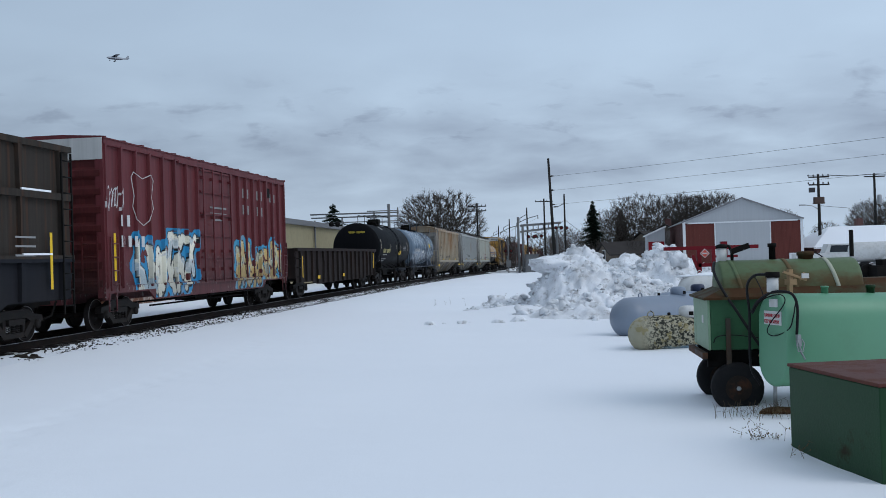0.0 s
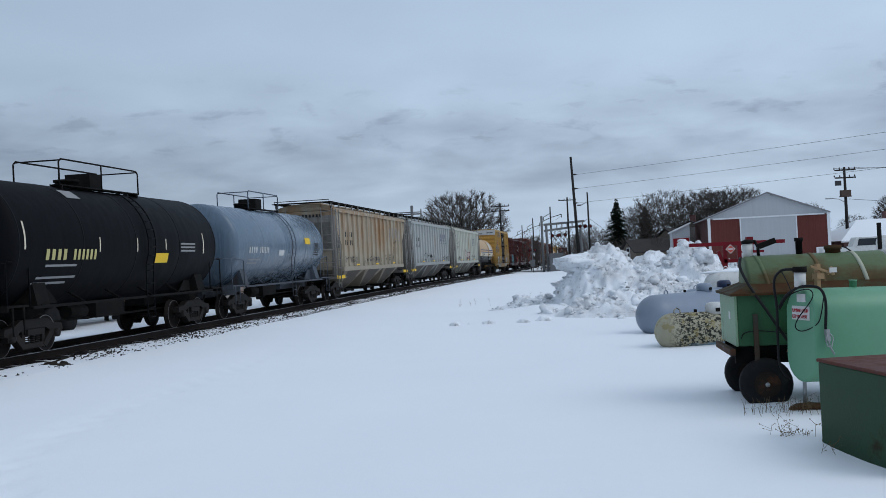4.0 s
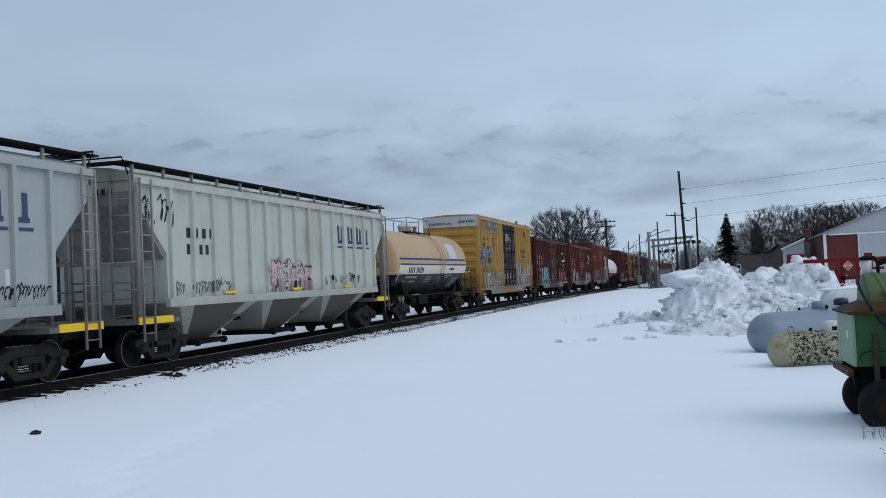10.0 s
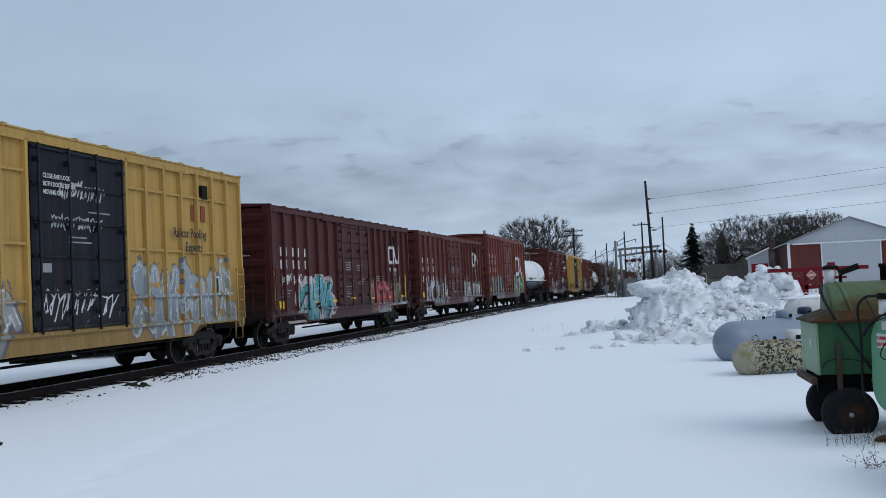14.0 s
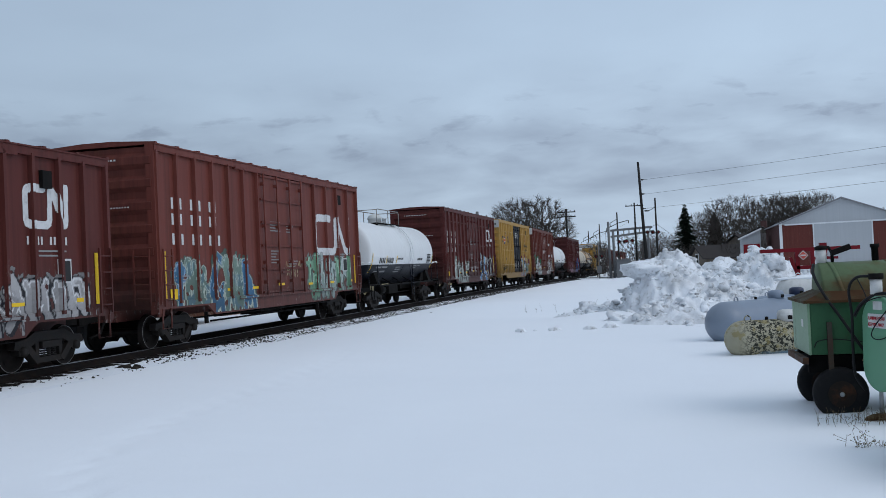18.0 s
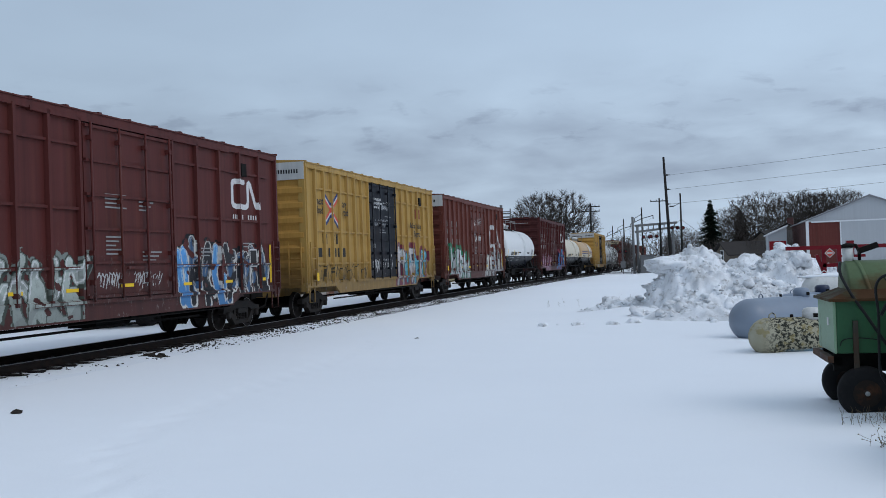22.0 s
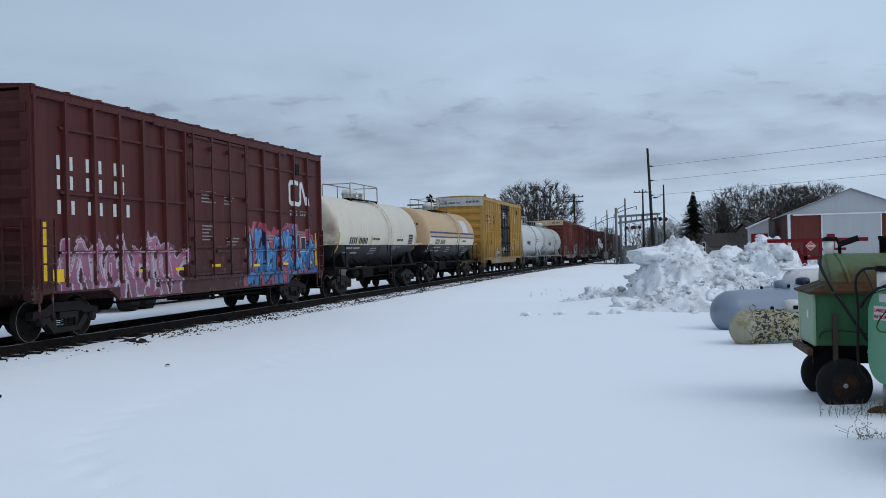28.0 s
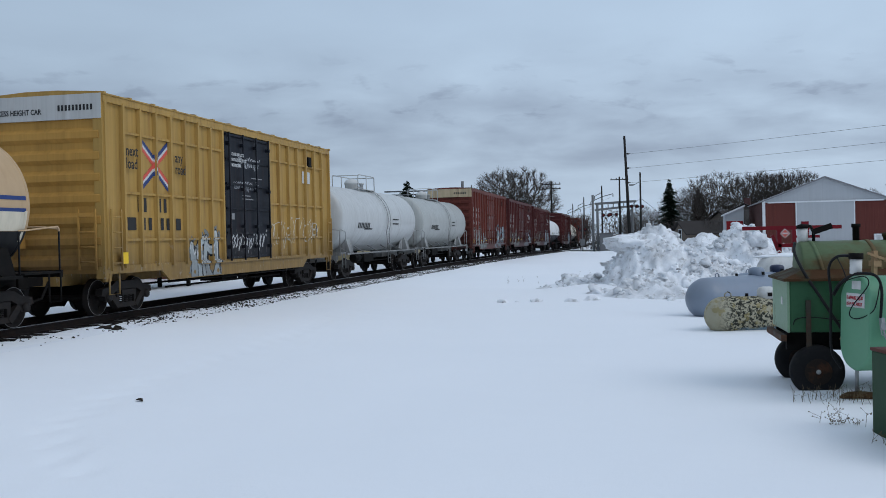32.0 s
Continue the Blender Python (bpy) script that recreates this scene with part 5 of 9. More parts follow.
bars(c, [(-7.45, -7.33, 1.3, 1.25, 1)], DECAL_YELLOW, 1.552, "reflector")

# 2: low brown gondola
BROWN = car_paint("rusty_brown_gondola", (0.018, 0.0125, 0.0115), 0.75, 0.14, 0.14, 0.3)
c = add_car(gondola("low dark brown ribbed gondola with dented sides", 18.12, BROWN, 2.25, 8.35, 17, 0.62))
bars(c, [(7.3, 7.42, 1.15, 0.9, 1)], DECAL_YELLOW, 1.555, "reflector")
bars(c, [(-5.2, -4.8, 0.85, 0.15, 1), (-0.3, 0.05, 0.85, 0.15, 1), (-7.75, -7.66, 0.95, 0.95, 1)], DECAL_YELLOW, 1.555, "reflector")

# 3, 4: black and blue-grey tank cars
TANK_BLACK = car_paint("black_tank", (0.0040, 0.0043, 0.0055), 0.6, 0.15, 0.0, 0.0)
TANK_BLACK.node_tree.nodes["Principled BSDF"].inputs["Specular IOR Level"].default_value = 0.08
c = add_car(tank_car("black tank car with yellow and white stencils", 12.49, 1.49, 2.45, TANK_BLACK, True, BLACK, 8.6, 0.75, (), "box", (-2.2, 1.9), cyl=(-5.4, 5.2)))
shell_bars(c, 1.49, 2.45, [(-4.35, -3.4, 2.07, 0.24, 4), (-3.2, -2.1, 2.07, 0.24, 6)], plain("pale_yellow_stencil", (0.50, 0.45, 0.20), 0.6))
shell_bars(c, 1.49, 2.45, [(-4.3, -3.0, 1.92, 0.05, 1), (-4.5, -2.9, 1.66, 0.05, 1), (-4.6, -3.2, 1.54, 0.05, 1), (2.6, 3.6, 2.45, 0.05, 1), (2.6, 3.6, 2.35, 0.05, 1), (2.6, 3.6, 2.25, 0.05, 1), (-2.6, -2.0, 3.55, 0.2, 1)], DECAL_FAINT)
shell_bars(c, 1.49, 2.45, [(1.0, 1.8, 1.95, 0.26, 1)], DECAL_YELLOW, "placard")
shell_bars(c, 1.49, 2.45, [(-5.2, -5.14, 2.3, 0.6, 1), (-2.05, -2.0, 2.25, 0.35, 1), (-0.1, -0.05, 2.25, 0.35, 1), (1.6, 1.65, 2.3, 0.3, 1), (4.2, 4.26, 2.2, 0.6, 1)], CREAM_BAND, "reflector")
end_bars(c, [(-0.42, 0.0, 3.28, 0.16, 9), (0.08, 0.6, 3.28, 0.16, 9), (-0.2, 0.2, 3.1, 0.05, 5), (-0.3, 0.25, 2.98, 0.05, 6), (-0.2, 0.1, 2.86, 0.05, 5)], plain("yellow_stencil", (0.55, 0.42, 0.06), 0.6), -5.4 - 0.24)
TANK_BLUE = car_paint("blue_grey_tank", (0.10, 0.145, 0.195), 0.24, 0.08, 0.03, 0.3, 1.6)
c = add_car(tank_car("blue-grey tank car with a black top walkway", 12.49, 1.46, 2.48, TANK_BLUE, False, car_paint("blue_grey_frame", (0.10, 0.125, 0.16)), 8.6, 0.8, (), "box", (-1.8, 1.6), cyl=(-5.2, 4.9)))
shell_bars(c, 1.46, 2.48, [(-4.2, -3.3, 2.2, 0.22, 4), (-3.1, -2.1, 2.2, 0.22, 6), (-4.2, -3.0, 1.95, 0.05, 9), (-4.2, -3.2, 1.83, 0.05, 8), (-1.0, -0.4, 2.1, 0.2, 1)], DECAL_WHITE)
shell_bars(c, 1.46, 2.48, [(2.3, 3.0, 2.55, 0.26, 1)], DECAL_YELLOW, "placard")
shell_bars(c, 1.46, 2.48, [(3.6, 4.2, 2.1 + 0.09 * i, 0.05, 1) for i in range(6)], DECAL_BLACK, "data_panel")

# 5, 6, 7: covered hoppers
SLOPE = hopper_paint("dirty_hopper_slope", (0.085, 0.075, 0.062), 0.2, 0.5)
TAN_P = hopper_paint("rust_stained_tan", (0.36, 0.315, 0.24), 1.0)
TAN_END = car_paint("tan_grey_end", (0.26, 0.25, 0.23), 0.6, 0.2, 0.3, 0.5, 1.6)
GREY_TAGS = [(-4.0, 0.9, 1.55, 2.2, None, None, INK, 1.7), (4.0, 7.0, 1.6, 2.0, None, None, INK, 1.9)]
GREY_P = hopper_paint("pale_grey_stained", GREY, 0.1)
WARM_TAGS = [(-8.1, -7.0, 3.1, 4.0, None, None, INK, 2.4), (-6.9, -4.2, 1.5, 2.0, None, None, (0.1, 0.1, 0.1), 2.2), (-1.9, 1.1, 1.6, 2.25, (0.42, 0.30, 0.28), None, (0.05, 0.02, 0.03), 1.7), (2.2, 5.5, 1.6, 2.1, None, None, INK, 1.9)]
GREY_2 = hopper_paint("warm_grey_stained", (0.47, 0.48, 0.425), 0.4)
TAN_TAGS = [(-6.5, -4.0, 1.6, 2.1, None, None, (0.10, 0.09, 0.08), 1.8), (-2.6, 1.2, 1.6, 2.05, None, None, (0.09, 0.08, 0.08), 1.9), (2.0, 4.6, 1.65, 2.15, None, None, INK, 2.0), (4.7, 5.3, 1.7, 2.9, None, None, INK, 2.2)]
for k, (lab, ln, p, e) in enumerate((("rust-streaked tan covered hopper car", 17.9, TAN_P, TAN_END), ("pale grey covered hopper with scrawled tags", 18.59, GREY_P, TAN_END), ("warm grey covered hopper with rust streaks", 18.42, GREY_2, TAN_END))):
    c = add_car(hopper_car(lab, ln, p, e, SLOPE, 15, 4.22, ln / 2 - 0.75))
    spray(c, (TAN_TAGS, GREY_TAGS, WARM_TAGS)[k], 40 + k)
    pale = plain("pale_blue_stencil" if k == 0 else "blue_grey_stencil", (0.30, 0.27, 0.26) if k == 0 else (0.05, 0.07, 0.13), 0.6)
    for y in (3.6, 4.55, 5.4, 6.1):
        part("faded_block_mark", Mesh().box(1.425, 1.432, y, y + 0.16, 3.05, 3.65).box(1.425, 1.432, y + 0.16, y + 0.5, 3.05, 3.15).box(1.425, 1.432, y + 0.3, y + 0.45, 3.15, 3.6), pale, c)
        part("underline", Mesh().box(1.425, 1.432, y - 0.05, y + 0.6, 2.9, 2.96), pale, c)
    bars(c, [(-6.3, -4.8, 2.95, 0.24, 4), (-6.3, -4.8, 2.55, 0.24, 5)], DECAL_BLACK, 1.425)
    bars(c, [(5.9, 6.4, 1.9, 0.3, 2)], DECAL_WHITE, 1.425, "data_panel")
    bars(c, [(-4.6, -4.0, 1.54, 0.12, 1), (-0.4, 0.2, 1.54, 0.12, 1), (3.9, 4.5, 1.54, 0.12, 1)], DECAL_YELLOW, 1.512, "reflector")
    end_bars(c, [(-0.6, 0.9, 3.85, 0.17, 9)], DECAL_BLACK, -ln / 2 + 0.75 + 0.06)

# slurry tank cars
CREAM = car_paint("cream_orange_tank", (0.50, 0.345, 0.20), 0.43, 0.035, 0.16, 0.08, 1.4, (0.24, 0.14, 0.07), (0.012, 0.013, 0.015))
CREAM_2 = car_paint("stained_cream_tank", (0.62, 0.57, 0.47), 0.43, 0.02, 0.25, 0.08, 1.4, (0.34, 0.22, 0.11), (0.014, 0.014, 0.016), 1.95, -5.82)
WHITE_T = car_paint("white_tank", (0.70, 0.71, 0.71), 0.43, 0.02, 0.05, 0.0, 1.2, RUST, (0.008, 0.011, 0.02))


def slurry_tank(label, length, shell, blue=False):
    r, zc = 1.42, 2.47
    st = ((2.56, 2.64, DECAL_BLUE), (2.33, 2.40, DECAL_BLUE), (1.96, 2.33, CREAM_BAND)) if blue else ()
    ya, yb = -length / 2 + 1.0, length / 2 - 1.55
    car = tank_car(label, length, r, zc, shell, True, BLACK, length - 4.3, 1.35, st, "cap", (-2.0, 1.7), cyl=(ya, yb))
    shell_bars(car, r, zc, [(-4.45, -3.5, 2.0, 0.24, 4), (-3.3, -2.2, 2.0, 0.24, 6)], DECAL_BLACK)
    shell_bars(car, r, zc, [(-4.7, -3.9, 1.80, 0.07, 1), (-3.8, -3.0, 1.80, 0.07, 1), (-4.8, -4.3, 1.62, 0.07, 1), (-3.9, -3.1, 1.62, 0.07, 1), (-1.6, -0.8, 1.8, 0.04, 1), (-1.6, -0.7, 1.7, 0.04, 1), (-1.7, -0.8, 1.6, 0.04, 1), (1.5, 2.1, 1.85, 0.04, 1), (1.5, 2.0, 1.76, 0.04, 1), (2.3, 2.8, 1.85, 0.04, 1)], DECAL_FAINT)
    if blue:
        shell_bars(car, r, zc, [(3.0, 4.2, 1.3 + 0.1 * i, 0.05, 1) for i in range(5)], DECAL_FAINT, "data_panel")
        ring = Mesh().tube([((r + 0.012) * math.cos(a), 0.7 + 0.13 * math.cos(b), zc + (r + 0.012) * math.sin(a)) for b in (math.pi * i / 8 for i in range(17)) for a in (math.asin((1.68 + 0.13 * math.sin(b) - zc) / r),)], 0.008, 4)
        part("round_mark", ring, DECAL_FAINT, car)
        shell_bars(car, r, zc, [(2.1, 3.55, 2.66, 0.72, 1)], DECAL_WHITE, "white_patch")
    else:
        shell_bars(car, r, zc, [(3.9, 4.6, 2.0 + 0.075 * i, 0.05, 1) for i in range(6)], DECAL_BLACK, "data_panel")
        lettering("notice", "VENT BEFORE UNLOADING", 0.13, DECAL_BLACK, car, on_shell(r, zc, -1.65, 2.15), 0.001, 0.62)
    for y, z0, dz in ((ya + 0.1, 1.62, 0.8), (-3.42, 1.97, 0.36), (-1.78, 1.97, 0.36), (yb - 0.15, 1.75, 0.6)):
        shell_bars(car, r, zc, [(y, y + 0.08, z0, dz, 1)], CREAM_BAND if blue else DECAL_YELLOW, "reflector")
    lettering("product_name", "LIMESTONE SLURRY", 0.15, DECAL_BLACK, car, on_shell(r, zc, 2.0, 2.12), 0.001, 0.72)
    end_bars(car, [(0.25, 0.95, 2.95, 0.13, 5), (0.3, 0.75, 2.55, 0.05, 5), (0.3, 0.75, 2.42, 0.05, 5), (0.3, 0.7, 2.3, 0.05, 5)], DECAL_BLACK, ya - 0.27)
    return car


add_car(slurry_tank("cream tank car with blue stripes and black lower shell", 13.75, CREAM, True))


def yellow_boxcar(pieces, length, rail_label):
    paint = side_paint("yellow_boxcar_paint", YELLOW, 0.14, 0.4, 0.45)
    car = boxcar(rail_label, length, 5.1, paint, car_paint("yellow_boxcar_end", (0.46, 0.25, 0.06), 0.55, 0.12, 0.2, 0.6, 1.4), DOOR_BLUE, 15, (-1.55, 1.8), WHITE_CAP, (4.25, 2.85, 1.75), 7)
    x = 1.468
    spray(car, pieces + DOOR_TAGS, int(length * 100))
    cy, cz, hw, hh = -5.42, 3.58, 0.66, 0.56

    def arrows(Y, Z):
        rgb, on = np.zeros(Y.shape + (3,)), np.zeros(Y.shape, bool)
        u, w = abs(Y - cy), abs(Z - cz) / 0.88
        mid = 0.10 + (hh - 0.10) * (u - 0.05) / (hw - 0.05)
        for col, off, t in (((0.03, 0.055, 0.17), 0.10, 0.075), ((0.62, 0.10, 0.07), -0.10, 0.075), ((0.56, 0.56, 0.55), 0.0, 0.04)):
            band = (abs(w - mid - off) < t) & (u > 0.04) & (u < hw)
            rgb[band], on = col, on | band
        return rgb, on

    drape("emblem", car, cy - 0.75, cy + 0.75, cz - 0.75, cz + 0.75, 0.022, arrows, "blue, white and red crossed arrows")
    for txt, y, z in (("next", -6.95, 3.72), ("load", -6.95, 3.42), ("any", -4.55, 3.72), ("road", -4.55, 3.42)):
        lettering("slogan", txt, 0.36, DECAL_BLACK, car, on_side(x + 0.095, y, z), 0.004, 0.85)
    bars(car, [(-6.3, -5.75, 2.42, 0.34, 2), (-5.3, -4.75, 2.42, 0.34, 2), (-6.8, -6.4, 1.98, 0.3, 1), (-6.1, -5.5, 1.98, 0.3, 2), (-5.2, -4.6, 1.98, 0.3, 2), (-4.4, -4.15, 1.98, 0.3, 1)], DECAL_BLACK, x + 0.004)
    lettering("height_notice", "EXCESS HEIGHT CAR", 0.17, DECAL_BLACK, car, on_end(-1.25, -7.9, 4.62), 0.003, 0.8)
    end_bars(car, [(0.45, 1.35, 4.66, 0.16, 10)], DECAL_BLACK, -7.897)
    bars(car, [(5.0, 6.6, 3.65, 0.42, 3)], DECAL_WHITE if length < 17.8 else plain("dark_red_stencil", (0.22, 0.06, 0.03), 0.6), x + 0.004)
    for i, txt in enumerate(("CLOSE AND LOCK", "BOTH DOORS BEFORE", "MOVING CAR")):
        lettering("door_notice", txt, 0.13, DECAL_WHITE, car, on_side(x + 0.17, -1.25, 4.15 - 0.16 * i), 0.002, 0.8)
    if length > 17.8:
        for txt, y, z in (("Railcar Pooling", 3.9, 3.2), ("Experts", 4.5, 2.85)):
            lettering("slogan", txt, 0.34, DECAL_BLACK, car, on_side(x + 0.095, y, z), 0.003, 0.85)
    bars(car, [(-0.3, 0.3, 3.0, 0.05, 1), (-0.3, 0.5, 2.9, 0.05, 1), (0.4, 1.2, 3.55, 0.05, 1), (-1.2, -0.9, 2.3, 0.18, 1)], DECAL_FAINT, x + 0.06)
    bars(car, [(-7.25, -6.95, 1.2, 0.26, 1)], DECAL_YELLOW, x + 0.09, "reflector")
    return car


add_car(yellow_boxcar([(-6.9, -2.0, 0.8, 1.95, (0.32, 0.33, 0.32), None, (0.10, 0.10, 0.11), 1.5, (0.24, 0.27, 0.26)), (2.2, 7.2, 0.85, 2.3, (0.22, 0.25, 0.28), None, (0.36, 0.37, 0.36), 1.4, (0.26, 0.27, 0.24)), (-7.6, -4.6, 2.55, 3.2, (0.08, 0.09, 0.13), None, (0.30, 0.31, 0.33), 1.3)] + [(a, a + 0.42, 4.4, 4.82, (0.12, 0.13, 0.14), None, (0.22, 0.23, 0.24), 1.6) for a in (-6.75, -5.95, -5.1, -4.2, -3.4)], 17.83, "rusted yellow high boxcar with a black plug door"))


def red_boxcar(label, length, top, colour, pieces, mark, cap=None, ribs=(), name_rows=True, posts=14, rust=0.15):
    posts = 11 if top > 5 else posts - 1
    colour = (colour[0] * 1.24, colour[1] * 1.2, colour[2] * 1.1)
    paint = side_paint("railway_red_paint", colour, 0.2, rust, 0.4)
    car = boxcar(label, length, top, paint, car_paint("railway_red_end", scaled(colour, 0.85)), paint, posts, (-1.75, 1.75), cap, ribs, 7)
    spray(car, pieces, int(length * 100) + len(label))
    x = 1.466
    k = top - 5.05
    worn = "chalky" in label
    if name_rows:
        ink = DECAL_FAINT if worn else DECAL_WHITE
        for z in (3.45 + k, 3.05 + k):
            bars(car, [(-7.0, -6.35, z, 0.28, 3), (-6.0, -5.3, z, 0.28, 3), (-4.95, -4.4, z, 0.28, 2)], ink, x)
        bars(car, [(-7.0, -6.3, 2.55 + k, 0.28, 3), (-5.95, -5.3, 2.55 + k, 0.28, 3), (-5.0, -4.2, 2.55 + k, 0.28, 3)], ink, x)
    if mark:
        worm(car, *mark, 0.3 if worn else 0.0)
    bars(car, [(-7.5, -7.38, 1.2, 1.2, 1), (7.3, 7.42, 1.25, 1.1, 1), (-7.2, -6.8, 1.2, 0.26, 1), (-4.0, -3.6, 1.3, 0.12, 1), (-2.3, -1.9, 1.3, 0.12, 1), (2.3, 2.7, 1.3, 0.12, 1), (4.5, 4.9, 1.3, 0.12, 1), (6.6, 7.0, 1.3, 0.14, 1)], DECAL_YELLOW, x + 0.004, "reflector")
    bars(car, [(-0.5, 0.0, 1.35, 0.12, 1)], DECAL_YELLOW, x + 0.074, "reflector")
    for y0, y1, z0, n in ((-1.0, -0.2, 3.3 + k, 4), (0.3, 0.9, 3.2 + k, 3), (-1.0, -0.4, 2.4 + k, 5), (0.4, 1.2, 2.1, 3), (3.0, 3.9, 2.2, 3), (5.4, 6.3, 2.35, 2), (-6.9, -6.2, 1.75, 3)):
        rows = [(y0, y1 - 0.12 * (i * 7 % 3), z0 - 0.09 * i, 0.055, 1) for i in range(n)]
        bars(car, rows, DECAL_WHITE, x + (0.072 if abs(y0) < 1.5 else 0.0), "stencil_line")
    if mark and mark[3] < 1.0:
        bars(car, [(mark[0] + 0.05, mark[0] + mark[2] * 0.42, mark[1] - 0.3, 0.16, 5), (mark[0] + mark[2] * 0.55, mark[0] + mark[2], mark[1] - 0.3, 0.16, 5)], DECAL_WHITE, x)
    if cap is None:
        end_bars(car, [(-0.7, 0.6, top - 0.45, 0.05, 14), (-0.3, 0.9, top - 1.6, 0.04, 16)], DECAL_WHITE, -7.95)
    else:
        end_bars(car, [(0.3, 1.2, top - 0.44, 0.17, 6)], DECAL_BLACK, -7.897)
    return car


add_car(red_boxcar("dark maroon boxcar with a teal sprayed piece", 17.63, 4.47, DARK_MAROON, [(-5.6, -2.4, 0.85, 1.85, (0.06, 0.26, 0.28), (0.42, 0.36, 0.36), (0.02, 0.05, 0.06), 1.4), (2.2, 6.4, 1.0, 1.9, (0.10, 0.13, 0.08), None, (0.24, 0.06, 0.06), 1.5, (0.30, 0.06, 0.06)), (3.0, 7.4, 0.75, 1.05, (0.45, 0.45, 0.45), None, (0.05, 0.05, 0.05), 1.2), (-6.9, -5.2, 2.0, 2.35, None, None, (0.45, 0.44, 0.42), 2.0)], (4.9, 2.75, 1.25, 0.8)))
add_car(red_boxcar("dark maroon low boxcar with pale sprayed lettering", 17.64, 4.47, (0.075, 0.02, 0.018), [(-6.5, -1.8, 0.85, 2.0, (0.30, 0.32, 0.34), None, INK, 1.5), (2.0, 6.8, 0.85, 1.8, (0.34, 0.33, 0.33), None, INK, 1.6)], (5.0, 2.8, 1.4, 0.9)))
add_car(red_boxcar("brick-red high boxcar with a large white emblem", 17.82, 5.07, (0.115, 0.032, 0.026), [(-7.0, -2.2, 0.85, 2.1, (0.13, 0.19, 0.16), None, (0.36, 0.40, 0.34), 1.4, (0.05, 0.14, 0.24)), (2.3, 7.0, 0.9, 2.1, (0.30, 0.36, 0.34), None, (0.06, 0.08, 0.07), 1.5, (0.16, 0.30, 0.20)), (0.2, 1.5, 1.5, 2.3, None, None, (0.40, 0.34, 0.20), 2.0)], (3.0, 2.3, 3.9, 1.5)))
add_car(slurry_tank("white tank car with navy lower shell and yellow reflectors", 13.27, WHITE_T))
add_car(red_boxcar("maroon high boxcar with a black and blue sprayed piece", 17.9, 5.07, (0.07, 0.018, 0.017), [(-5.6, -1.7, 0.85, 2.0, (0.34, 0.38, 0.35), None, (0.05, 0.06, 0.05), 1.3), (2.0, 7.2, 0.85, 2.15, (0.018, 0.018, 0.022), None, (0.50, 0.49, 0.46), 1.5, (0.07, 0.22, 0.46)), (-1.3, 1.2, 1.3, 1.75, None, None, (0.42, 0.42, 0.42), 1.8)], (5.0, 3.3, 1.75, 0.85), None, (4.3, 3.0, 1.8)))
add_car(yellow_boxcar([(-6.6, -1.8, 0.95, 1.9, None, None, (0.06, 0.05, 0.035), 1.2), (2.1, 6.6, 0.9, 2.15, (0.36, 0.34, 0.34), (0.16, 0.03, 0.05), (0.05, 0.05, 0.07), 1.6, (0.08, 0.30, 0.38))], 17.92, "yellow high boxcar with a black plug door"))
add_car(red_boxcar("brick-red boxcar with a white-topped end and chalky lettering", 17.74, 5.07, (0.10, 0.03, 0.024), [(-6.6, -2.2, 0.9, 2.25, (0.50, 0.53, 0.54), (0.03, 0.17, 0.09), INK, 1.4), (2.0, 7.5, 0.75, 2.0, (0.50, 0.50, 0.47), None, INK, 1.4, (0.36, 0.37, 0.38)), (-0.9, 0.8, 3.6, 4.2, None, None, WHITE_P, 2.2), (-0.8, 0.9, 2.7, 3.2, None, None, WHITE_P, 2.2)], (3.6, 2.4, 3.3, 1.45), WHITE_CAP))
add_car(slurry_tank("white tank car with dark blue lower shell", 13.64, WHITE_T))
add_car(red_boxcar("maroon high boxcar with a bright blue sprayed piece", 17.79, 5.07, (0.06, 0.016, 0.016), [(-7.0, -2.0, 0.85, 1.9, (0.26, 0.10, 0.16), None, (0.42, 0.38, 0.44), 1.5), (1.8, 7.3, 0.85, 2.2, (0.06, 0.25, 0.50), (0.30, 0.06, 0.09), (0.008, 0.012, 0.04), 1.5, (0.05, 0.16, 0.36))], (5.1, 3.2, 1.7, 0.85), None, (4.3, 3.0, 1.8)))
add_car(slurry_tank("stained cream tank car with black lower shell", 13.65, CREAM_2))
add_car(slurry_tank("pale orange tank car with blue stripes", 13.65, CREAM, True))
add_car(yellow_boxcar([(-3.6, -1.8, 0.75, 1.7, (0.33, 0.36, 0.36), None, INK, 1.6), (2.1, 6.6, 1.1, 2.7, None, None, (0.60, 0.58, 0.50), 1.2)], 17.73, "clean yellow high boxcar with a black door"))
GREY_TANK = car_paint("pale_grey_tank", (0.50, 0.51, 0.50), 0.4, 0.08, 0.12, 0.25)
GREY_TANK2 = car_paint("warm_grey_tank", (0.38, 0.39, 0.37), 0.4, 0.1, 0.12, 0.25)
PALE_FRAME = car_paint("pale_frame", (0.42, 0.43, 0.42))
for p, lab in ((GREY_TANK, "pale grey tank car with white railings"), (GREY_TANK2, "warm grey tank car with white railings")):
    c = add_car(tank_car(lab, 14.0, 1.42, 2.5, p, False, PALE_FRAME, 9.6, 0.95, (), "cap", (-1.3, 1.3)))
    shell_bars(c, 1.42, 2.5, [(-4.0, -2.2, 2.1, 0.24, 8), (-3.0, -1.8, 2.05, 0.06, 8), (1.5, 2.6, 2.5, 0.06, 1), (1.5, 2.6, 2.3, 0.06, 1)], DECAL_BLACK)
RED_TAG = [(-7.0, -2.0, 0.85, 2.0, (0.24, 0.26, 0.25), None, INK, 1.5), (2.0, 7.0, 0.85, 2.2, (0.28, 0.34, 0.38), None, INK, 1.5)]
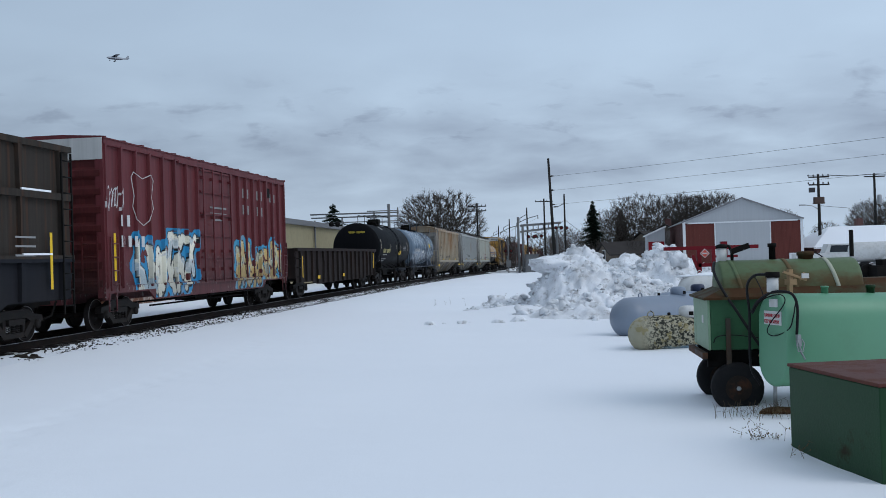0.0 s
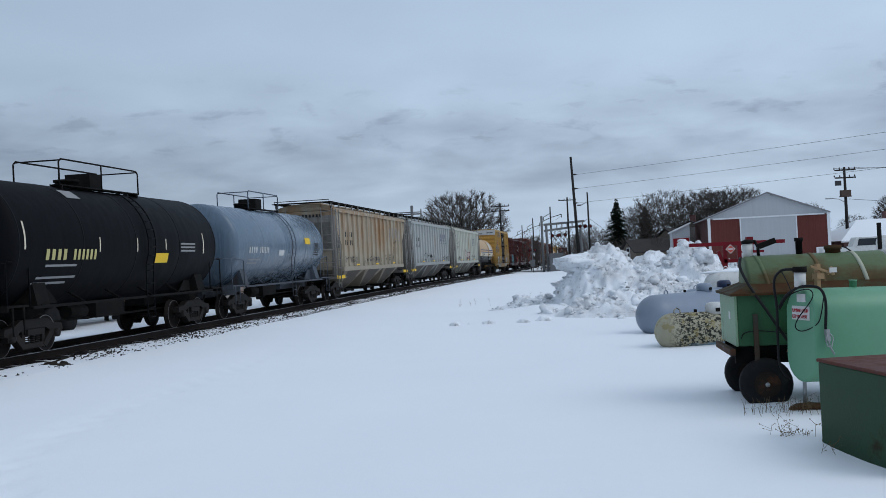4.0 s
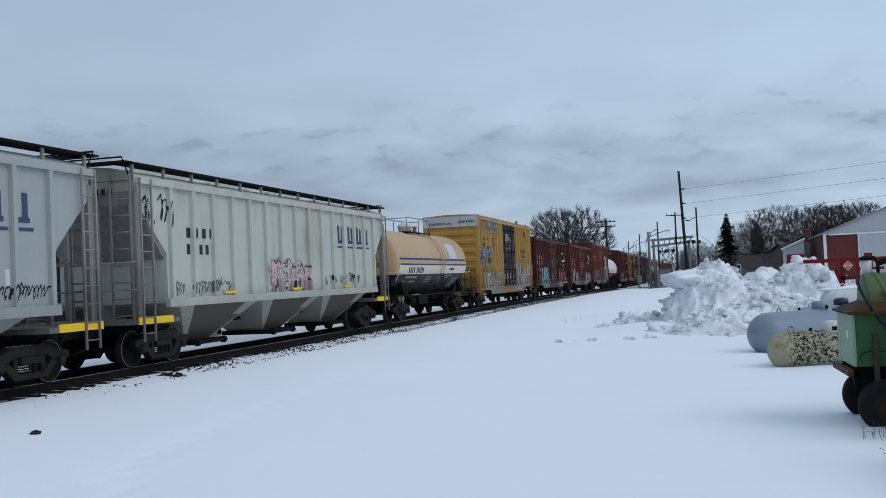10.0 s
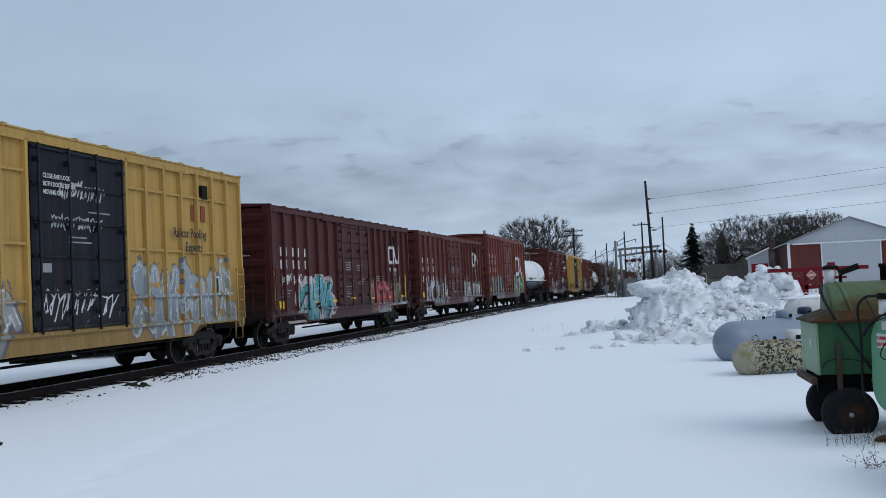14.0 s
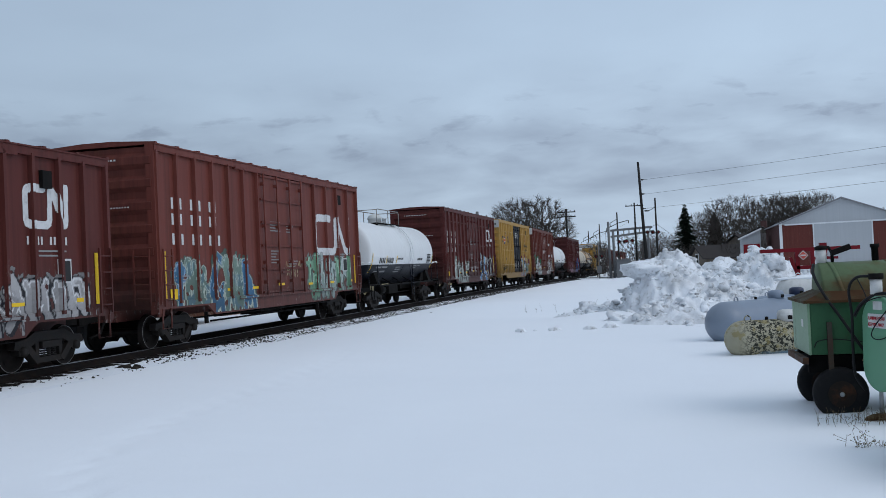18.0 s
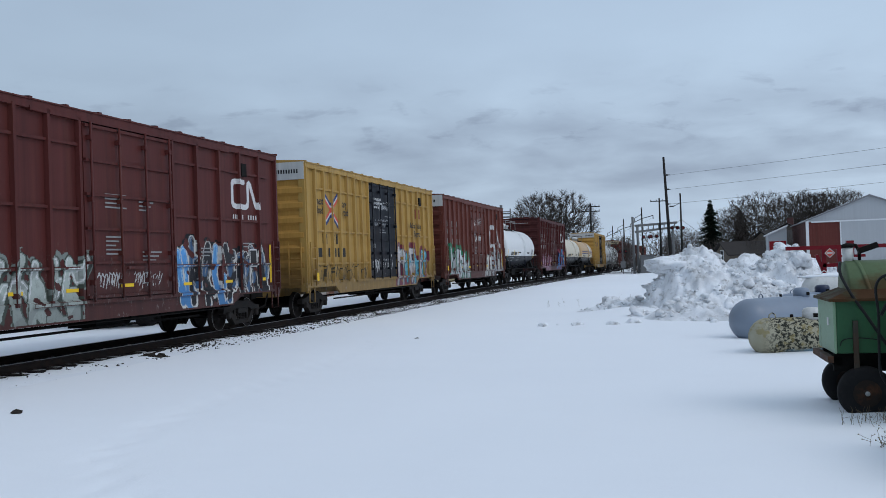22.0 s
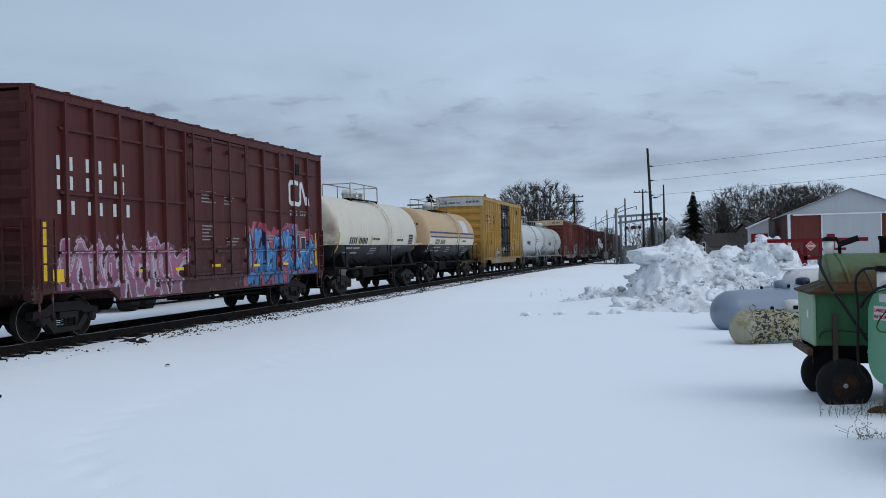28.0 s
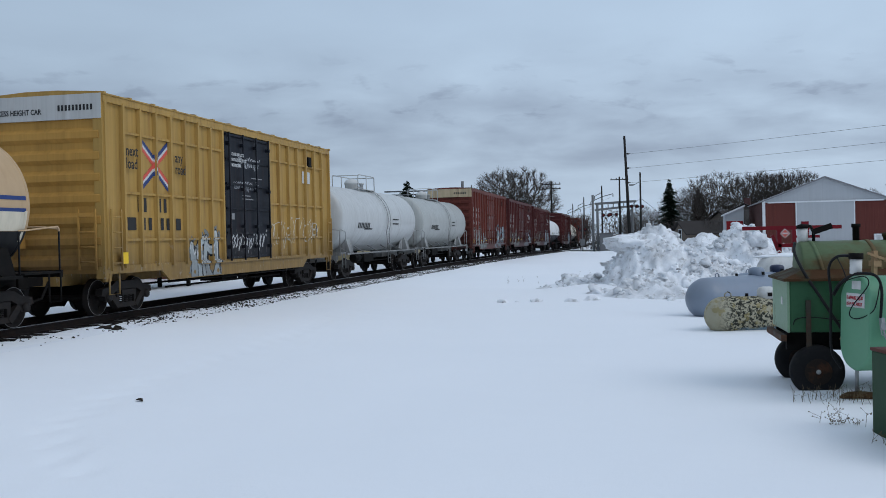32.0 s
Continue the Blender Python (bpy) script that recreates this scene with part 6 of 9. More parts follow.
CREAM_CAP = car_paint("cream_end_panel", (0.5, 0.40, 0.26))
add_car(red_boxcar("rust-red boxcar with a cream-topped end", 17.73, 4.97, (0.11, 0.03, 0.024), RED_TAG, None, CREAM_CAP))
add_car(red_boxcar("maroon boxcar with pale sprayed tags", 17.75, 4.9, (0.07, 0.02, 0.02), RED_TAG, (5.0, 3.0, 1.4, 0.8)))
add_car(red_boxcar("dark maroon boxcar with worn sides", 17.75, 4.8, (0.06, 0.016, 0.016), RED_TAG, (5.0, 3.0, 1.4, 0.8)))
add_car(slurry_tank("white tank car with dark lower shell", 14.72, WHITE_T))
add_car(red_boxcar("maroon high boxcar with faint tags", 17.75, 4.97, (0.07, 0.018, 0.018), RED_TAG, None))
add_car(slurry_tank("cream tank car with black lower shell", 15.0, CREAM_2))
add_car(red_boxcar("rust-red boxcar with dirty sides", 17.75, 5.0, (0.11, 0.03, 0.024), RED_TAG, None))
add_car(red_boxcar("dark red boxcar near the rear", 17.75, 5.0, (0.09, 0.022, 0.02), RED_TAG, None))


# ---- ploughed snow, lumps and stones ----
def ico(sub=2):
    bm = bmesh.new()
    bmesh.ops.create_icosphere(bm, subdivisions=sub, radius=1)
    out = [v.co.copy() for v in bm.verts], [[v.index for v in f.verts] for f in bm.faces]
    bm.free()
    return out


ICO1, ICO2, ICO3, ICO4 = ico(1), ico(2), ico(3), ico(4)


def lump(mesh, at, size, seed, rough=0.35, base=None, smooth=False):
    """An angular lump: a ball pressed and broken by noise."""
    v, f = base or ICO2
    turn = Euler((seed * 1.7 % 6.28, seed * 2.3 % 6.28, seed * 3.1 % 6.28)).to_matrix()
    out = []
    for p in v:
        q = turn @ p
        k = 1 + rough * 0.12 * noise.noise(p * 9 + Vector((seed, 0, 0))) + rough * noise.noise(p * 1.3 + Vector((seed, seed * 2.1, 0))) + rough * 0.7 * noise.noise(p * 3.1 + Vector((0, seed, seed)))
        out.append(Vector(at) + Vector((q.x * size[0], q.y * size[1], q.z * size[2])) * k)
    return mesh.add(out, f, smooth)


PILE = [(4.95, 35.0, 1.35, 2.2, 2.15), (3.95, 34.6, 0.7, 1.2, 1.45), (6.1, 34.2, 1.2, 2.2, 1.35), (9.0, 39.5, 1.35, 2.3, 2.15), (8.0, 38.5, 1.3, 2.0, 1.3), (10.5, 38.8, 1.7, 2.2, 1.35), (7.3, 36.5, 2.0, 2.2, 0.95), (5.6, 31.8, 1.9, 1.6, 0.75), (5.0, 31.0, 1.9, 1.3, 0.78), (6.6, 31.2, 1.5, 1.2, 0.6), (3.7, 31.6, 1.2, 1.0, 0.45), (3.0, 36.0, 1.9, 3.2, 0.5), (2.7, 32.2, 1.1, 1.1, 0.36), (8.3, 33.5, 2.6, 2.3, 0.8), (9.6, 50.0, 1.5, 2.2, 1.95)]


def pile_height(x, y):
    h = 0.0
    for cx, cy, rx, ry, hh in PILE:
        d = ((x - cx) / rx) ** 2 + ((y - cy) / ry) ** 2
        h = max(h, hh * max(0.0, 1 - d * 0.42) ** 1.1 if d < 2.4 else 0.0) + 0.10 * hh * math.exp(-d * 1.5)
    p = Vector((x, y, 0))
    warp = Vector((noise.noise(p * 0.9), noise.noise(p * 0.9 + Vector((9, 2, 0))), 0)) * 0.3
    cells = noise.voronoi((p + warp) * 1.15)[0]
    blocks = noise.voronoi((p + warp * 0.6) * 2.6 + Vector((3, 1, 0)))[0]
    k = min(1.0, h * 1.4)
    k = max(0.0, k - 0.30) * 1.43
    h += k * (min(0.42, cells[1] - cells[0]) * 0.34 - 0.12) + k * (min(0.3, blocks[1] - blocks[0]) * 0.3 - 0.08) + k * (0.22 - abs(noise.noise(p * 1.5 + Vector((4, 4, 0))))) * 0.5 + k * (0.2 - abs(noise.noise(p * 3.4))) * 0.26 + k * noise.noise(p * 5.5) * 0.13 + k * noise.noise(p * 11.5) * 0.07 + 0.02 * noise.noise(p * 2.0)
    return h


def build_pile():
    pile = thing("snow_pile", Matrix.Identity(4), "large dirty heap of ploughed snow with broken crusts", "snow pile")
    for x0, x1, y0, y1, st in ((0.2, 14.5, 28.4, 44.5, 0.072), (6.8, 13.2, 46.0, 54.5, 0.2)):
        xs, ys = np.arange(x0, x1, st), np.arange(y0, y1, st)
        verts, nx = [], len(xs)
        for y in ys:
            for x in xs:
                h = pile_height(x, y)
                verts.append((x, y, h - 0.12 if h > 0.02 else -0.25))
        idx = np.arange(len(verts)).reshape(len(ys), nx)
        quads = np.stack([idx[:-1, :-1], idx[:-1, 1:], idx[1:, 1:], idx[1:, :-1]], -1).reshape(-1, 4)
        z = np.array([v[2] for v in verts])
        quads = quads[(z[quads] > -0.2).any(1)]
        m = Mesh()
        m.v, m.f, m.smooth = verts, [tuple(q) for q in quads.tolist()], [True] * len(quads)
        part("mound", m, DIRTY_SNOW, pile)
    slab = Mesh()
    lump(slab, (4.3, 34.75, 1.72), (1.2, 1.15, 0.33), 2.2, 0.30, ICO4, True)
    part("crust_slab", slab, DIRTY_SNOW, pile, "overhanging wind crust slab")
    rnd = random.Random(11)
    blocks, icy = Mesh(), Mesh()
    n = 0
    while n < 900:
        x, y = rnd.uniform(1.0, 12.5), rnd.uniform(28.2, 40)
        h = pile_height(x, y)
        if h < 0.5 and rnd.random() < 0.7:
            continue
        if h < 0.12:
            edge = min(((x - a) / c) ** 2 + ((y - b) / d) ** 2 for a, b, c, d, e in PILE)
            if edge > 3.4 or rnd.random() > 0.2:
                continue
        r = rnd.uniform(0.03, 0.09) if rnd.random() < 0.85 else rnd.uniform(0.1, 0.2)
        lump(icy if rnd.random() < 0.10 and h < 1.3 and r < 0.1 else blocks, (x, y, max(h - 0.12, 0) + r * 0.3), (r, r * rnd.uniform(0.7, 1.2), r * rnd.uniform(0.5, 0.9)), n * 0.37, 0.55, ICO2, True)
        n += 1
    boulders = Mesh()
    n = 0
    while n < 26:
        x, y = rnd.uniform(1.8, 12.0), rnd.uniform(29.5, 39.5)
        h = pile_height(x, y)
        if h < 0.2 or h > 2.0:
            continue
        r = rnd.uniform(0.14, 0.36)
        lump(boulders, (x, y, h - 0.12 + r * 0.2), (r, r * rnd.uniform(0.7, 1.2), r * rnd.uniform(0.55, 0.9)), n * 0.61 + 3, 0.75, ICO3, True)
        n += 1
    b = part("frozen_rubble", boulders, DIRTY_SNOW, pile, "rounded frozen lumps")
    b["kind"] = "stuff"
    b = part("snow_rubble", blocks, DIRTY_SNOW, pile)
    b["kind"] = "stuff"
    b = part("dirty_ice", icy, plain("dirty_ice", (0.45, 0.45, 0.45), 0.7, 0, 0.3, 6, 0.4, (0.08, 0.07, 0.06), 0.7), pile, "grey gritty ice lumps")
    b["kind"] = "stuff"


build_pile()
for i, (x, y, r) in enumerate(((-0.36, 30.0, 0.11), (0.64, 30.0, 0.13), (1.72, 29.6, 0.14), (2.35, 29.7, 0.16), (0.1, 30.2, 0.06))):
    solid("snow_lump", lump(Mesh(), (0, 0, 0), (r * 1.6, r * 1.2, r * 1.0), i * 1.9 + 1, 0.4), DIRTY_SNOW, pose(x, y, r * 0.35), "small hard lump of dirty snow on the field", "snow lump", "snow lumps")
DEBRIS = plain("dark_debris", (0.03, 0.025, 0.02), 0.9, 0, 0.4, 9, 0.5)
for i, (x, y, r) in enumerate(((-7.65, 13.2, 0.065), (-8.75, 18.9, 0.03))):
    solid("stone", lump(Mesh(), (0, 0, 0), (r * 1.3, r, r * 0.7), i * 2.7 + 3, 0.5), DEBRIS, pose(x, y, float(ground_height(np.array(x), np.array(y))) + r * 0.3), "small dark stone lying on the snow", "stone", "stones")
m = Mesh()
for i in range(7):
    lump(m, (i % 3 * 0.16 - 0.15, i // 3 * 0.13, 0.03 * (i % 2)), (0.11, 0.07, 0.06), i * 1.3, 0.6, ICO1)
m.bar((-0.25, 0, 0.02), (0.3, 0.1, 0.16), 0.05, 0.03)
solid("track_debris", m, DEBRIS, pose(-8.74, 20.52, 0.25), "clump of dark broken debris beside the ballast", "debris")

# ---- tanks and trailer at the yard's edge ----
MINT = plain("mint_green_paint", (0.125, 0.325, 0.195), 0.42, 0, 0.06, 2, 0.05, (0.10, 0.24, 0.14), 0.25)


def rusted(name, paint, rust_colour, amount, scale=1.5, rough=0.6, stretch=(1, 1, 1)):
    k = Nodes(name, rough)
    c = k.mix(k.noise(0.9, 3), scaled(paint, 0.8), scaled(paint, 1.15))
    patch = k.ramp(k.math("ADD", k.math("MULTIPLY", k.noise(scale, 6, 0.68, stretch), 0.8), k.math("MULTIPLY", k.noise(scale * 6, 4, 0.7), 0.2)), 0.62 - amount * 0.3, 0.70 - amount * 0.25)
    c = k.mix(patch, c, k.mix(k.noise(7, 4, 0.7), scaled(rust_colour, 0.55), scaled(rust_colour, 1.25)))
    c = k.mix(k.math("MULTIPLY", k.ramp(k.noise(14, 4, 0.7), 0.5, 0.75), 0.25), c, scaled(paint, 0.4))
    return k.done(c, k.math("ADD", k.math("MULTIPLY", patch, 0.25), rough - 0.1), k.noise(26, 4, 0.7), 0.2, 0.01)


def stained_tank():
    """Faded green paint with rust that has run along the lower flank."""
    k = Nodes("old_green_paint", 0.5)
    x, y, z = k.xyz()
    c = k.mix(k.noise(0.9, 3), (0.095, 0.14, 0.07), (0.135, 0.185, 0.10))
    c = k.mix(k.math("MULTIPLY", k.ramp(k.noise(12, 4, 0.7), 0.5, 0.75), 0.25), c, (0.06, 0.08, 0.035))
    rust = k.math("ADD", k.noise(1.6, 5, 0.65, (0.6, 1, 1)), k.math("MULTIPLY", k.math("SUBTRACT", 1.62, z), 0.55))
    c = k.mix(k.math("MULTIPLY", k.ramp(rust, 0.46, 0.62), 0.85), c, k.mix(k.noise(7, 4, 0.7), (0.07, 0.04, 0.018), (0.14, 0.08, 0.03)))
    return k.done(c, 0.5, k.noise(26, 4, 0.7), 0.2, 0.01)


OLD_GREEN = stained_tank()
SIDE_GREEN = rusted("trailer_side_green", (0.035, 0.105, 0.05), (0.06, 0.055, 0.03), 0.15, 1.4, 0.45)
END_GREEN = rusted("trailer_end_pale_green", (0.22, 0.34, 0.22), (0.14, 0.12, 0.07), 0.25, 1.6, 0.55)
RUSTY_DECK = rusted("rusty_deck", (0.055, 0.055, 0.026), (0.075, 0.036, 0.016), 0.7, 1.6, 0.75)
BOX_GREEN = rusted("dark_green_box", (0.016, 0.055, 0.022), (0.035, 0.032, 0.014), 0.12, 1.5, 0.55)
BOX_TOP = rusted("rust_red_lid", (0.10, 0.032, 0.024), (0.14, 0.055, 0.038), 0.5, 2.2, 0.65)
RUBBER = plain("tyre_rubber", (0.014, 0.014, 0.015), 0.85, 0, 0.3, 6, 0.3, (0.05, 0.045, 0.04), 0.25)
RIM = plain("dark_rim", (0.03, 0.022, 0.018), 0.6, 0.3, 0.3, 6, 0.2, RUST, 0.5)
HOSE = plain("black_hose", (0.012, 0.012, 0.013), 0.5, 0, 0.15, 8, 0.05)
PALE = plain("white_enamel", (0.62, 0.62, 0.60), 0.5, 0, 0.1, 6, 0.05, (0.3, 0.28, 0.24), 0.3)
GALV = plain("galvanised_pipe", (0.36, 0.37, 0.38), 0.5, 0.6, 0.15, 6, 0.1)
TAN_PART = plain("tan_pump_casting", (0.36, 0.24, 0.13), 0.6, 0.1, 0.25, 8, 0.15)
STRAP_RUST = plain("rust_brown_strap", (0.14, 0.10, 0.05), 0.8, 0, 0.2, 9, 0.2)
CREAM_STRAP = plain("cream_webbing", (0.42, 0.43, 0.34), 0.8, 0, 0.12, 9, 0.2)
RED_PAINT = plain("red_implement_paint", (0.28, 0.015, 0.02), 0.45, 0, 0.15, 4, 0.05, (0.08, 0.03, 0.025), 0.3)
PROPANE = plain("grey_blue_propane_paint", (0.20, 0.245, 0.31), 0.4, 0, 0.07, 1.5, 0.04, (0.18, 0.2, 0.23), 0.3)


def peeling():
    k = Nodes("peeling_cream_paint", 0.8)
    x, y, z = k.xyz()
    c = k.mix(k.noise(3, 4), (0.30, 0.27, 0.17), (0.44, 0.42, 0.33))
    spots = k.ramp(k.noise(15, 5, 0.72), 0.485, 0.515)
    c = k.mix(k.math("MULTIPLY", spots, k.ramp(k.math("ABSOLUTE", k.math("SUBTRACT", y, 0.05)), 1.15, 0.85)), c, (0.035, 0.036, 0.028))
    c = k.mix(k.math("MULTIPLY", k.ramp(k.noise(5, 3), 0.54, 0.6), 0.7), c, (0.28, 0.23, 0.10))
    low = k.ramp(k.math("ADD", z, k.math("MULTIPLY", k.noise(5, 4, 0.7), 0.18)), -0.13, -0.18)
    c = k.mix(k.math("MULTIPLY", low, k.ramp(y, -0.75, -0.3)), c, (0.22, 0.32, 0.38))
    return k.done(c, 0.85, spots, 0.4, 0.01)


PEELING = peeling()


def propane_tank(name, label, r, length, paint, cap_paint, m, legs=True):
    """A horizontal pressure vessel along its y axis, origin on its axis."""
    t = thing(name, m, label, "propane tank", "propane tanks")
    h = length / 2
    prof = [(-h, 0.01)] + [(-h + r * (1 - math.cos(a)), r * math.sin(a)) for a in (0.2, 0.4, 0.6, 0.8, 1.0, 1.2, 1.4, 1.57)]
    prof += [(-a, q) for a, q in prof[::-1]]
    part("vessel", Mesh().lathe(prof, 32), paint, t)
    part("valve_cover", Mesh().lathe([(r - 0.05, 0.2), (r + 0.12, 0.2), (r + 0.17, 0.17), (r + 0.19, 0.1), (r + 0.195, 0.01)], 20, "z"), cap_paint, t)
    part("cover_door", Mesh().box(0.19, 0.215, -0.04, 0.05, r + 0.0, r + 0.08), BLACK, t)
    for y in (-h * 0.62, h * 0.62):
        part("lifting_lug", Mesh().tube([(0, y - 0.07, r - 0.02), (0, y - 0.06, r + 0.06), (0, y, r + 0.1), (0, y + 0.06, r + 0.06), (0, y + 0.07, r - 0.02)], 0.014, 6), paint, t)
        if legs:
            part("foot", Mesh().box(-r * 0.7, r * 0.7, y - 0.06, y + 0.06, -r - 0.12, -r * 0.6), paint, t)
    part("gauge", Mesh().lathe([(r - 0.02, 0.035), (r + 0.05, 0.035), (r + 0.06, 0.02)], 10, "z", (0, -h * 0.32, 0)), BLACK, t)
    return t


def along(x, y, z, dx, dy, tilt=0.0):
    """A pose whose y axis points along (dx, dy)."""
    return pose(x, y, z, tilt, 0, math.degrees(math.atan2(-dx, dy)))


# the left end of the large tank lies at (4.2, 24.0)
propane_tank("propane_tank", "large grey-blue propane tank resting in the snow", 0.52, 4.7, PROPANE, PROPANE, along(4.30 + 2.35 * 0.80, 24.1 + 2.35 * 0.60, 0.44, 0.80, 0.60))
propane_tank("propane_tank", "small cream propane tank with peeling blotched paint", 0.39, 2.6, PEELING, PALE, along(3.97 + 1.3, 20.9, 0.33, 1.0, 0.02))
propane_tank("propane_tank", "grey propane tank with a navy valve cover", 0.5, 3.2, PROPANE, plain("navy_cap", (0.012, 0.022, 0.06), 0.35), along(7.4, 28.2, 0.42, 0.9, 0.42))
white_tank = propane_tank("propane_tank", "white propane tank under a layer of snow", 0.5, 3.6, PALE, PALE, along(9.1, 30.2, 0.86, 1.0, 0.05))
part("snow_layer", lump(Mesh(), (0, 0, 0), (0.35, 1.7, 0.12), 3.3, 0.2, ICO3, True), SNOW, white_tank, "layer of settled snow", pose(0, 0, 0.42))


def dual_wheel(parent, at, r=0.355, w=0.2, material=RUBBER):
    m = Mesh().lathe([(-w / 2, 0.17), (-w / 2, r * 0.78), (-w / 2 + 0.02, r * 0.93), (-w * 0.3, r), (w * 0.3, r), (w / 2 - 0.02, r * 0.93), (w / 2, r * 0.78), (w / 2, 0.17)], 30, "y", (0, 0, 0), False)
    wh = part("wheel", m, material, parent, "flat-treaded black rubber tyre", pose(*at))
    rim = Mesh().lathe([(-w / 2 + 0.02, 0.175), (-w / 2 + 0.05, 0.14), (-w / 2 + 0.06, 0.06), (-w / 2 - 0.0, 0.05), (-w / 2 - 0.01, 0.01)], 24, "y")
    for a in range(5):
        g = a * 2 * math.pi / 5
        rim.lathe([(-w / 2 - 0.01 + 0.06, 0.014), (-w / 2 + 0.02, 0.012)], 6, "y", (0.095 * math.cos(g), 0, 0.095 * math.sin(g)))
    part("rim", rim, RIM, wh)
    part("hub", Mesh().lathe([(-w / 2 - 0.03, 0.015), (-w / 2 - 0.02, 0.03), (-w / 2 + 0.06, 0.035)], 12, "y"), GALV, wh)
    return wh


def bent(pts, n=5):
    """A smooth curve through the points."""
    p = [Vector(q) for q in pts]
    p = [p[0] * 2 - p[1]] + p + [p[-1] * 2 - p[-2]]
    out = []
    for a, b, c, d in zip(p, p[1:], p[2:], p[3:]):
        for i in range(n):
            t = i / n
            out.append(0.5 * (2 * b + (c - a) * t + (2 * a - 5 * b + 4 * c - d) * t * t + (3 * b - a - 3 * c + d) * t ** 3))
    return out + [p[-2]]


def nurse_trailer():
    """A green fuel trailer: a boxed lower tank, a hipped rusty deck and a round tank on top; +x along its length."""
    t = thing("fuel_trailer", pose(3.54, 12.98, 0.08, 0, 0, -6.0), "old green fuel trailer with rusty deck and round top tank", "trailer")
    # lower body between z 0.68 and 1.36
    W, L = 1.2, 3.6
    bevelled(part("lower_tank", Mesh().box(0.02, L, 0, W, 0.68, 1.36), SIDE_GREEN, t), 0.02)
    bevelled(part("end_plate", Mesh().box(-0.012, 0.02, -0.006, W + 0.006, 0.68, 1.37), END_GREEN, t, "pale green end plate"), 0.006, 1)
    deck = Mesh()
    deck.add([(-0.05, -0.05, 1.375), (L + 0.05, -0.05, 1.375), (L + 0.05, W + 0.05, 1.375), (-0.05, W + 0.05, 1.375), (0.42, 0.36, 1.57), (L - 0.25, 0.36, 1.57), (L - 0.25, W - 0.36, 1.57), (0.42, W - 0.36, 1.57)],
             [(0, 1, 5, 4), (1, 2, 6, 5), (2, 3, 7, 6), (3, 0, 4, 7), (4, 5, 6, 7), (3, 2, 1, 0)])
    part("hipped_deck", deck, RUSTY_DECK, t, "rusty sloping deck")
    part("deck_lip", Mesh().box(-0.06, L + 0.06, -0.06, -0.03, 1.345, 1.38).box(-0.06, -0.03, -0.03, W + 0.06, 1.345, 1.38), RUSTY_DECK, t)
    # round tank: lower half sunk into the deck
    r, zc = 0.42, 1.435
    prof = [(0.22, 0.01), (0.225, r * 0.93), (0.24, r * 0.985), (0.255, r), (2.01, r), (2.04, r * 0.98), (2.06, r * 0.92), (2.06, 0.01)]
    part("round_tank", Mesh().lathe(prof, 40, "x", (0, W / 2, zc)), OLD_GREEN, t, "faded green tank with rust stains")
    for x, mt in ((0.38, OLD_GREEN), (1.10, STRAP_RUST), (1.64, CREAM_STRAP)):
        band = Mesh().rings([[(x + dx + 0.10 * (1 - math.sin(a)), W / 2 + (r + dr) * math.cos(a) * -1, zc + (r + dr) * math.sin(a)) for a in (2 * math.pi * i / 40 for i in range(40))] for dx, dr in ((-0.026, 0.0), (-0.026, 0.009), (0.026, 0.009), (0.026, 0.0))], False)
        part("strap", band, mt, t, "pale webbing strap" if mt is CREAM_STRAP else "")
    # filler, vent, pump and boom fittings on top
    zt = zc + r
    part("vent_pipe", Mesh().lathe([(zt - 0.03, 0.045), (zt + 0.17, 0.045), (zt + 0.17, 0.06), (zt + 0.22, 0.06)], 14, "z", (0.98, W / 2, 0)), BLACK, t)
    part("filler_cap", Mesh().lathe([(zt - 0.03, 0.10), (zt + 0.04, 0.10), (zt + 0.04, 0.115), (zt + 0.09, 0.115), (zt + 0.10, 0.04)], 18, "z", (1.42, W / 2, 0)), RUSTY_DECK, t)
    part("pump_cylinder", Mesh().lathe([(zt - 0.03, 0.07), (zt + 0.17, 0.07)], 18, "z", (0.30, W / 2, 0)), PALE, t, "white filter cylinder")
    part("pump_head", Mesh().lathe([(zt + 0.17, 0.08), (zt + 0.21, 0.08), (zt + 0.23, 0.03)], 14, "z", (0.30, W / 2, 0)).tube([(0.24, W / 2, zt + 0.19), (0.30, W / 2, zt + 0.21), (0.40, W / 2, zt + 0.20), (0.44, W / 2, zt + 0.12), (0.44, W / 2, zt + 0.0)], 0.022, 8), BLACK, t)
    part("pump_lever", Mesh().bar((0.42, W / 2 - 0.06, zt + 0.12), (0.66, W / 2 - 0.06, zt + 0.20), 0.07, 0.075), BLACK, t)
    part("breather_loop", Mesh().tube([(1.35, W / 2, zt), (1.42, W / 2, zt + 0.06), (1.5, W / 2, zt + 0.09), (1.6, W / 2, zt + 0.05), (1.66, W / 2, zt)], 0.01, 6), HOSE, t)
    # hoses down the near side
    part("thick_hose", Mesh().tube(bent([(0.18, 0.5, zt - 0.02), (0.14, 0.3, 1.70), (0.20, 0.0, 1.46), (0.38, -0.07, 1.15), (0.54, -0.09, 0.88), (0.72, -0.09, 0.6), (0.86, -0.08, 0.42)]), 0.020, 8), HOSE, t, "thick black filling hose")
    part("thin_hose", Mesh().tube(bent([(0.62, 0.42, zt - 0.1), (0.66, 0.2, 1.62), (0.70, -0.05, 1.4), (0.74, -0.07, 1.1), (0.80, -0.07, 0.85)]), 0.008, 6), HOSE, t)
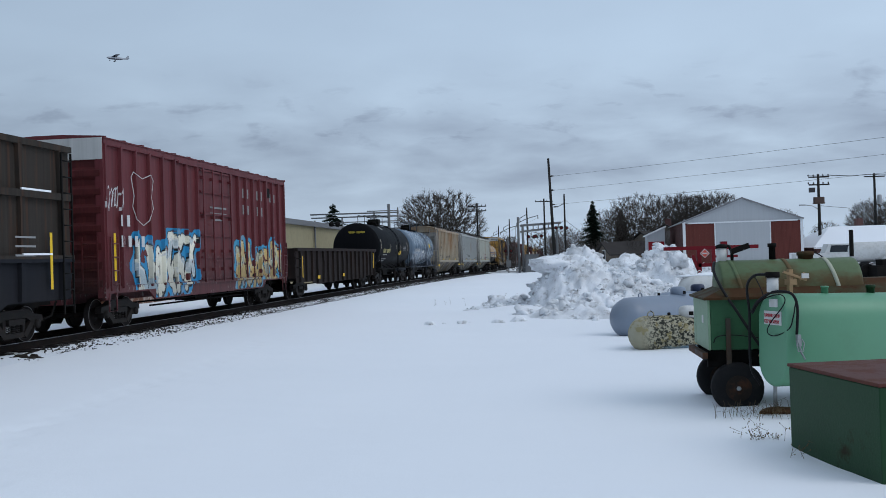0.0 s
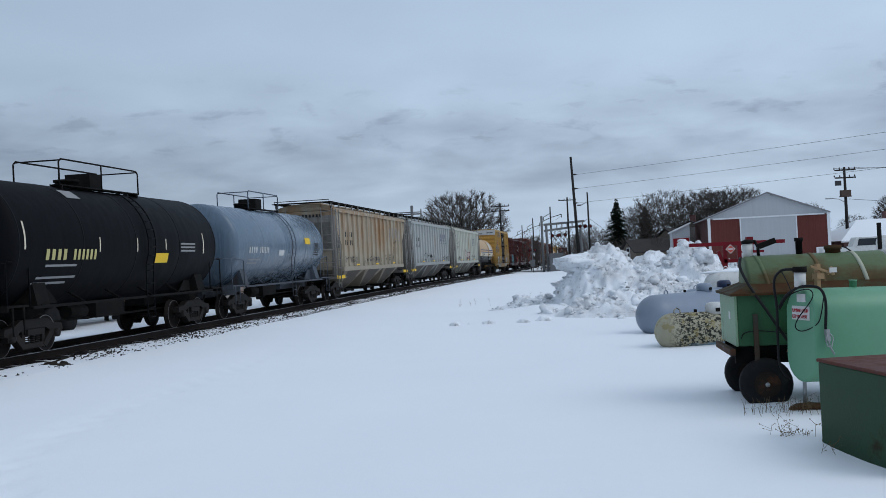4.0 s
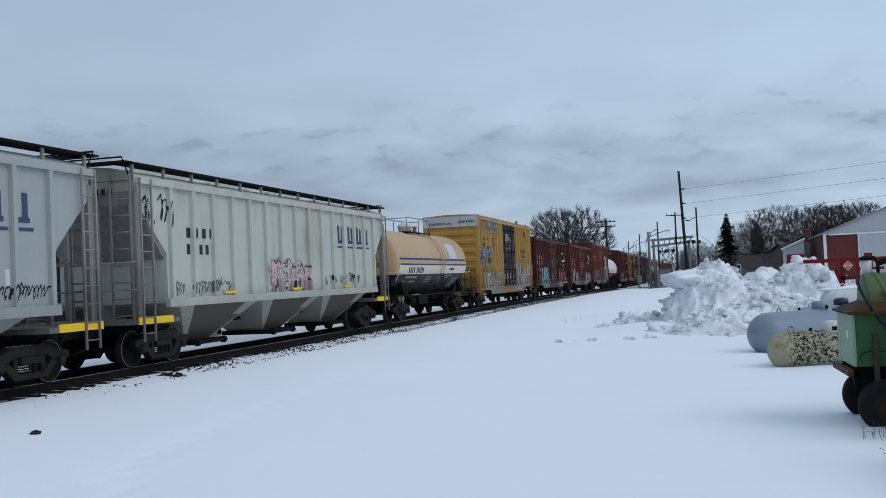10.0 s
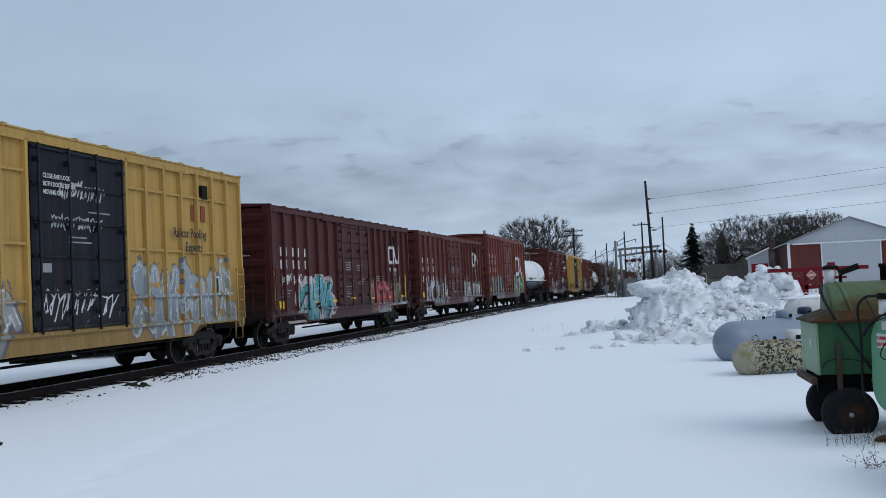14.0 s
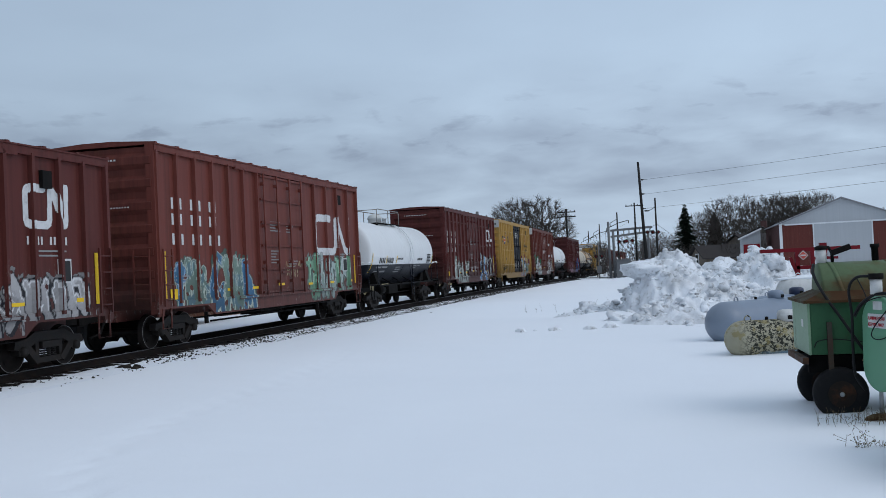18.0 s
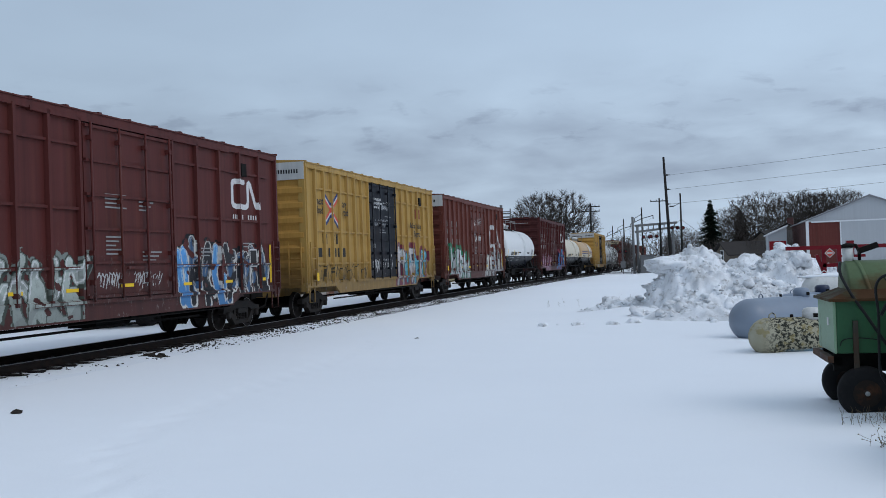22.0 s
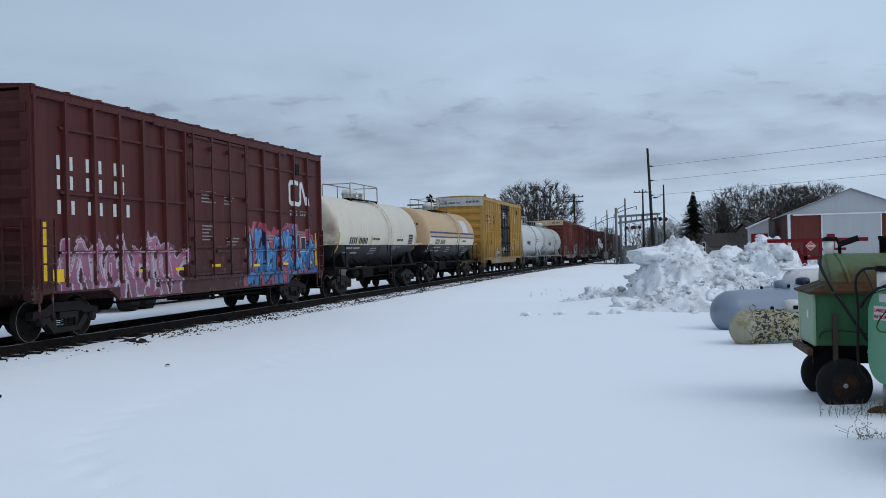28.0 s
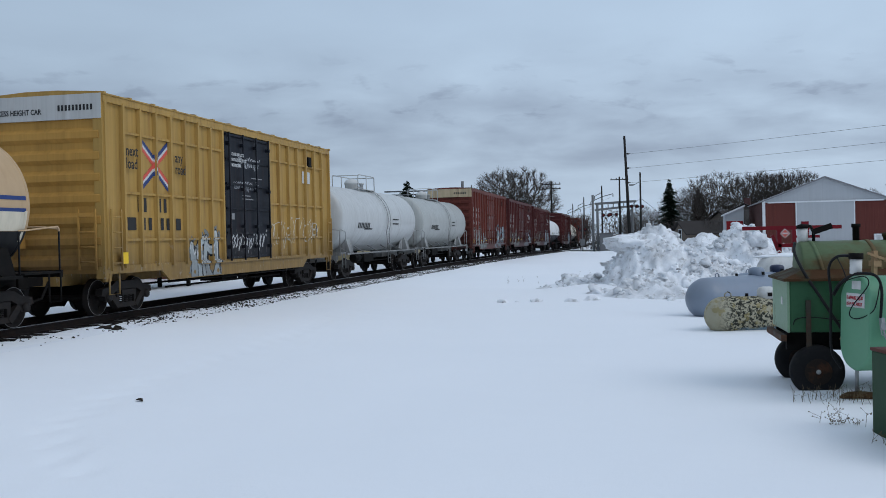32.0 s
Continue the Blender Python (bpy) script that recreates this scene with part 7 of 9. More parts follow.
    part("cable", Mesh().tube(bent([(0.05, -0.02, 0.78), (0.1, -0.03, 0.86), (0.3, -0.03, 0.88), (0.6, -0.03, 0.84), (0.95, -0.03, 0.78)]), 0.007, 6), HOSE, t)
    # frame, stake, steps and wheels
    part("chassis", Mesh().box(0, L, 0.15, 0.25, 0.44, 0.66).box(0, L, W - 0.25, W - 0.15, 0.50, 0.66).box(0.0, 0.1, 0.15, W - 0.15, 0.52, 0.62), BLACK, t)
    part("rear_bumper", Mesh().box(-0.10, -0.03, -0.03, W, 0.57, 0.65), rusted("rusty_brown_steel", (0.035, 0.022, 0.018), (0.09, 0.045, 0.025), 0.6), t, "rust-brown bumper beam")
    part("side_stake", Mesh().box(0.21, 0.27, -0.06, -0.02, 0.44, 1.10), rusted("weathered_stake", (0.05, 0.045, 0.035), (0.07, 0.04, 0.025), 0.5), t)
    part("fuel_spout", Mesh().tube([(0.62, -0.05, 0.62), (0.78, -0.08, 0.55), (0.95, -0.1, 0.48)], 0.022, 8), TAN_PART, t)
    part("axle", Mesh().lathe([(0.0, 0.04), (W, 0.04)], 10, "y", (0.34, 0, 0.185)).lathe([(0.0, 0.04), (W, 0.04)], 10, "y", (2.7, 0, 0.185)), BLACK, t)
    for x in (0.34, 2.7):
        for y in (0.02, W + 0.02):
            dual_wheel(t, (x, y - 0.02, 0.185), 0.335, 0.22)
    part("latch", Mesh().box(0.9, 1.02, -0.04, -0.01, 1.28, 1.36).bar((0.9, -0.04, 1.3), (1.0, -0.1, 1.42), 0.03, 0.03), TAN_PART, t)
    part("end_label", Mesh().box(-0.017, -0.012, 0.35, 0.47, 1.02, 1.12), PALE, t)
    return t


nurse_trailer()


def fuel_tank():
    """A mint-green obround fuel tank on legs; +x along its length, origin at the foot of its visible end."""
    t = thing("fuel_tank", pose(4.07, 12.15, 0.06, 0, 1.6, 14.0), "mint-green upright-oval fuel tank on pipe legs", "fuel tank")
    hw, z0, z1, L = 0.31, 0.315, 1.465, 2.75

    def ring(x, k):
        out = []
        for i in range(36):
            a = 2 * math.pi * i / 36
            c, s = math.cos(a), math.sin(a)
            zc = (z1 - hw if s > 0 else z0 + hw)
            out.append((x, 0.0 + c * hw * k, (zc + s * hw - (z0 + z1) / 2) * (k if k > 0.9 else k) + (z0 + z1) / 2))
        return out

    body = Mesh().rings([ring(0.0, 0.93), ring(0.006, 0.97), ring(0.03, 1.0), ring(L, 1.0), ring(L + 0.02, 0.95)], True, True)
    part("tank_body", body, MINT, t)
    for x in (0.18, L - 0.3):
        for y in (-0.22, 0.22):
            part("leg", Mesh().lathe([(-0.05, 0.024), (0.5, 0.024)], 10, "z", (x, y, 0)), GALV, t, "galvanised pipe leg")
    part("filler_plug", Mesh().lathe([(z1 - 0.02, 0.045), (z1 + 0.07, 0.045), (z1 + 0.07, 0.05), (z1 + 0.09, 0.05)], 12, "z", (0.75, 0, 0)), MINT, t)
    part("vent_plug", Mesh().lathe([(z1 - 0.02, 0.05), (z1 + 0.06, 0.05), (z1 + 0.06, 0.06), (z1 + 0.1, 0.06)], 12, "z", (1.42, 0, 0)), BOX_GREEN, t)
    # pump with filter, hose and nozzle at the end
    part("filter_canister", Mesh().lathe([(z1 + 0.02, 0.07), (z1 + 0.2, 0.07)], 18, "z", (-0.02, -0.05, 0)), PALE, t, "white spin-on filter")
    part("filter_head", Mesh().lathe([(z1 + 0.2, 0.085), (z1 + 0.27, 0.085)], 14, "z", (-0.02, -0.05, 0)), BLACK, t)
    part("pump_body", Mesh().box(0.20, 0.30, -0.08, 0.03, z1 + 0.11, z1 + 0.18).bar((0.13, -0.05, z1 + 0.27), (0.42, -0.1, z1 + 0.17), 0.035, 0.03).box(0.21, 0.26, -0.06, 0.0, z1 - 0.02, z1 + 0.30).bar((0.34, -0.08, z1 + 0.17), (0.40, -0.09, z1 + 0.26), 0.03, 0.025), TAN_PART, t, "tan transfer pump")
    part("pump_tag", Mesh().box(0.34, 0.44, -0.13, -0.115, z1 + 0.19, z1 + 0.25), PALE, t)
    part("hanging_hose", Mesh().tube(bent([(-0.08, -0.02, z1 + 0.24), (-0.16, 0.14, z1 + 0.22), (-0.16, 0.30, z1 + 0.08), (-0.10, 0.345, z1 - 0.25), (-0.10, 0.345, 0.85), (-0.08, 0.345, 0.5), (0.04, 0.33, 0.3)]), 0.017, 8), HOSE, t)
    part("looped_hose", Mesh().tube(bent([(-0.10, 0.30, 1.22), (-0.10, 0.16, 1.36), (-0.07, -0.05, 1.47), (-0.02, -0.25, 1.50), (0.06, -0.35, 1.46), (0.11, -0.37, 1.3), (0.115, -0.345, 0.98)]), 0.017, 8), HOSE, t)
    part("hose_coil", Mesh().tube(bent([(-0.10, 0.28, 1.20), (-0.08, 0.1, 1.38), (-0.03, -0.22, 1.46), (-0.02, -0.30, 1.36), (-0.06, -0.05, 1.1), (-0.05, 0.02, 0.98), (-0.02, -0.10, 0.95), (0.02, -0.33, 1.05), (0.07, -0.345, 1.2), (0.09, -0.36, 1.36)]), 0.007, 6), HOSE, t)
    part("nozzle", Mesh().bar((0.115, -0.37, 0.98), (0.13, -0.37, 0.84), 0.05, 0.045).tube([(0.13, -0.37, 0.86), (0.16, -0.37, 0.76), (0.21, -0.37, 0.68)], 0.012, 6).tube([(0.10, -0.40, 0.92), (0.08, -0.40, 0.86), (0.10, -0.40, 0.78), (0.16, -0.40, 0.78), (0.18, -0.40, 0.88), (0.14, -0.40, 0.93)], 0.007, 5), GALV, t)
    # warning label: red letters on white
    lab = part("warning_label", Mesh().box(-0.008, -0.003, -0.21, 0.16, 1.08, 1.25), PALE, t, "white warning label with red capital letters")
    red = plain("label_red", (0.5, 0.06, 0.07), 0.5)
    for txt, z in (("FLAMMABLE LIQUID", 1.175), ("KEEP FIRE AWAY", 1.10)):
        lettering("label_text", txt, 0.062, red, lab, Matrix(((0, 0, -1, -0.011), (-1, 0, 0, 0.15), (0, 1, 0, z), (0, 0, 0, 1))), 0.0, 0.6 if "FLAM" in txt else 0.68)
    part("small_notice", Mesh().box(-0.008, -0.003, -0.13, 0.05, 1.30, 1.40), PALE, t)
    return t


fuel_tank()


def steel_box():
    t = thing("steel_box", along(3.58, 10.15, 0.0, 0.93, 0.10), "dark green steel storage box with a rust-red lid", "storage box")
    # local +y runs along the back edge, +x towards the viewer
    bevelled(part("box_body", Mesh().box(0.0, 1.7, 0.0, 2.4, -0.1, 0.86), BOX_GREEN, t), 0.012)
    bevelled(part("lid", Mesh().box(-0.012, 1.712, -0.012, 2.41, 0.862, 0.895), BOX_TOP, t, "rust-red flat lid"), 0.006, 1)
    return t


steel_box()


# ---- weeds poking through the snow ----
STRAW = plain("dry_stalk", (0.16, 0.12, 0.07), 0.9, 0, 0.3, 8, 0.1)


def weeds(x, y, n, spread, high, seed, heads=True):
    rnd = random.Random(seed)
    m = Mesh()
    for i in range(n):
        a = Vector((rnd.gauss(0, spread), rnd.gauss(0, spread * 0.4), -0.03))
        lean = Vector((rnd.gauss(0, 0.25), rnd.gauss(0, 0.2), 1)).normalized()
        h = high * rnd.uniform(0.4, 1.0)
        top = a + lean * h
        m.tube([a, a + lean * h * 0.5 + Vector((rnd.gauss(0, 0.01), 0, 0)), top], [0.003, 0.0025, 0.0015], 3)
        for k in range(3 if heads else 1):
            b = a + lean * h * rnd.uniform(0.45, 0.95)
            c = b + Vector((rnd.gauss(0, 0.05), rnd.gauss(0, 0.05), rnd.uniform(0.01, 0.07)))
            m.tube([b, c], [0.002, 0.0015], 3)
            if heads:
                lump(m, c, (0.007, 0.007, 0.008), i + k * 0.3, 0.3, ICO1)
    return tagged(solid("weeds", m, STRAW, pose(x, y, 0.0), "dry weed stalks sticking out of the snow", "weeds"), kind="stuff")


weeds(3.98, 12.25, 90, 0.34, 0.22, 1, False)
weeds(3.42, 10.45, 16, 0.12, 0.30, 2)
weeds(3.75, 9.6, 9, 0.15, 0.22, 3)
weeds(3.15, 44.0, 8, 0.2, 0.5, 4)
weeds(0.2, 42.0, 5, 0.4, 0.5, 5)
weeds(11.2, 46.5, 260, 1.0, 1.6, 6, False)
solid("brown_leaf_litter", lump(Mesh(), (0, 0, 0), (0.3, 0.12, 0.05), 4.0, 0.5), plain("brown_litter", (0.09, 0.05, 0.025), 0.95, 0, 0.4, 12, 0.5), pose(4.25, 12.35, 0.04), "patch of brown grass and litter under the tank", "dry grass")

# ---- red implement behind the trailer ----
IMPLEMENT_RED = plain("implement_red", (0.16, 0.008, 0.014), 0.45, 0, 0.15, 3, 0.05)
imp = thing("farm_implement", Matrix.LocRotScale((7.4, 32.0, -0.40), None, Vector((1.23, 1.23, 1.19))), "red steel farm implement with a hazard placard", "farm implement")
part("long_boom", Mesh().box(-0.05, 2.45, -0.05, 0.05, 2.09, 2.19), IMPLEMENT_RED, imp)
for x in (0.82, 1.2):
    part("upright", Mesh().prism([(x + 0.02, 0.2), (x + 0.13, 0.2), (x + 0.10, 2.09), (x, 2.09)], -0.05, 0.05, "y"), IMPLEMENT_RED, imp)
for z0, z1 in ((1.62, 1.72), (1.36, 1.44)):
    part("cross_plate", Mesh().box(0.84, 1.28, -0.05, 0.05, z0, z1), IMPLEMENT_RED, imp)
part("drawbar", Mesh().box(1.2, 1.9, -0.03, 0.03, 1.86, 1.93), IMPLEMENT_RED, imp)
part("brace", Mesh().bar((0.7, 0, 1.95), (0.9, 0, 1.4), 0.07, 0.08), IMPLEMENT_RED, imp)
part("brace", Mesh().bar((1.28, 0, 1.5), (1.5, 0, 1.9), 0.06, 0.07), IMPLEMENT_RED, imp)
part("pin_post", Mesh().box(1.45, 1.62, -0.06, 0.06, 1.93, 2.30), IMPLEMENT_RED, imp)
part("foot_frame", Mesh().box(0.2, 2.2, -0.5, -0.4, 0.1, 0.25).box(0.2, 2.2, 0.4, 0.5, 0.1, 0.25).box(0.9, 1.3, -0.5, 0.5, 0.1, 0.22), IMPLEMENT_RED, imp)
plc = Mesh()
plc.add([(1.0, -0.12, 1.86), (1.13, -0.12, 1.99), (1.0, -0.12, 2.12), (0.87, -0.12, 1.99)], [(0, 1, 2, 3)]).box(0.98, 1.02, -0.118, -0.06, 1.9, 2.08)
part("placard", plc, DECAL_WHITE, imp, "white diamond hazard placard")
inner = Mesh().add([(1.0, -0.125, 1.885), (1.105, -0.125, 1.99), (1.0, -0.125, 2.095), (0.895, -0.125, 1.99)], [(0, 1, 2, 3)])
part("placard_field", inner, DECAL_RED, imp)
bar_m = Mesh().box(0.93, 1.07, -0.131, -0.127, 1.97, 2.01)
part("placard_bar", bar_m, DECAL_WHITE, imp)

# ---- barn and sheds ----
BARN_RED = car_paint("barn_red_sheet", (0.135, 0.038, 0.03), 0.6, 0.1, 0.1, 0.2, 0.5)
BARN_SIDE = car_paint("weathered_barn_side", (0.12, 0.065, 0.06), 0.7, 0.15, 0.2, 0.2, 0.5)
BARN_WHITE = car_paint("white_sheet", (0.42, 0.435, 0.45), 0.5, 0.03, 0.05, 0.15, 0.4)
TRIM = plain("white_trim", (0.68, 0.69, 0.70), 0.5, 0, 0.06, 2, 0.05)
ROOF_GREY = plain("grey_sheet_roof", (0.22, 0.22, 0.23), 0.5, 0.3, 0.1, 2, 0.1)
GLASS = plain("dark_window_glass", (0.02, 0.024, 0.03), 0.1, 0, 0.1, 2, 0.02)


def sheet(y0, y1, z0, z1, x, pitch, material, parent, name, flip=False):
    """Ribbed cladding: one panel with upright ribs. The panel lies in the plane of x."""
    m = Mesh().box(x - 0.03, x, y0, y1, z0, z1)
    k = int((y1 - y0) / pitch)
    for i in range(k + 1):
        y = y0 + (y1 - y0) * i / max(1, k)
        m.box(x, x + 0.025, max(y0, y - 0.03), min(y1, y + 0.03), z0, z1)
    return part(name, m, material, parent)


def barn():
    # local: front faces -y; origin at the front's middle
    m = along(29.8, 96.1, 0.0, 0.163, 0.987)
    b = thing("barn", m, "red and white metal pole barn with a wide sliding door", "barn")
    W, E, P, D = 5.55, 4.85, 7.0, 20.0
    body = Mesh().prism([(-W, -0.2), (W, -0.2), (W, E), (0, P - 0.1), (-W, E)], 0.05, D, "y")
    part("wall", body, BARN_SIDE, b)
    gable = Mesh().prism([(-W, E - 0.15), (W, E - 0.15), (W, E), (0, P - 0.05), (-W, E)], -0.02, 0.05, "y")
    part("gable", gable, BARN_WHITE, b)
    for i in range(26):
        x = -W + 0.4 + i * (2 * W - 0.8) / 25
        h = E + (P - E) * (1 - abs(x) / W) - 0.12
        part("gable_rib", Mesh().box(x - 0.03, x + 0.03, -0.03, -0.02, E - 0.1, h), BARN_WHITE, b)
    for x0, x1 in ((-W, -2.6), (2.6, W)):
        p = part("front_panel", Mesh().box(x0, x1, -0.02, 0.05, 0.0, E - 0.17), BARN_RED, b, "barn-red ribbed sheet")
        for i in range(13):
            x = x0 + (x1 - x0) * (i + 0.5) / 13
            part("rib", Mesh().box(x - 0.03, x + 0.03, -0.045, -0.02, 0.0, E - 0.2), BARN_RED, p)
    d = part("sliding_door", Mesh().box(-2.62, 2.62, -0.10, -0.03, 0.05, E - 0.2), BARN_WHITE, b, "wide white sliding door")
    for i in range(22):
        x = -2.6 + 5.2 * i / 21
        part("door_rib", Mesh().box(x - 0.02, x + 0.02, -0.106, -0.10, 0.05, E - 0.2), BARN_WHITE, d)
    part("door_track", Mesh().box(-5.2, 5.2, -0.16, -0.03, E - 0.22, E - 0.08), TRIM, b)
    for x in (-W - 0.02, W + 0.02):
        part("corner_trim", Mesh().box(x - 0.13, x + 0.13, -0.08, 0.1, 0, E), TRIM, b)
    for x in (-2.62, 2.62):
        part("door_trim", Mesh().box(x - 0.05, x + 0.05, -0.13, -0.02, 0, E - 0.2), TRIM, b)
    for s in (-1, 1):
        r = Mesh().prism([(s * (W + 0.18), E - 0.08), (s * (W + 0.18), E + 0.02), (0, P + 0.08), (0, P - 0.04)][:: 1 if s > 0 else -1], -0.25, D + 0.3, "y")
        part("roof", r, ROOF_GREY, b)
        v = Mesh().prism([(s * (W + 0.2), E - 0.1), (s * (W + 0.2), E + 0.03), (0, P + 0.1), (0, P - 0.05)][:: 1 if s > 0 else -1], -0.28, -0.25, "y")
        part("verge_trim", v, ROOF_GREY, b)
    for i in range(30):
        y = 0.4 + i * (D - 0.8) / 29
        part("side_rib", Mesh().box(-W - 0.03, -W, y - 0.03, y + 0.03, 0, E - 0.1), BARN_SIDE, b)
    part("vent_box", Mesh().box(4.3, 5.4, -0.3, -0.02, 0.7, 1.5), TRIM, b)
    s = thing("shed", along(24.0, 108.0, 0.0, 0.163, 0.987), "low white shed with a red door beside the barn", "shed")
    part("wall", Mesh().prism([(-1.0, 0), (0.9, 0), (0.9, 4.65), (-1.0, 3.85)], 0, 6, "y"), BARN_WHITE, s)
    part("roof", Mesh().prism([(-1.2, 3.7), (1.0, 4.65), (1.0, 4.8), (-1.2, 3.85)], -0.4, 6.3, "y"), TRIM, s)
    part("door", Mesh().box(-0.9, 0.8, -0.06, 0.0, 0.1, 3.1), RED_PAINT, s, "dark red door")


barn()


# ---- houses and low buildings at the back ----
def house(x, y, dx, dy, w, d, eave, ridge, wall, roof, label, windows=2, z=0.0, chimney=True):
    h = thing("house", along(x, y, z, dx, dy), label, "house", "buildings behind the yard")
    part("wall", Mesh().prism([(-w / 2, -0.5), (w / 2, -0.5), (w / 2, eave), (0, ridge), (-w / 2, eave)], 0, d, "y"), wall, h)
    for s in (-1, 1):
        part("roof", Mesh().prism([(s * (w / 2 + 0.4), eave - 0.25), (s * (w / 2 + 0.4), eave - 0.1), (0, ridge + 0.15), (0, ridge)][:: 1 if s > 0 else -1], -0.4, d + 0.4, "y"), roof, h)
    for i in range(windows):
        cx = -w / 2 + w * (i + 0.5) / windows
        wi = part("window", Mesh().box(cx - 0.55, cx + 0.55, -0.06, 0.02, 1.0, 2.4), TRIM, h)
        part("pane", Mesh().box(cx - 0.45, cx + 0.45, -0.075, -0.06, 1.1, 2.3), GLASS, wi)
        if eave > 4:
            wi = part("window", Mesh().box(cx - 0.45, cx + 0.45, -0.06, 0.02, 3.5, 4.7), TRIM, h)
            part("pane", Mesh().box(cx - 0.36, cx + 0.36, -0.075, -0.06, 3.6, 4.6), GLASS, wi)
        wy = d * (i + 0.5) / windows
        wi = part("window", Mesh().box(-w / 2 - 0.06, -w / 2 + 0.02, wy - 0.5, wy + 0.5, 1.0, 2.4), TRIM, h)
        part("pane", Mesh().box(-w / 2 - 0.075, -w / 2 - 0.06, wy - 0.4, wy + 0.4, 1.1, 2.3), GLASS, wi)
    if chimney:
        part("chimney", Mesh().box(-0.4, 0.4, d * 0.6, d * 0.6 + 0.7, ridge - 0.5, ridge + 1.0), BARN_SIDE, h)
    return h


TAUPE = car_paint("taupe_siding", (0.16, 0.135, 0.11), 0.7, 0.12, 0.1, 0.2, 0.5)
DARK_ROOF = plain("dark_shingle", (0.045, 0.04, 0.038), 0.85, 0, 0.25, 3, 0.3)
house(27.2, 131.0, 0.9, 0.42, 7, 9, 3.0, 4.6, TAUPE, DARK_ROOF, "brown two-storey house with dark roof behind trees", 3)
house(31.5, 136.0, 0.3, 0.95, 7, 8, 3.9, 5.6, TAUPE, DARK_ROOF, "tall taupe house behind bare trees", 2)
house(21.5, 128.0, 0.95, 0.2, 5, 7, 1.9, 3.3, TAUPE, DARK_ROOF, "low brown shed with a mossy roof", 1, 0.0, False)


def long_shed():
    t = thing("long_building", pose(37.5, 98.0, 0.0, 0, 0, -3), "long low building under a snow-covered hipped roof", "building", "buildings behind the yard")
    part("wall", Mesh().box(0.4, 30, 0.4, 11.6, -0.5, 2.05), BARN_SIDE, t)
    part("roof", Mesh().add([(0, 0, 1.95), (30.4, 0, 1.95), (30.4, 12, 1.95), (0, 12, 1.95), (3.6, 6, 4.1), (30.4, 6, 4.1)], [(0, 1, 5, 4), (1, 2, 5), (2, 3, 4, 5), (3, 0, 4), (3, 2, 1, 0)]), SNOW, t, "roof under settled snow")
    part("fascia", Mesh().box(-0.03, 30.4, -0.06, 0.0, 1.80, 1.94), TRIM, t)
    for i in range(7):
        x = 1.2 + i * 3.2
        w = part("window", Mesh().box(x, x + 1.7, 0.33, 0.4, 0.8, 1.7), TRIM, t)
        part("pane", Mesh().box(x + 0.08, x + 1.62, 0.31, 0.33, 0.88, 1.62), GLASS, w)
    part("chimney", Mesh().box(6.6, 7.3, 6.4, 7.1, 3.2, 4.9), BARN_SIDE, t)


long_shed()


# ---- tank truck and pickup at the far side of the yard ----
def tank_truck():
    t = thing("tank_truck", along(26.4, 54.4, 0.0, 0.97, -0.25), "white delivery tank truck standing side-on", "truck")
    part("vessel", Mesh().lathe([(-3.45, 0.02), (-3.42, 0.35), (-3.3, 0.52), (-3.0, 0.56), (2.6, 0.56), (2.9, 0.52), (3.02, 0.35), (3.05, 0.02)], 28, "y", (0, 0, 1.68)), PALE, t, "white round tank")
    for y in (-2.0, -0.5, 1.0):
        part("saddle", Mesh().box(-0.45, 0.45, y - 0.1, y + 0.1, 0.98, 1.3), GALV, t)
    part("vessel_lettering", Mesh().box(0.545, 0.552, -0.6, 1.6, 1.72, 1.84), DECAL_BLACK, t)
    part("chassis", Mesh().box(-0.5, 0.5, -3.2, 5.2, 0.75, 1.0), BLACK, t)
    part("rear_bumper", Mesh().box(-1.1, 1.1, -3.5, -3.3, 0.55, 0.8), BLACK, t)
    cab = part("cab", Mesh().prism([(3.4, 0.8), (5.6, 0.8), (5.6, 1.6), (4.7, 1.75), (4.3, 2.6), (3.4, 2.6)], -1.0, 1.0), PALE, t)
    part("side_window", Mesh().prism([(3.55, 1.75), (4.55, 1.75), (4.25, 2.4), (3.55, 2.4)], 1.0, 1.02), GLASS, cab)
    for y in (-1.9, -0.9, 4.6):
        for x in (-0.95, 0.95):
            w = part("wheel", Mesh().lathe([(-0.14, 0.25), (-0.14, 0.46), (-0.1, 0.5), (0.1, 0.5), (0.14, 0.46), (0.14, 0.25)], 20, "x"), RUBBER, t, "", pose(x, y, 0.5))
            part("rim", Mesh().lathe([(-0.13, 0.25), (0.13, 0.25)], 14, "x"), PALE, w)


tank_truck()
ex = thing("steel_pipe", pose(17.85, 42.4, 0.0), "dark upright steel pipe standing in the yard", "pipe")
part("shaft", Mesh().lathe([(-0.3, 0.09), (2.75, 0.09)], 14, "z"), BLACK, ex)
part("collar", Mesh().lathe([(1.5, 0.14), (1.6, 0.14)], 14, "z"), GALV, ex)
en = thing("engine_unit", along(12.2, 27.4, 0.72, 0.97, 0.1), "black stationary engine with white jug on a snowy skid", "engine")
part("skid", Mesh().box(-0.35, 0.35, -0.5, 1.4, -0.8, 0.42), SNOW, en, "snow-covered skid")
part("block", Mesh().box(-0.25, 0.25, -0.1, 0.75, 0.42, 0.78).box(-0.18, 0.18, 0.1, 0.6, 0.78, 0.95), BLACK, en)
part("flywheel", Mesh().lathe([(-0.34, 0.05), (-0.34, 0.2), (-0.28, 0.22), (-0.22, 0.2)], 20, "x", (0, -0.1, 0.62)), BLACK, en)
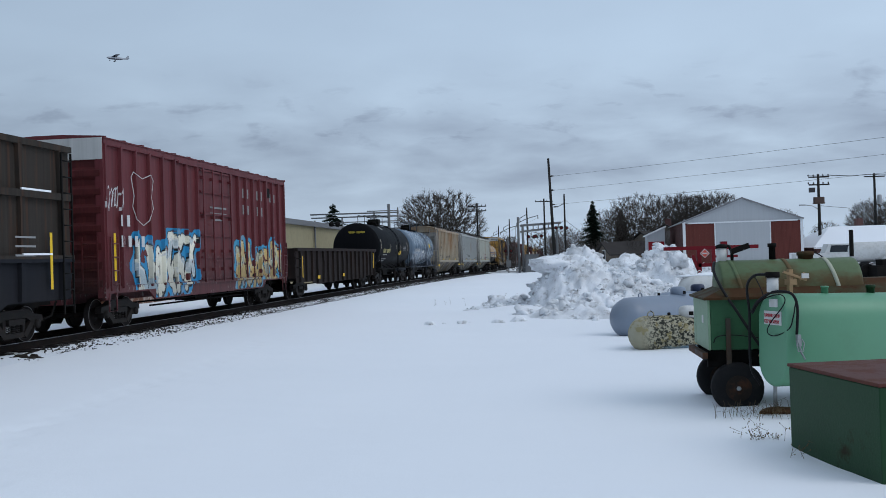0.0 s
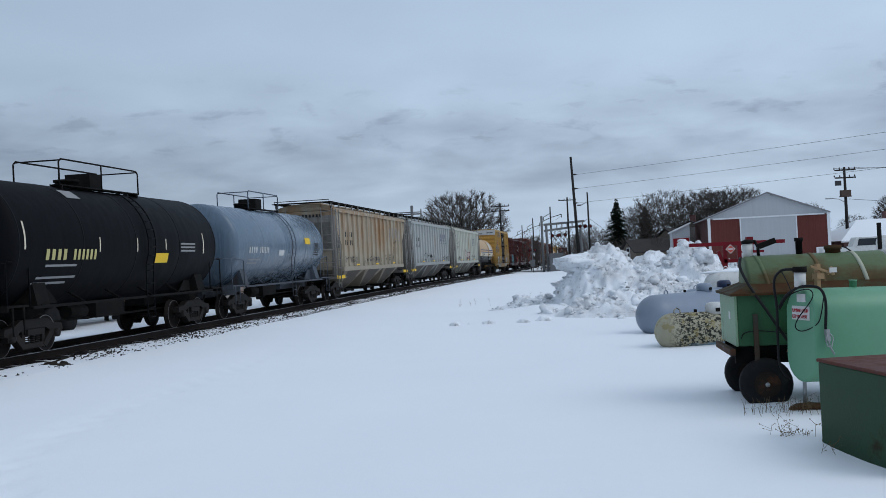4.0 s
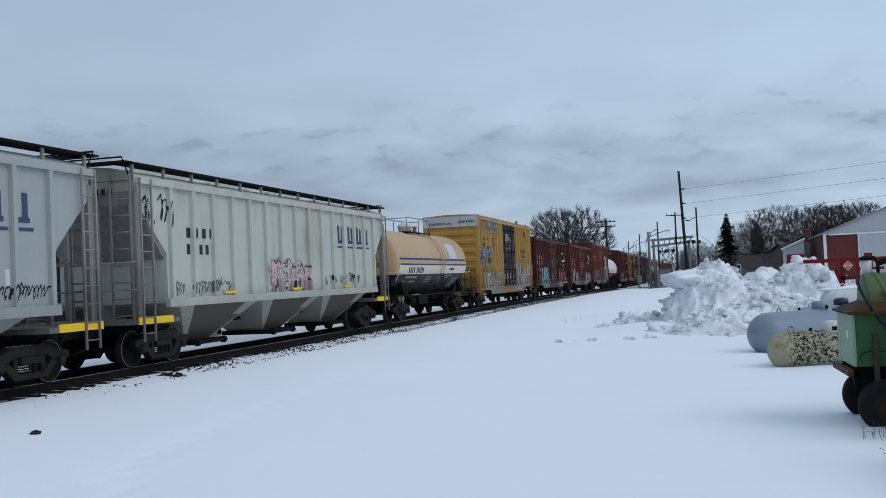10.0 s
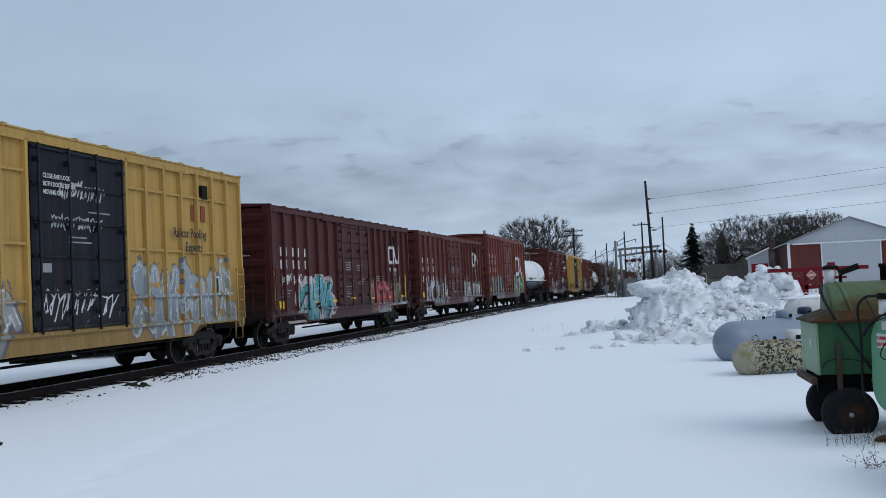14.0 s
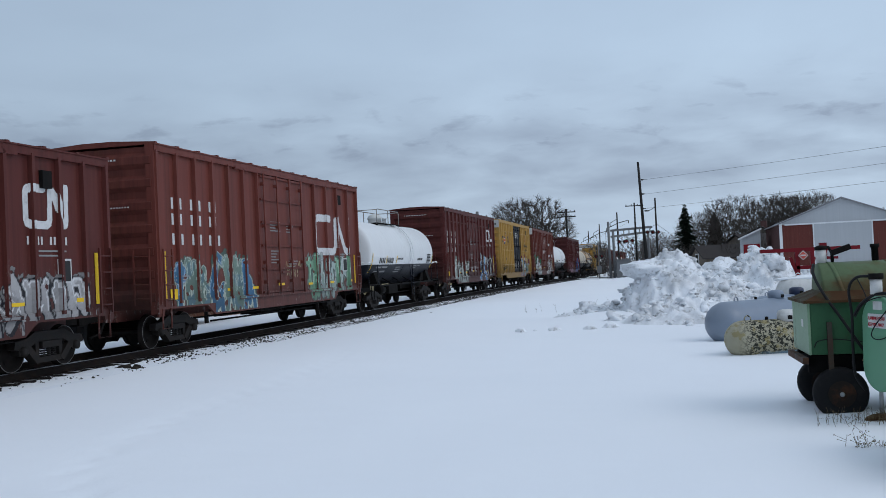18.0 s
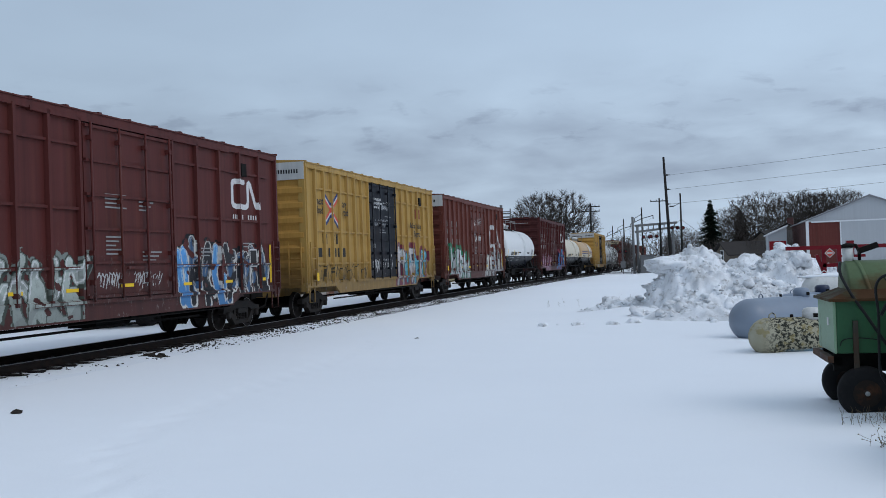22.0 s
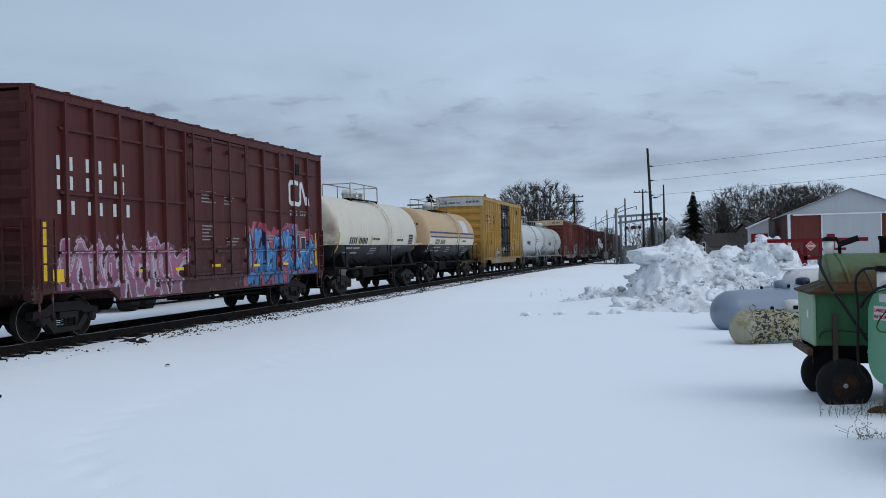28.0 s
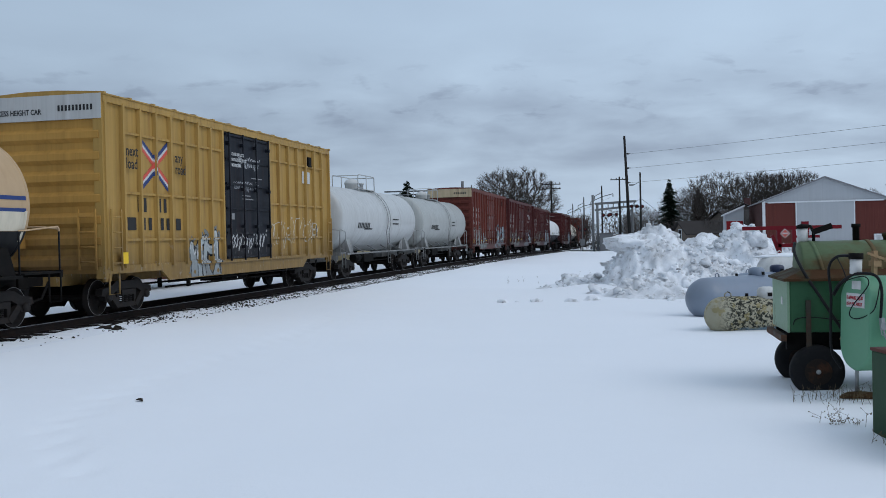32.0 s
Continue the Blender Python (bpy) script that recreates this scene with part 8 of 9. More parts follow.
part("radiator", Mesh().box(-0.28, 0.28, 0.78, 0.9, 0.42, 1.02), BLACK, en)
part("jug", Mesh().lathe([(0.78, 0.09), (0.98, 0.09), (1.02, 0.03), (1.06, 0.03)], 14, "z", (-0.2, 0.42, 0)), PALE, en, "white plastic jug")
part("pipework", Mesh().tube([(-0.3, -0.3, 0.5), (-0.32, 0.0, 0.82), (-0.3, 0.4, 0.72), (-0.3, 0.9, 0.5)], 0.03, 8).tube([(-0.3, 0.0, 0.45), (-0.32, 0.5, 0.6), (-0.3, 1.2, 0.48)], 0.025, 8), GALV, en)
pk = thing("pickup", along(26.6, 66.0, 0.35, 0.97, -0.2), "white pickup parked by the workshop", "pickup truck")
part("body", Mesh().prism([(-2.6, 0.5), (2.7, 0.5), (2.7, 1.15), (1.5, 1.25), (0.95, 1.85), (-0.5, 1.85), (-0.75, 1.25), (-2.6, 1.25)], -0.95, 0.95), PALE, pk)
for s in (-1, 1):
    part("window", Mesh().prism([(-0.45, 1.3), (1.3, 1.3), (0.88, 1.75), (-0.35, 1.75)], s * 0.955 - 0.01, s * 0.955 + 0.01), GLASS, pk)
    for y in (-1.7, 1.75):
        part("wheel", Mesh().lathe([(-0.12, 0.2), (-0.12, 0.36), (0.12, 0.36), (0.12, 0.2)], 18, "x"), RUBBER, pk, "", pose(s * 0.9, y, 0.38))
part("bumper", Mesh().box(-0.95, 0.95, -2.75, -2.6, 0.45, 0.65), GALV, pk)

# ---- the works beyond the track ----
BRICK_RED = plain("old_brick", (0.15, 0.07, 0.045), 0.85, 0, 0.45, 2.2, 0.3, (0.42, 0.38, 0.34), 0.9)
STUCCO = plain("peeling_stucco", (0.36, 0.34, 0.31), 0.85, 0, 0.12, 2, 0.3, (0.22, 0.12, 0.09), 0.5)
BUFF = plain("buff_painted_block", (0.33, 0.29, 0.18), 0.8, 0, 0.1, 2, 0.15, (0.2, 0.17, 0.12), 0.3)
BLOCK_GREY = plain("grey_block", (0.13, 0.125, 0.12), 0.85, 0, 0.2, 3, 0.2)


def works():
    w = thing("factory", track_pose(20, -11.0, -0.435), "old low factory of brick, stucco and grey block with flat roofs", "factory")
    # local y along the track from s = 20
    part("brick_wall", Mesh().box(-12, 0, 2.6, 8.6, -0.3, 5.0), BRICK_RED, w, "worn red brick")
    part("boarded_window", Mesh().box(-0.02, 0.03, 4.0, 7.0, 1.6, 4.1), BLOCK_GREY, w)
    part("window_surround", Mesh().box(-0.02, 0.05, 3.6, 4.0, 0.8, 4.4).box(-0.02, 0.05, 3.6, 7.3, 4.1, 4.4), BUFF, w)
    part("stucco_wall", Mesh().box(-12, -0.05, 8.6, 14.6, -0.3, 4.9), STUCCO, w, "peeling grey stucco")
    part("brick_pier", Mesh().box(-3, 0.0, 14.6, 16.0, -0.3, 4.6), BRICK_RED, w)
    part("grey_annex", Mesh().box(-10, -0.3, 16.0, 26.5, -0.3, 4.65), BLOCK_GREY, w, "dark grey block annex")
    part("flat_roof", Mesh().box(-30, -2.5, -16, 31, 4.95, 5.15).box(-30, -3.5, -16, 30, 5.15, 5.3), ROOF_GREY, w)
    part("rear_wall", Mesh().box(-30, -12, -18, 30, -0.3, 4.95), BLOCK_GREY, w)
    # rows of individual bricks at the worn corner
    brick = Mesh().box(0, 0.035, 0, 0.20, 0, 0.062).data("brick", BRICK_RED)
    rnd = random.Random(5)
    for r in range(34):
        for c in range(8):
            if rnd.random() < 0.2:
                continue
            y = 7.1 + c * 0.21 + (0.1 if r % 2 else 0)
            if y < 8.5:
                part("brick", brick, BRICK_RED, w, "", pose(0, y, 2.3 + r * 0.075))
    for y, z in ((6.2, 5.3), (24, 5.5), (38, 5.6)):
        part("roof_vent", Mesh().lathe([(z - 0.3, 0.1), (z + 0.2, 0.1), (z + 0.25, 0.16), (z + 0.35, 0.16)], 10, "z", (-3, y, 0)), GALV, w)
    k = thing("factory_annex", track_pose(51, -11.0, -0.3), "buff painted warehouse with a grey roof edge", "warehouse")
    part("wall", Mesh().box(-14, 0, 0, 32, -0.3, 5.3), BUFF, k)
    part("roof", Mesh().box(-14.3, 0.35, -0.4, 32.4, 5.3, 5.75), ROOF_GREY, k)
    part("door", Mesh().box(-0.01, 0.06, 14, 17, 0, 3.2), BLOCK_GREY, k)
    c = thing("steel_stack", track_pose(19.2, -12.2, -0.3), "slim steel exhaust stack on the factory roof", "chimney")
    part("pipe", Mesh().lathe([(-0.4, 0.11), (6.3, 0.11)], 16, "z"), GALV, c)
    part("cap", Mesh().lathe([(5.95, 0.13), (6.35, 0.13)], 16, "z"), BLACK, c)
    part("clamp", Mesh().lathe([(5.2, 0.15), (5.3, 0.15)], 12, "z").bar((0.1, 0, 5.25), (0.4, 0, 5.3), 0.05, 0.05), GALV, c)


works()


def semi_trailer(s, side, length, dark):
    t = thing("semi_trailer", track_pose(s, side, -0.435) @ pose(0, 0, 0, 0, 0, 2), "parked white box semi-trailer with black sides", "semi-trailer")
    body = part("box", Mesh().box(-1.27, 1.27, 0, length, 1.1, 4.05), plain("black_trailer_side", (0.008, 0.009, 0.012), 0.65, 0, 0.2, 1, 0.05), t, "black painted sides")
    for x in (-1.29, 1.2):
        part("top_rail", Mesh().box(x, x + 0.09, -0.02, length, 3.98, 4.08), GALV, t)
    part("rear_frame", Mesh().box(-1.3, -1.12, -0.04, 0.06, 1.05, 4.12).box(1.12, 1.3, -0.04, 0.06, 1.05, 4.12).box(-1.3, 1.3, -0.04, 0.06, 3.95, 4.12), GALV, t)
    for x in (-1.12, 0.02):
        part("rear_door", Mesh().box(x, x + 1.1, -0.03, 0.02, 1.15, 3.95), PALE, t, "white rear door")
    part("roof_snow", Mesh().box(-1.2, 1.2, 0.2, length - 0.2, 4.06, 4.10), SNOW, t)
    part("landing_gear", Mesh().box(-0.8, -0.65, length - 3, length - 2.85, 0, 1.1).box(0.65, 0.8, length - 3, length - 2.85, 0, 1.1), BLACK, t)
    for y in (1.5, 2.8):
        for x in (-0.95, 0.95):
            part("wheel", Mesh().lathe([(-0.25, 0.25), (-0.25, 0.5), (0.25, 0.5), (0.25, 0.25)], 20, "x"), RUBBER, t, "", pose(x, y, 0.5))


semi_trailer(4.3, -8.3, 12.6, True)

def pipe_rack():
    t = thing("pipe_rack", pose(-4.6, 92.0, 0.0, 0, 0, -2), "grey steel pipe rack with a loading platform beyond the track", "pipe rack")
    steel = plain("rack_steel", (0.16, 0.165, 0.17), 0.6, 0.3, 0.15, 3, 0.1)
    for x, top, r in ((0.0, 7.25, 0.13), (0.85, 6.9, 0.06), (-1.4, 6.6, 0.07), (-4.4, 6.1, 0.08), (-7.0, 5.9, 0.08)):
        part("post", Mesh().tube([(x, 0, -0.5), (x, 0, top)], r, 8), steel, t)
    for x0, x1, z, y, r in ((-7.4, 0.8, 6.45, 0.0, 0.07), (-7.4, 0.8, 6.15, 0.5, 0.06), (-6.0, 0.8, 5.65, 0.0, 0.05), (-2.0, 0.85, 6.6, -0.4, 0.045)):
        part("pipe", Mesh().tube([(x0, y, z), (x1, y, z)], r, 8), steel, t)
    part("platform", Mesh().box(-2.0, 0.9, -0.6, 0.6, 4.9, 5.0), steel, t)
    part("railing", Mesh().tube([(-2.0, -0.6, 5.0), (-2.0, -0.6, 6.0), (0.9, -0.6, 6.05), (0.9, -0.6, 5.0)], 0.04, 6).tube([(-2.0, -0.6, 5.5), (0.9, -0.6, 5.5)], 0.03, 6), steel, t)
    part("valve_group", Mesh().lathe([(-5.0, 0.25), (-4.7, 0.28), (-4.6, 0.1)], 12, "x", (0, -0.2, 5.5)).lathe([(-5.6, 0.2), (-5.3, 0.24), (-5.2, 0.1)], 12, "x", (0, -0.2, 5.5)).box(-5.6, -4.4, -0.3, -0.1, 5.3, 5.4), BLACK, t)


pipe_rack()

# ---- poles, wires and signals ----
POLE_WOOD = plain("creosoted_pole", (0.028, 0.026, 0.025), 0.9, 0, 0.3, 3, 0.3)
CERAMIC = plain("dark_insulator", (0.02, 0.018, 0.02), 0.3, 0, 0.1, 8, 0.02)
WIRE = plain("aluminium_wire", (0.05, 0.052, 0.055), 0.6, 0.4, 0.1, 5, 0.02)


def base_z(x, y):
    return float(ground_height(np.array(float(x)), np.array(float(y))))


def pole(x, y, top, r=0.15, lean=(0, 0), label="dark wooden utility pole"):
    z = base_z(x, y)
    p = thing("utility_pole", pose(x, y, 0), label, "utility pole", "utility poles")
    part("shaft", Mesh().tube([(-lean[0], -lean[1], z - 0.5), (0, 0, top)], [r * 1.25, r * 0.75], 12), POLE_WOOD, p)
    return p


main = pole(14.74, 129.16, 14.7, 0.19, (-0.55, 0), "tall leaning wooden line pole with side insulators")
for z, r in ((12.36, 0.5), (10.5, 0.5), (8.6, 0.5)):
    part("bracket_insulator", Mesh().tube([(0.05, 0, z), (0.25, 0, z)], 0.03, 6).lathe([(0.25, 0.06), (0.3, 0.11), (0.5, 0.11), (0.55, 0.06), (0.75, 0.05)], 10, "x", (0, 0, z)), CERAMIC, main)
arm = pole(14.55, 134.2, 9.7, 0.13)
for z in (9.3,):
    part("crossarm", Mesh().box(-1.2, 1.2, -0.06, 0.06, z - 0.06, z + 0.06), POLE_WOOD, arm)
    for x in (-1.1, -0.4, 0.4, 1.1):
        part("insulator", Mesh().lathe([(z + 0.06, 0.03), (z + 0.12, 0.06), (z + 0.22, 0.05)], 8, "z", (x, 0, 0)), CERAMIC, arm)
p4 = pole(15.37, 119.0, 9.3, 0.12)
part("guy_brace", Mesh().tube([(0, 0, 6.2), (-1.2, 0, 5.3)], 0.02, 5).tube([(0, 0, 6.2), (1.5, 0, 5.0)], 0.02, 5), WIRE, p4)
part("side_arm", Mesh().tube([(0, 0, 8.2), (-0.8, 0, 7.8)], 0.04, 6).lathe([(-1.3, 0.08), (-0.8, 0.08)], 8, "x", (0, 0, 7.8)), CERAMIC, p4)
p3 = pole(6.0, 149.9, 10.2, 0.16)
for z in (9.7, 9.0):
    part("crossarm", Mesh().box(-1.4, 1.4, -0.06, 0.06, z - 0.07, z + 0.07), POLE_WOOD, p3)
    for x in (-1.3, -0.7, 0.7, 1.3):
        part("insulator", Mesh().lathe([(z + 0.07, 0.03), (z + 0.13, 0.07), (z + 0.26, 0.05)], 8, "z", (x, 0, 0)), CERAMIC, p3)
part("transformer", Mesh().lathe([(7.2, 0.22), (8.1, 0.22), (8.15, 0.15)], 14, "z", (0.4, 0, 0)), GALV, p3)
for x, y, t in ((15.9, 259.5, 10.0), (15.9, 219.4, 10.2), (16.25, 179.3, 10.7)):
    q = pole(x, y, t, 0.15, (0, 0), "wooden line pole with upswept crossarms")
    part("upswept_arm", Mesh().tube([(-2.0, 0, t - 2.9), (0, 0, t - 2.0), (2.0, 0, t - 1.5)], 0.07, 6).tube([(-1.3, 0, t - 1.9), (0, 0, t - 1.2)], 0.06, 6), POLE_WOOD, q)
    for ax, az in ((-2.0, t - 2.9), (2.0, t - 1.5), (-1.3, t - 1.9)):
        part("insulator", Mesh().lathe([(az - 0.6, 0.07), (az, 0.07)], 8, "z", (ax, 0, 0)), CERAMIC, q)
p2 = pole(39.9, 102.5, 9.6, 0.16, (0, 0), "wooden pole with a transformer rack and street light")
for z in (9.3, 8.5):
    part("crossarm", Mesh().box(-1.0, 1.15, -0.07, 0.07, z - 0.07, z + 0.07), POLE_WOOD, p2)
    for x in (-1.05, -0.5, 0.5, 1.05):
        part("insulator", Mesh().lathe([(z + 0.07, 0.04), (z + 0.14, 0.08), (z + 0.28, 0.05)], 8, "z", (x, 0, 0)), CERAMIC, p2)
part("cutout_rack", Mesh().box(-1.0, -0.4, -0.1, 0.1, 7.7, 8.2), CERAMIC, p2)
part("transformer_box", Mesh().box(-0.5, 0.5, -0.25, 0.25, 6.6, 7.2).box(-0.55, 0.55, -0.3, 0.3, 6.5, 6.6), plain("brown_transformer", (0.09, 0.06, 0.05), 0.7, 0, 0.2, 4, 0.1), p2, "brown transformer bank")
part("lamp_arm", Mesh().tube([(0, 0, 5.9), (-0.8, -0.2, 6.3), (-1.6, -0.4, 6.4)], 0.04, 8), GALV, p2)
part("lamp_head", Mesh().box(-2.2, -1.6, -0.5, -0.3, 6.32, 6.45), GALV, p2)
pr = pole(46.9, 105.0, 9.7, 0.15)
part("crossarm", Mesh().box(-1.1, 1.1, -0.06, 0.06, 9.3, 9.42), POLE_WOOD, pr)
part("transformer", Mesh().lathe([(6.4, 0.24), (7.3, 0.24), (7.4, 0.15)], 14, "z", (0.5, 0, 0)), GALV, pr)


def wire(a, b, sag, r=0.02, label="thin dark overhead power wire"):
    a, b = Vector(a), Vector(b)
    pts = [a.lerp(b, i / 16) - Vector((0, 0, sag * 4 * (i / 16) * (1 - i / 16))) for i in range(17)]
    tagged(solid("overhead_wire", Mesh().tube(pts, r, 5), WIRE, Matrix.Identity(4), label, "wire", "overhead wires"))


for (a, q) in (((15.4, 129.1, 12.34), (39.71, 86.3, 11.75)), ((15.49, 129.1, 10.48), (39.66, 86.32, 10.25)), ((15.58, 129.1, 8.61), (39.62, 86.34, 8.62))):
    a, q = Vector(a), Vector(q)
    wire(a, q + (q - a) * 0.9, 0.25, 0.014, "dark power line running from the tall pole")
for x in (-1.0, 0.4, 1.0):
    wire((39.9 + x, 102.5, 9.5), (46.9 + x, 105.0, 9.6), 0.1, 0.016)
    wire((46.9 + x, 105.0, 9.6), (80 + x, 115.0, 10), 0.4, 0.016)
wire((39.9, 102.5, 6.3), (60, 96, 5.0), 0.4, 0.02)
for x, z in ((-2.0, 7.1), (2.0, 8.9)):
    wire((15.9 + x, 259.5, z - 0.4), (15.9 + x, 219.4, z - 0.2), 0.3, 0.015)
    wire((15.9 + x, 219.4, z - 0.2), (16.25 + x, 179.3, z), 0.3, 0.015)

SIGNAL_BLACK = plain("signal_black", (0.012, 0.012, 0.013), 0.6, 0, 0.2, 6, 0.05)
LENS_DARK = plain("dark_red_lens", (0.10, 0.010, 0.010), 0.2, 0, 0.1, 8, 0.02)


def flasher(parent, x, z):
    """Two round crossing lamps on black hoods, facing -y."""
    for s in (-1, 1):
        h = part("lamp_hood", Mesh().lathe([(-0.05, 0.24), (0.0, 0.24), (0.05, 0.12)], 16, "y", (x + s * 0.38, -0.15, z)).tube([(x + s * 0.38, -0.1, z), (x, 0, z)], 0.03, 6), SIGNAL_BLACK, parent)
        part("lens", Mesh().lathe([(-0.07, 0.02), (-0.07, 0.14), (-0.05, 0.14)], 14, "y", (x + s * 0.38, -0.15, z)), LENS_DARK, h)


MAST_GREY = plain("weathered_mast", (0.17, 0.175, 0.18), 0.6, 0.2, 0.2, 4, 0.1)


def crossing():
    z = base_z(11.2, 134.5) - 0.2
    c = thing("crossing_cantilever", pose(11.2, 134.5, 0), "grey cantilever with black crossing lamps over the road", "crossing signal")
    for x in (-0.25, 0.35):
        part("mast", Mesh().tube([(x, 0, z - 0.3), (x, 0, 6.1 + (1.2 if x < 0 else 0))], 0.17, 10), MAST_GREY, c)
    truss = Mesh().bar((0, 0, 6.1), (5.6, 0, 6.35), 0.3, 0.3).bar((0, 0, 5.25), (5.6, 0, 5.75), 0.28, 0.28)
    for i in range(8):
        x = 0.4 + i * 0.7
        truss.bar((x, 0, 5.3 + x * 0.09), (x, 0, 6.12 + x * 0.045), 0.12, 0.12)
    part("truss_arm", truss, MAST_GREY, c)
    part("far_mast", Mesh().tube([(5.1, 0.5, z), (5.1, 0.5, 5.8)], 0.16, 10), MAST_GREY, c)
    flasher(c, 5.3, 5.65)
    flasher(c, 6.0, 5.6)
    flasher(c, 1.5, 4.55)
    flasher(c, 2.5, 4.6)
    part("ladder", ladder(-0.65, -0.1, z, 6.0, 0.35, 16, "x"), MAST_GREY, c)
    part("gate_arm", Mesh().bar((1.4, -0.2, 0.9), (4.8, -0.3, -0.1), 0.1, 0.12), plain("gate_stripe", (0.35, 0.2, 0.19), 0.6), c)
    b = thing("signal_cabinet", pose(12.6, 133.5, z), "grey metal signal cabinet beside the crossing", "cabinet")
    bevelled(part("case", Mesh().box(-0.9, 0.9, -0.5, 0.5, 0.0, 2.6), MAST_GREY, b), 0.03)
    part("door", Mesh().box(-0.75, 0.75, -0.53, -0.5, 0.2, 2.4), MAST_GREY, b)
    part("hood", Mesh().box(-1.0, 1.0, -0.6, 0.6, 2.6, 2.7), MAST_GREY, b)
    m = thing("crossing_mast", pose(9.45, 134.0, 0), "crossing mast with dark red lamps beside the track", "crossing signal")
    part("post", Mesh().tube([(0, 0, z - 0.3), (0, 0, 4.6)], 0.08, 10), MAST_GREY, m)
    flasher(m, 0, 2.7)
    part("gate_box", Mesh().box(-0.3, 0.3, -0.3, 0.3, 0.5, 1.4), MAST_GREY, m)


crossing()
road = Mesh()
rows = [[Vector((x, y + dy, base_z(x, y + dy) + 0.03)) for dy in (-4, 0, 4)] for x, y in ((-60, 150), (-30, 146), (-4, 142.5), (4, 141.4), (14, 140), (24, 138.5), (60, 133), (120, 125))]
road.add([p for r in rows for p in r], [(i * 3 + j, i * 3 + 3 + j, i * 3 + 4 + j, i * 3 + 1 + j) for i in range(len(rows) - 1) for j in range(2)])
tagged(solid("road", road, plain("wet_salted_asphalt", (0.10, 0.10, 0.105), 0.7, 0, 0.3, 1, 0.1, (0.5, 0.5, 0.52), 0.6), Matrix.Identity(4), "salted road with slush crossing the track", "road"), kind="structure")

# ---- trees ----
BARK = plain("winter_bark", (0.055, 0.045, 0.038), 0.9, 0, 0.3, 3, 0.3)
TWIG = plain("fine_twigs", (0.082, 0.072, 0.066), 0.9, 0, 0.3, 3, 0.1)


def bare_tree_data(seed, height, width, trunk, targets=620, low=0.24, twigs_each=6):
    """Trunk and limbs that reach out to fill a rounded crown, and its fine twigs, as two meshes."""
    rng = np.random.RandomState(seed)
    n = targets
    d = rng.normal(size=(n, 3))
    d /= np.linalg.norm(d, axis=1)[:, None]
    reach = rng.rand(n) ** 0.42 * (0.96 + 0.04 * np.sin(3.0 * np.arctan2(d[:, 1], d[:, 0]) + seed) + 0.03 * np.sin(7 * d[:, 2] + seed))
    mid = height * 0.56
    pts = d * reach[:, None] * np.array((width / 2, width / 2, height * 0.45)) + np.array((0, 0, mid))
    pts = pts[pts[:, 2] > height * low]
    stem = height * low * 0.8
    nodes = [np.array((0, 0, -0.4)), np.array((0, 0, stem * 0.5)), np.array((0.05 * width * rng.normal() * 0.3, 0, stem))]
    parent, way = [-1, 0, 1], [0, stem * 0.5, stem]
    order = np.argsort(np.linalg.norm(pts - nodes[2], axis=1))
    for p in pts[order]:
        all_nodes = np.array(nodes[1:])
        gap = np.linalg.norm(all_nodes - p, axis=1)
        drop = np.maximum(0, all_nodes[:, 2] - p[2]) * 0.6
        j = int(np.argmin(gap + 0.45 * np.array(way[1:]) + drop)) + 1
        far = float(gap[j - 1])
        if far > 0.9:
            bow = nodes[j] * 0.5 + p * 0.5 + rng.normal(size=3) * far * 0.07 + np.array((0, 0, -0.05 * far))
            nodes.append(bow)
            parent.append(j)
            way.append(way[j] + far * 0.5)
            j = len(nodes) - 1
        nodes.append(p)
        parent.append(j)
        way.append(way[j] + float(np.linalg.norm(p - nodes[j])))
    load = np.ones(len(nodes))
    for i in range(len(nodes) - 1, 0, -1):
        load[parent[i]] += load[i]
    size = trunk * (load / load[0]) ** 0.46
    wood, twigs = Mesh(), Mesh()
    rnd = random.Random(seed)
    centre = Vector((0, 0, height * 0.4))
    for i in range(1, len(nodes)):
        a, b = Vector(nodes[parent[i]]), Vector(nodes[i])
        r0, r1 = max(0.016, min(size[parent[i]], size[i] * 1.5)), max(0.014, size[i])
        (wood if r1 > trunk * 0.16 else twigs).tube([a, b], [r0, r1], 6 if r1 > trunk * 0.16 else 3, False)
        if load[i] < 7:
            out = (b - centre).normalized()
            for q in range(twigs_each):
                e = b + (out * 0.7 + Vector((rnd.gauss(0, 0.6), rnd.gauss(0, 0.6), rnd.gauss(0.25, 0.4)))).normalized() * rnd.uniform(0.35, 0.95) * height / 13
                f = a.lerp(b, rnd.uniform(0.5, 1.0))
                twigs.tube([f, f.lerp(e, 0.5) + Vector((0, 0, 0.05)), e], [0.012, 0.009, 0.005], 3, False)
    return wood.data("trunk", BARK), twigs.data("crown", TWIG)


KINDS = [bare_tree_data(3, 12.5, 14.6, 0.55, 1900, 0.2, 13), bare_tree_data(8, 10, 7.5, 0.2, 700, 0.25, 7), bare_tree_data(21, 11, 11, 0.24, 1100, 0.25, 7), bare_tree_data(33, 7, 6.5, 0.12, 380, 0.15)]


def bare_tree(kind, x, y, k, turn, label="leafless tree with a fine twiggy crown"):
    w, t = KINDS[kind]
    ob = thing("bare_tree", Matrix.LocRotScale((x, y, base_z(x, y)), Euler((0, 0, turn)), Vector((k, k, k))), label, "tree", "bare trees")
    part("trunk", w, BARK, ob)
    part("crown", t, TWIG, ob)


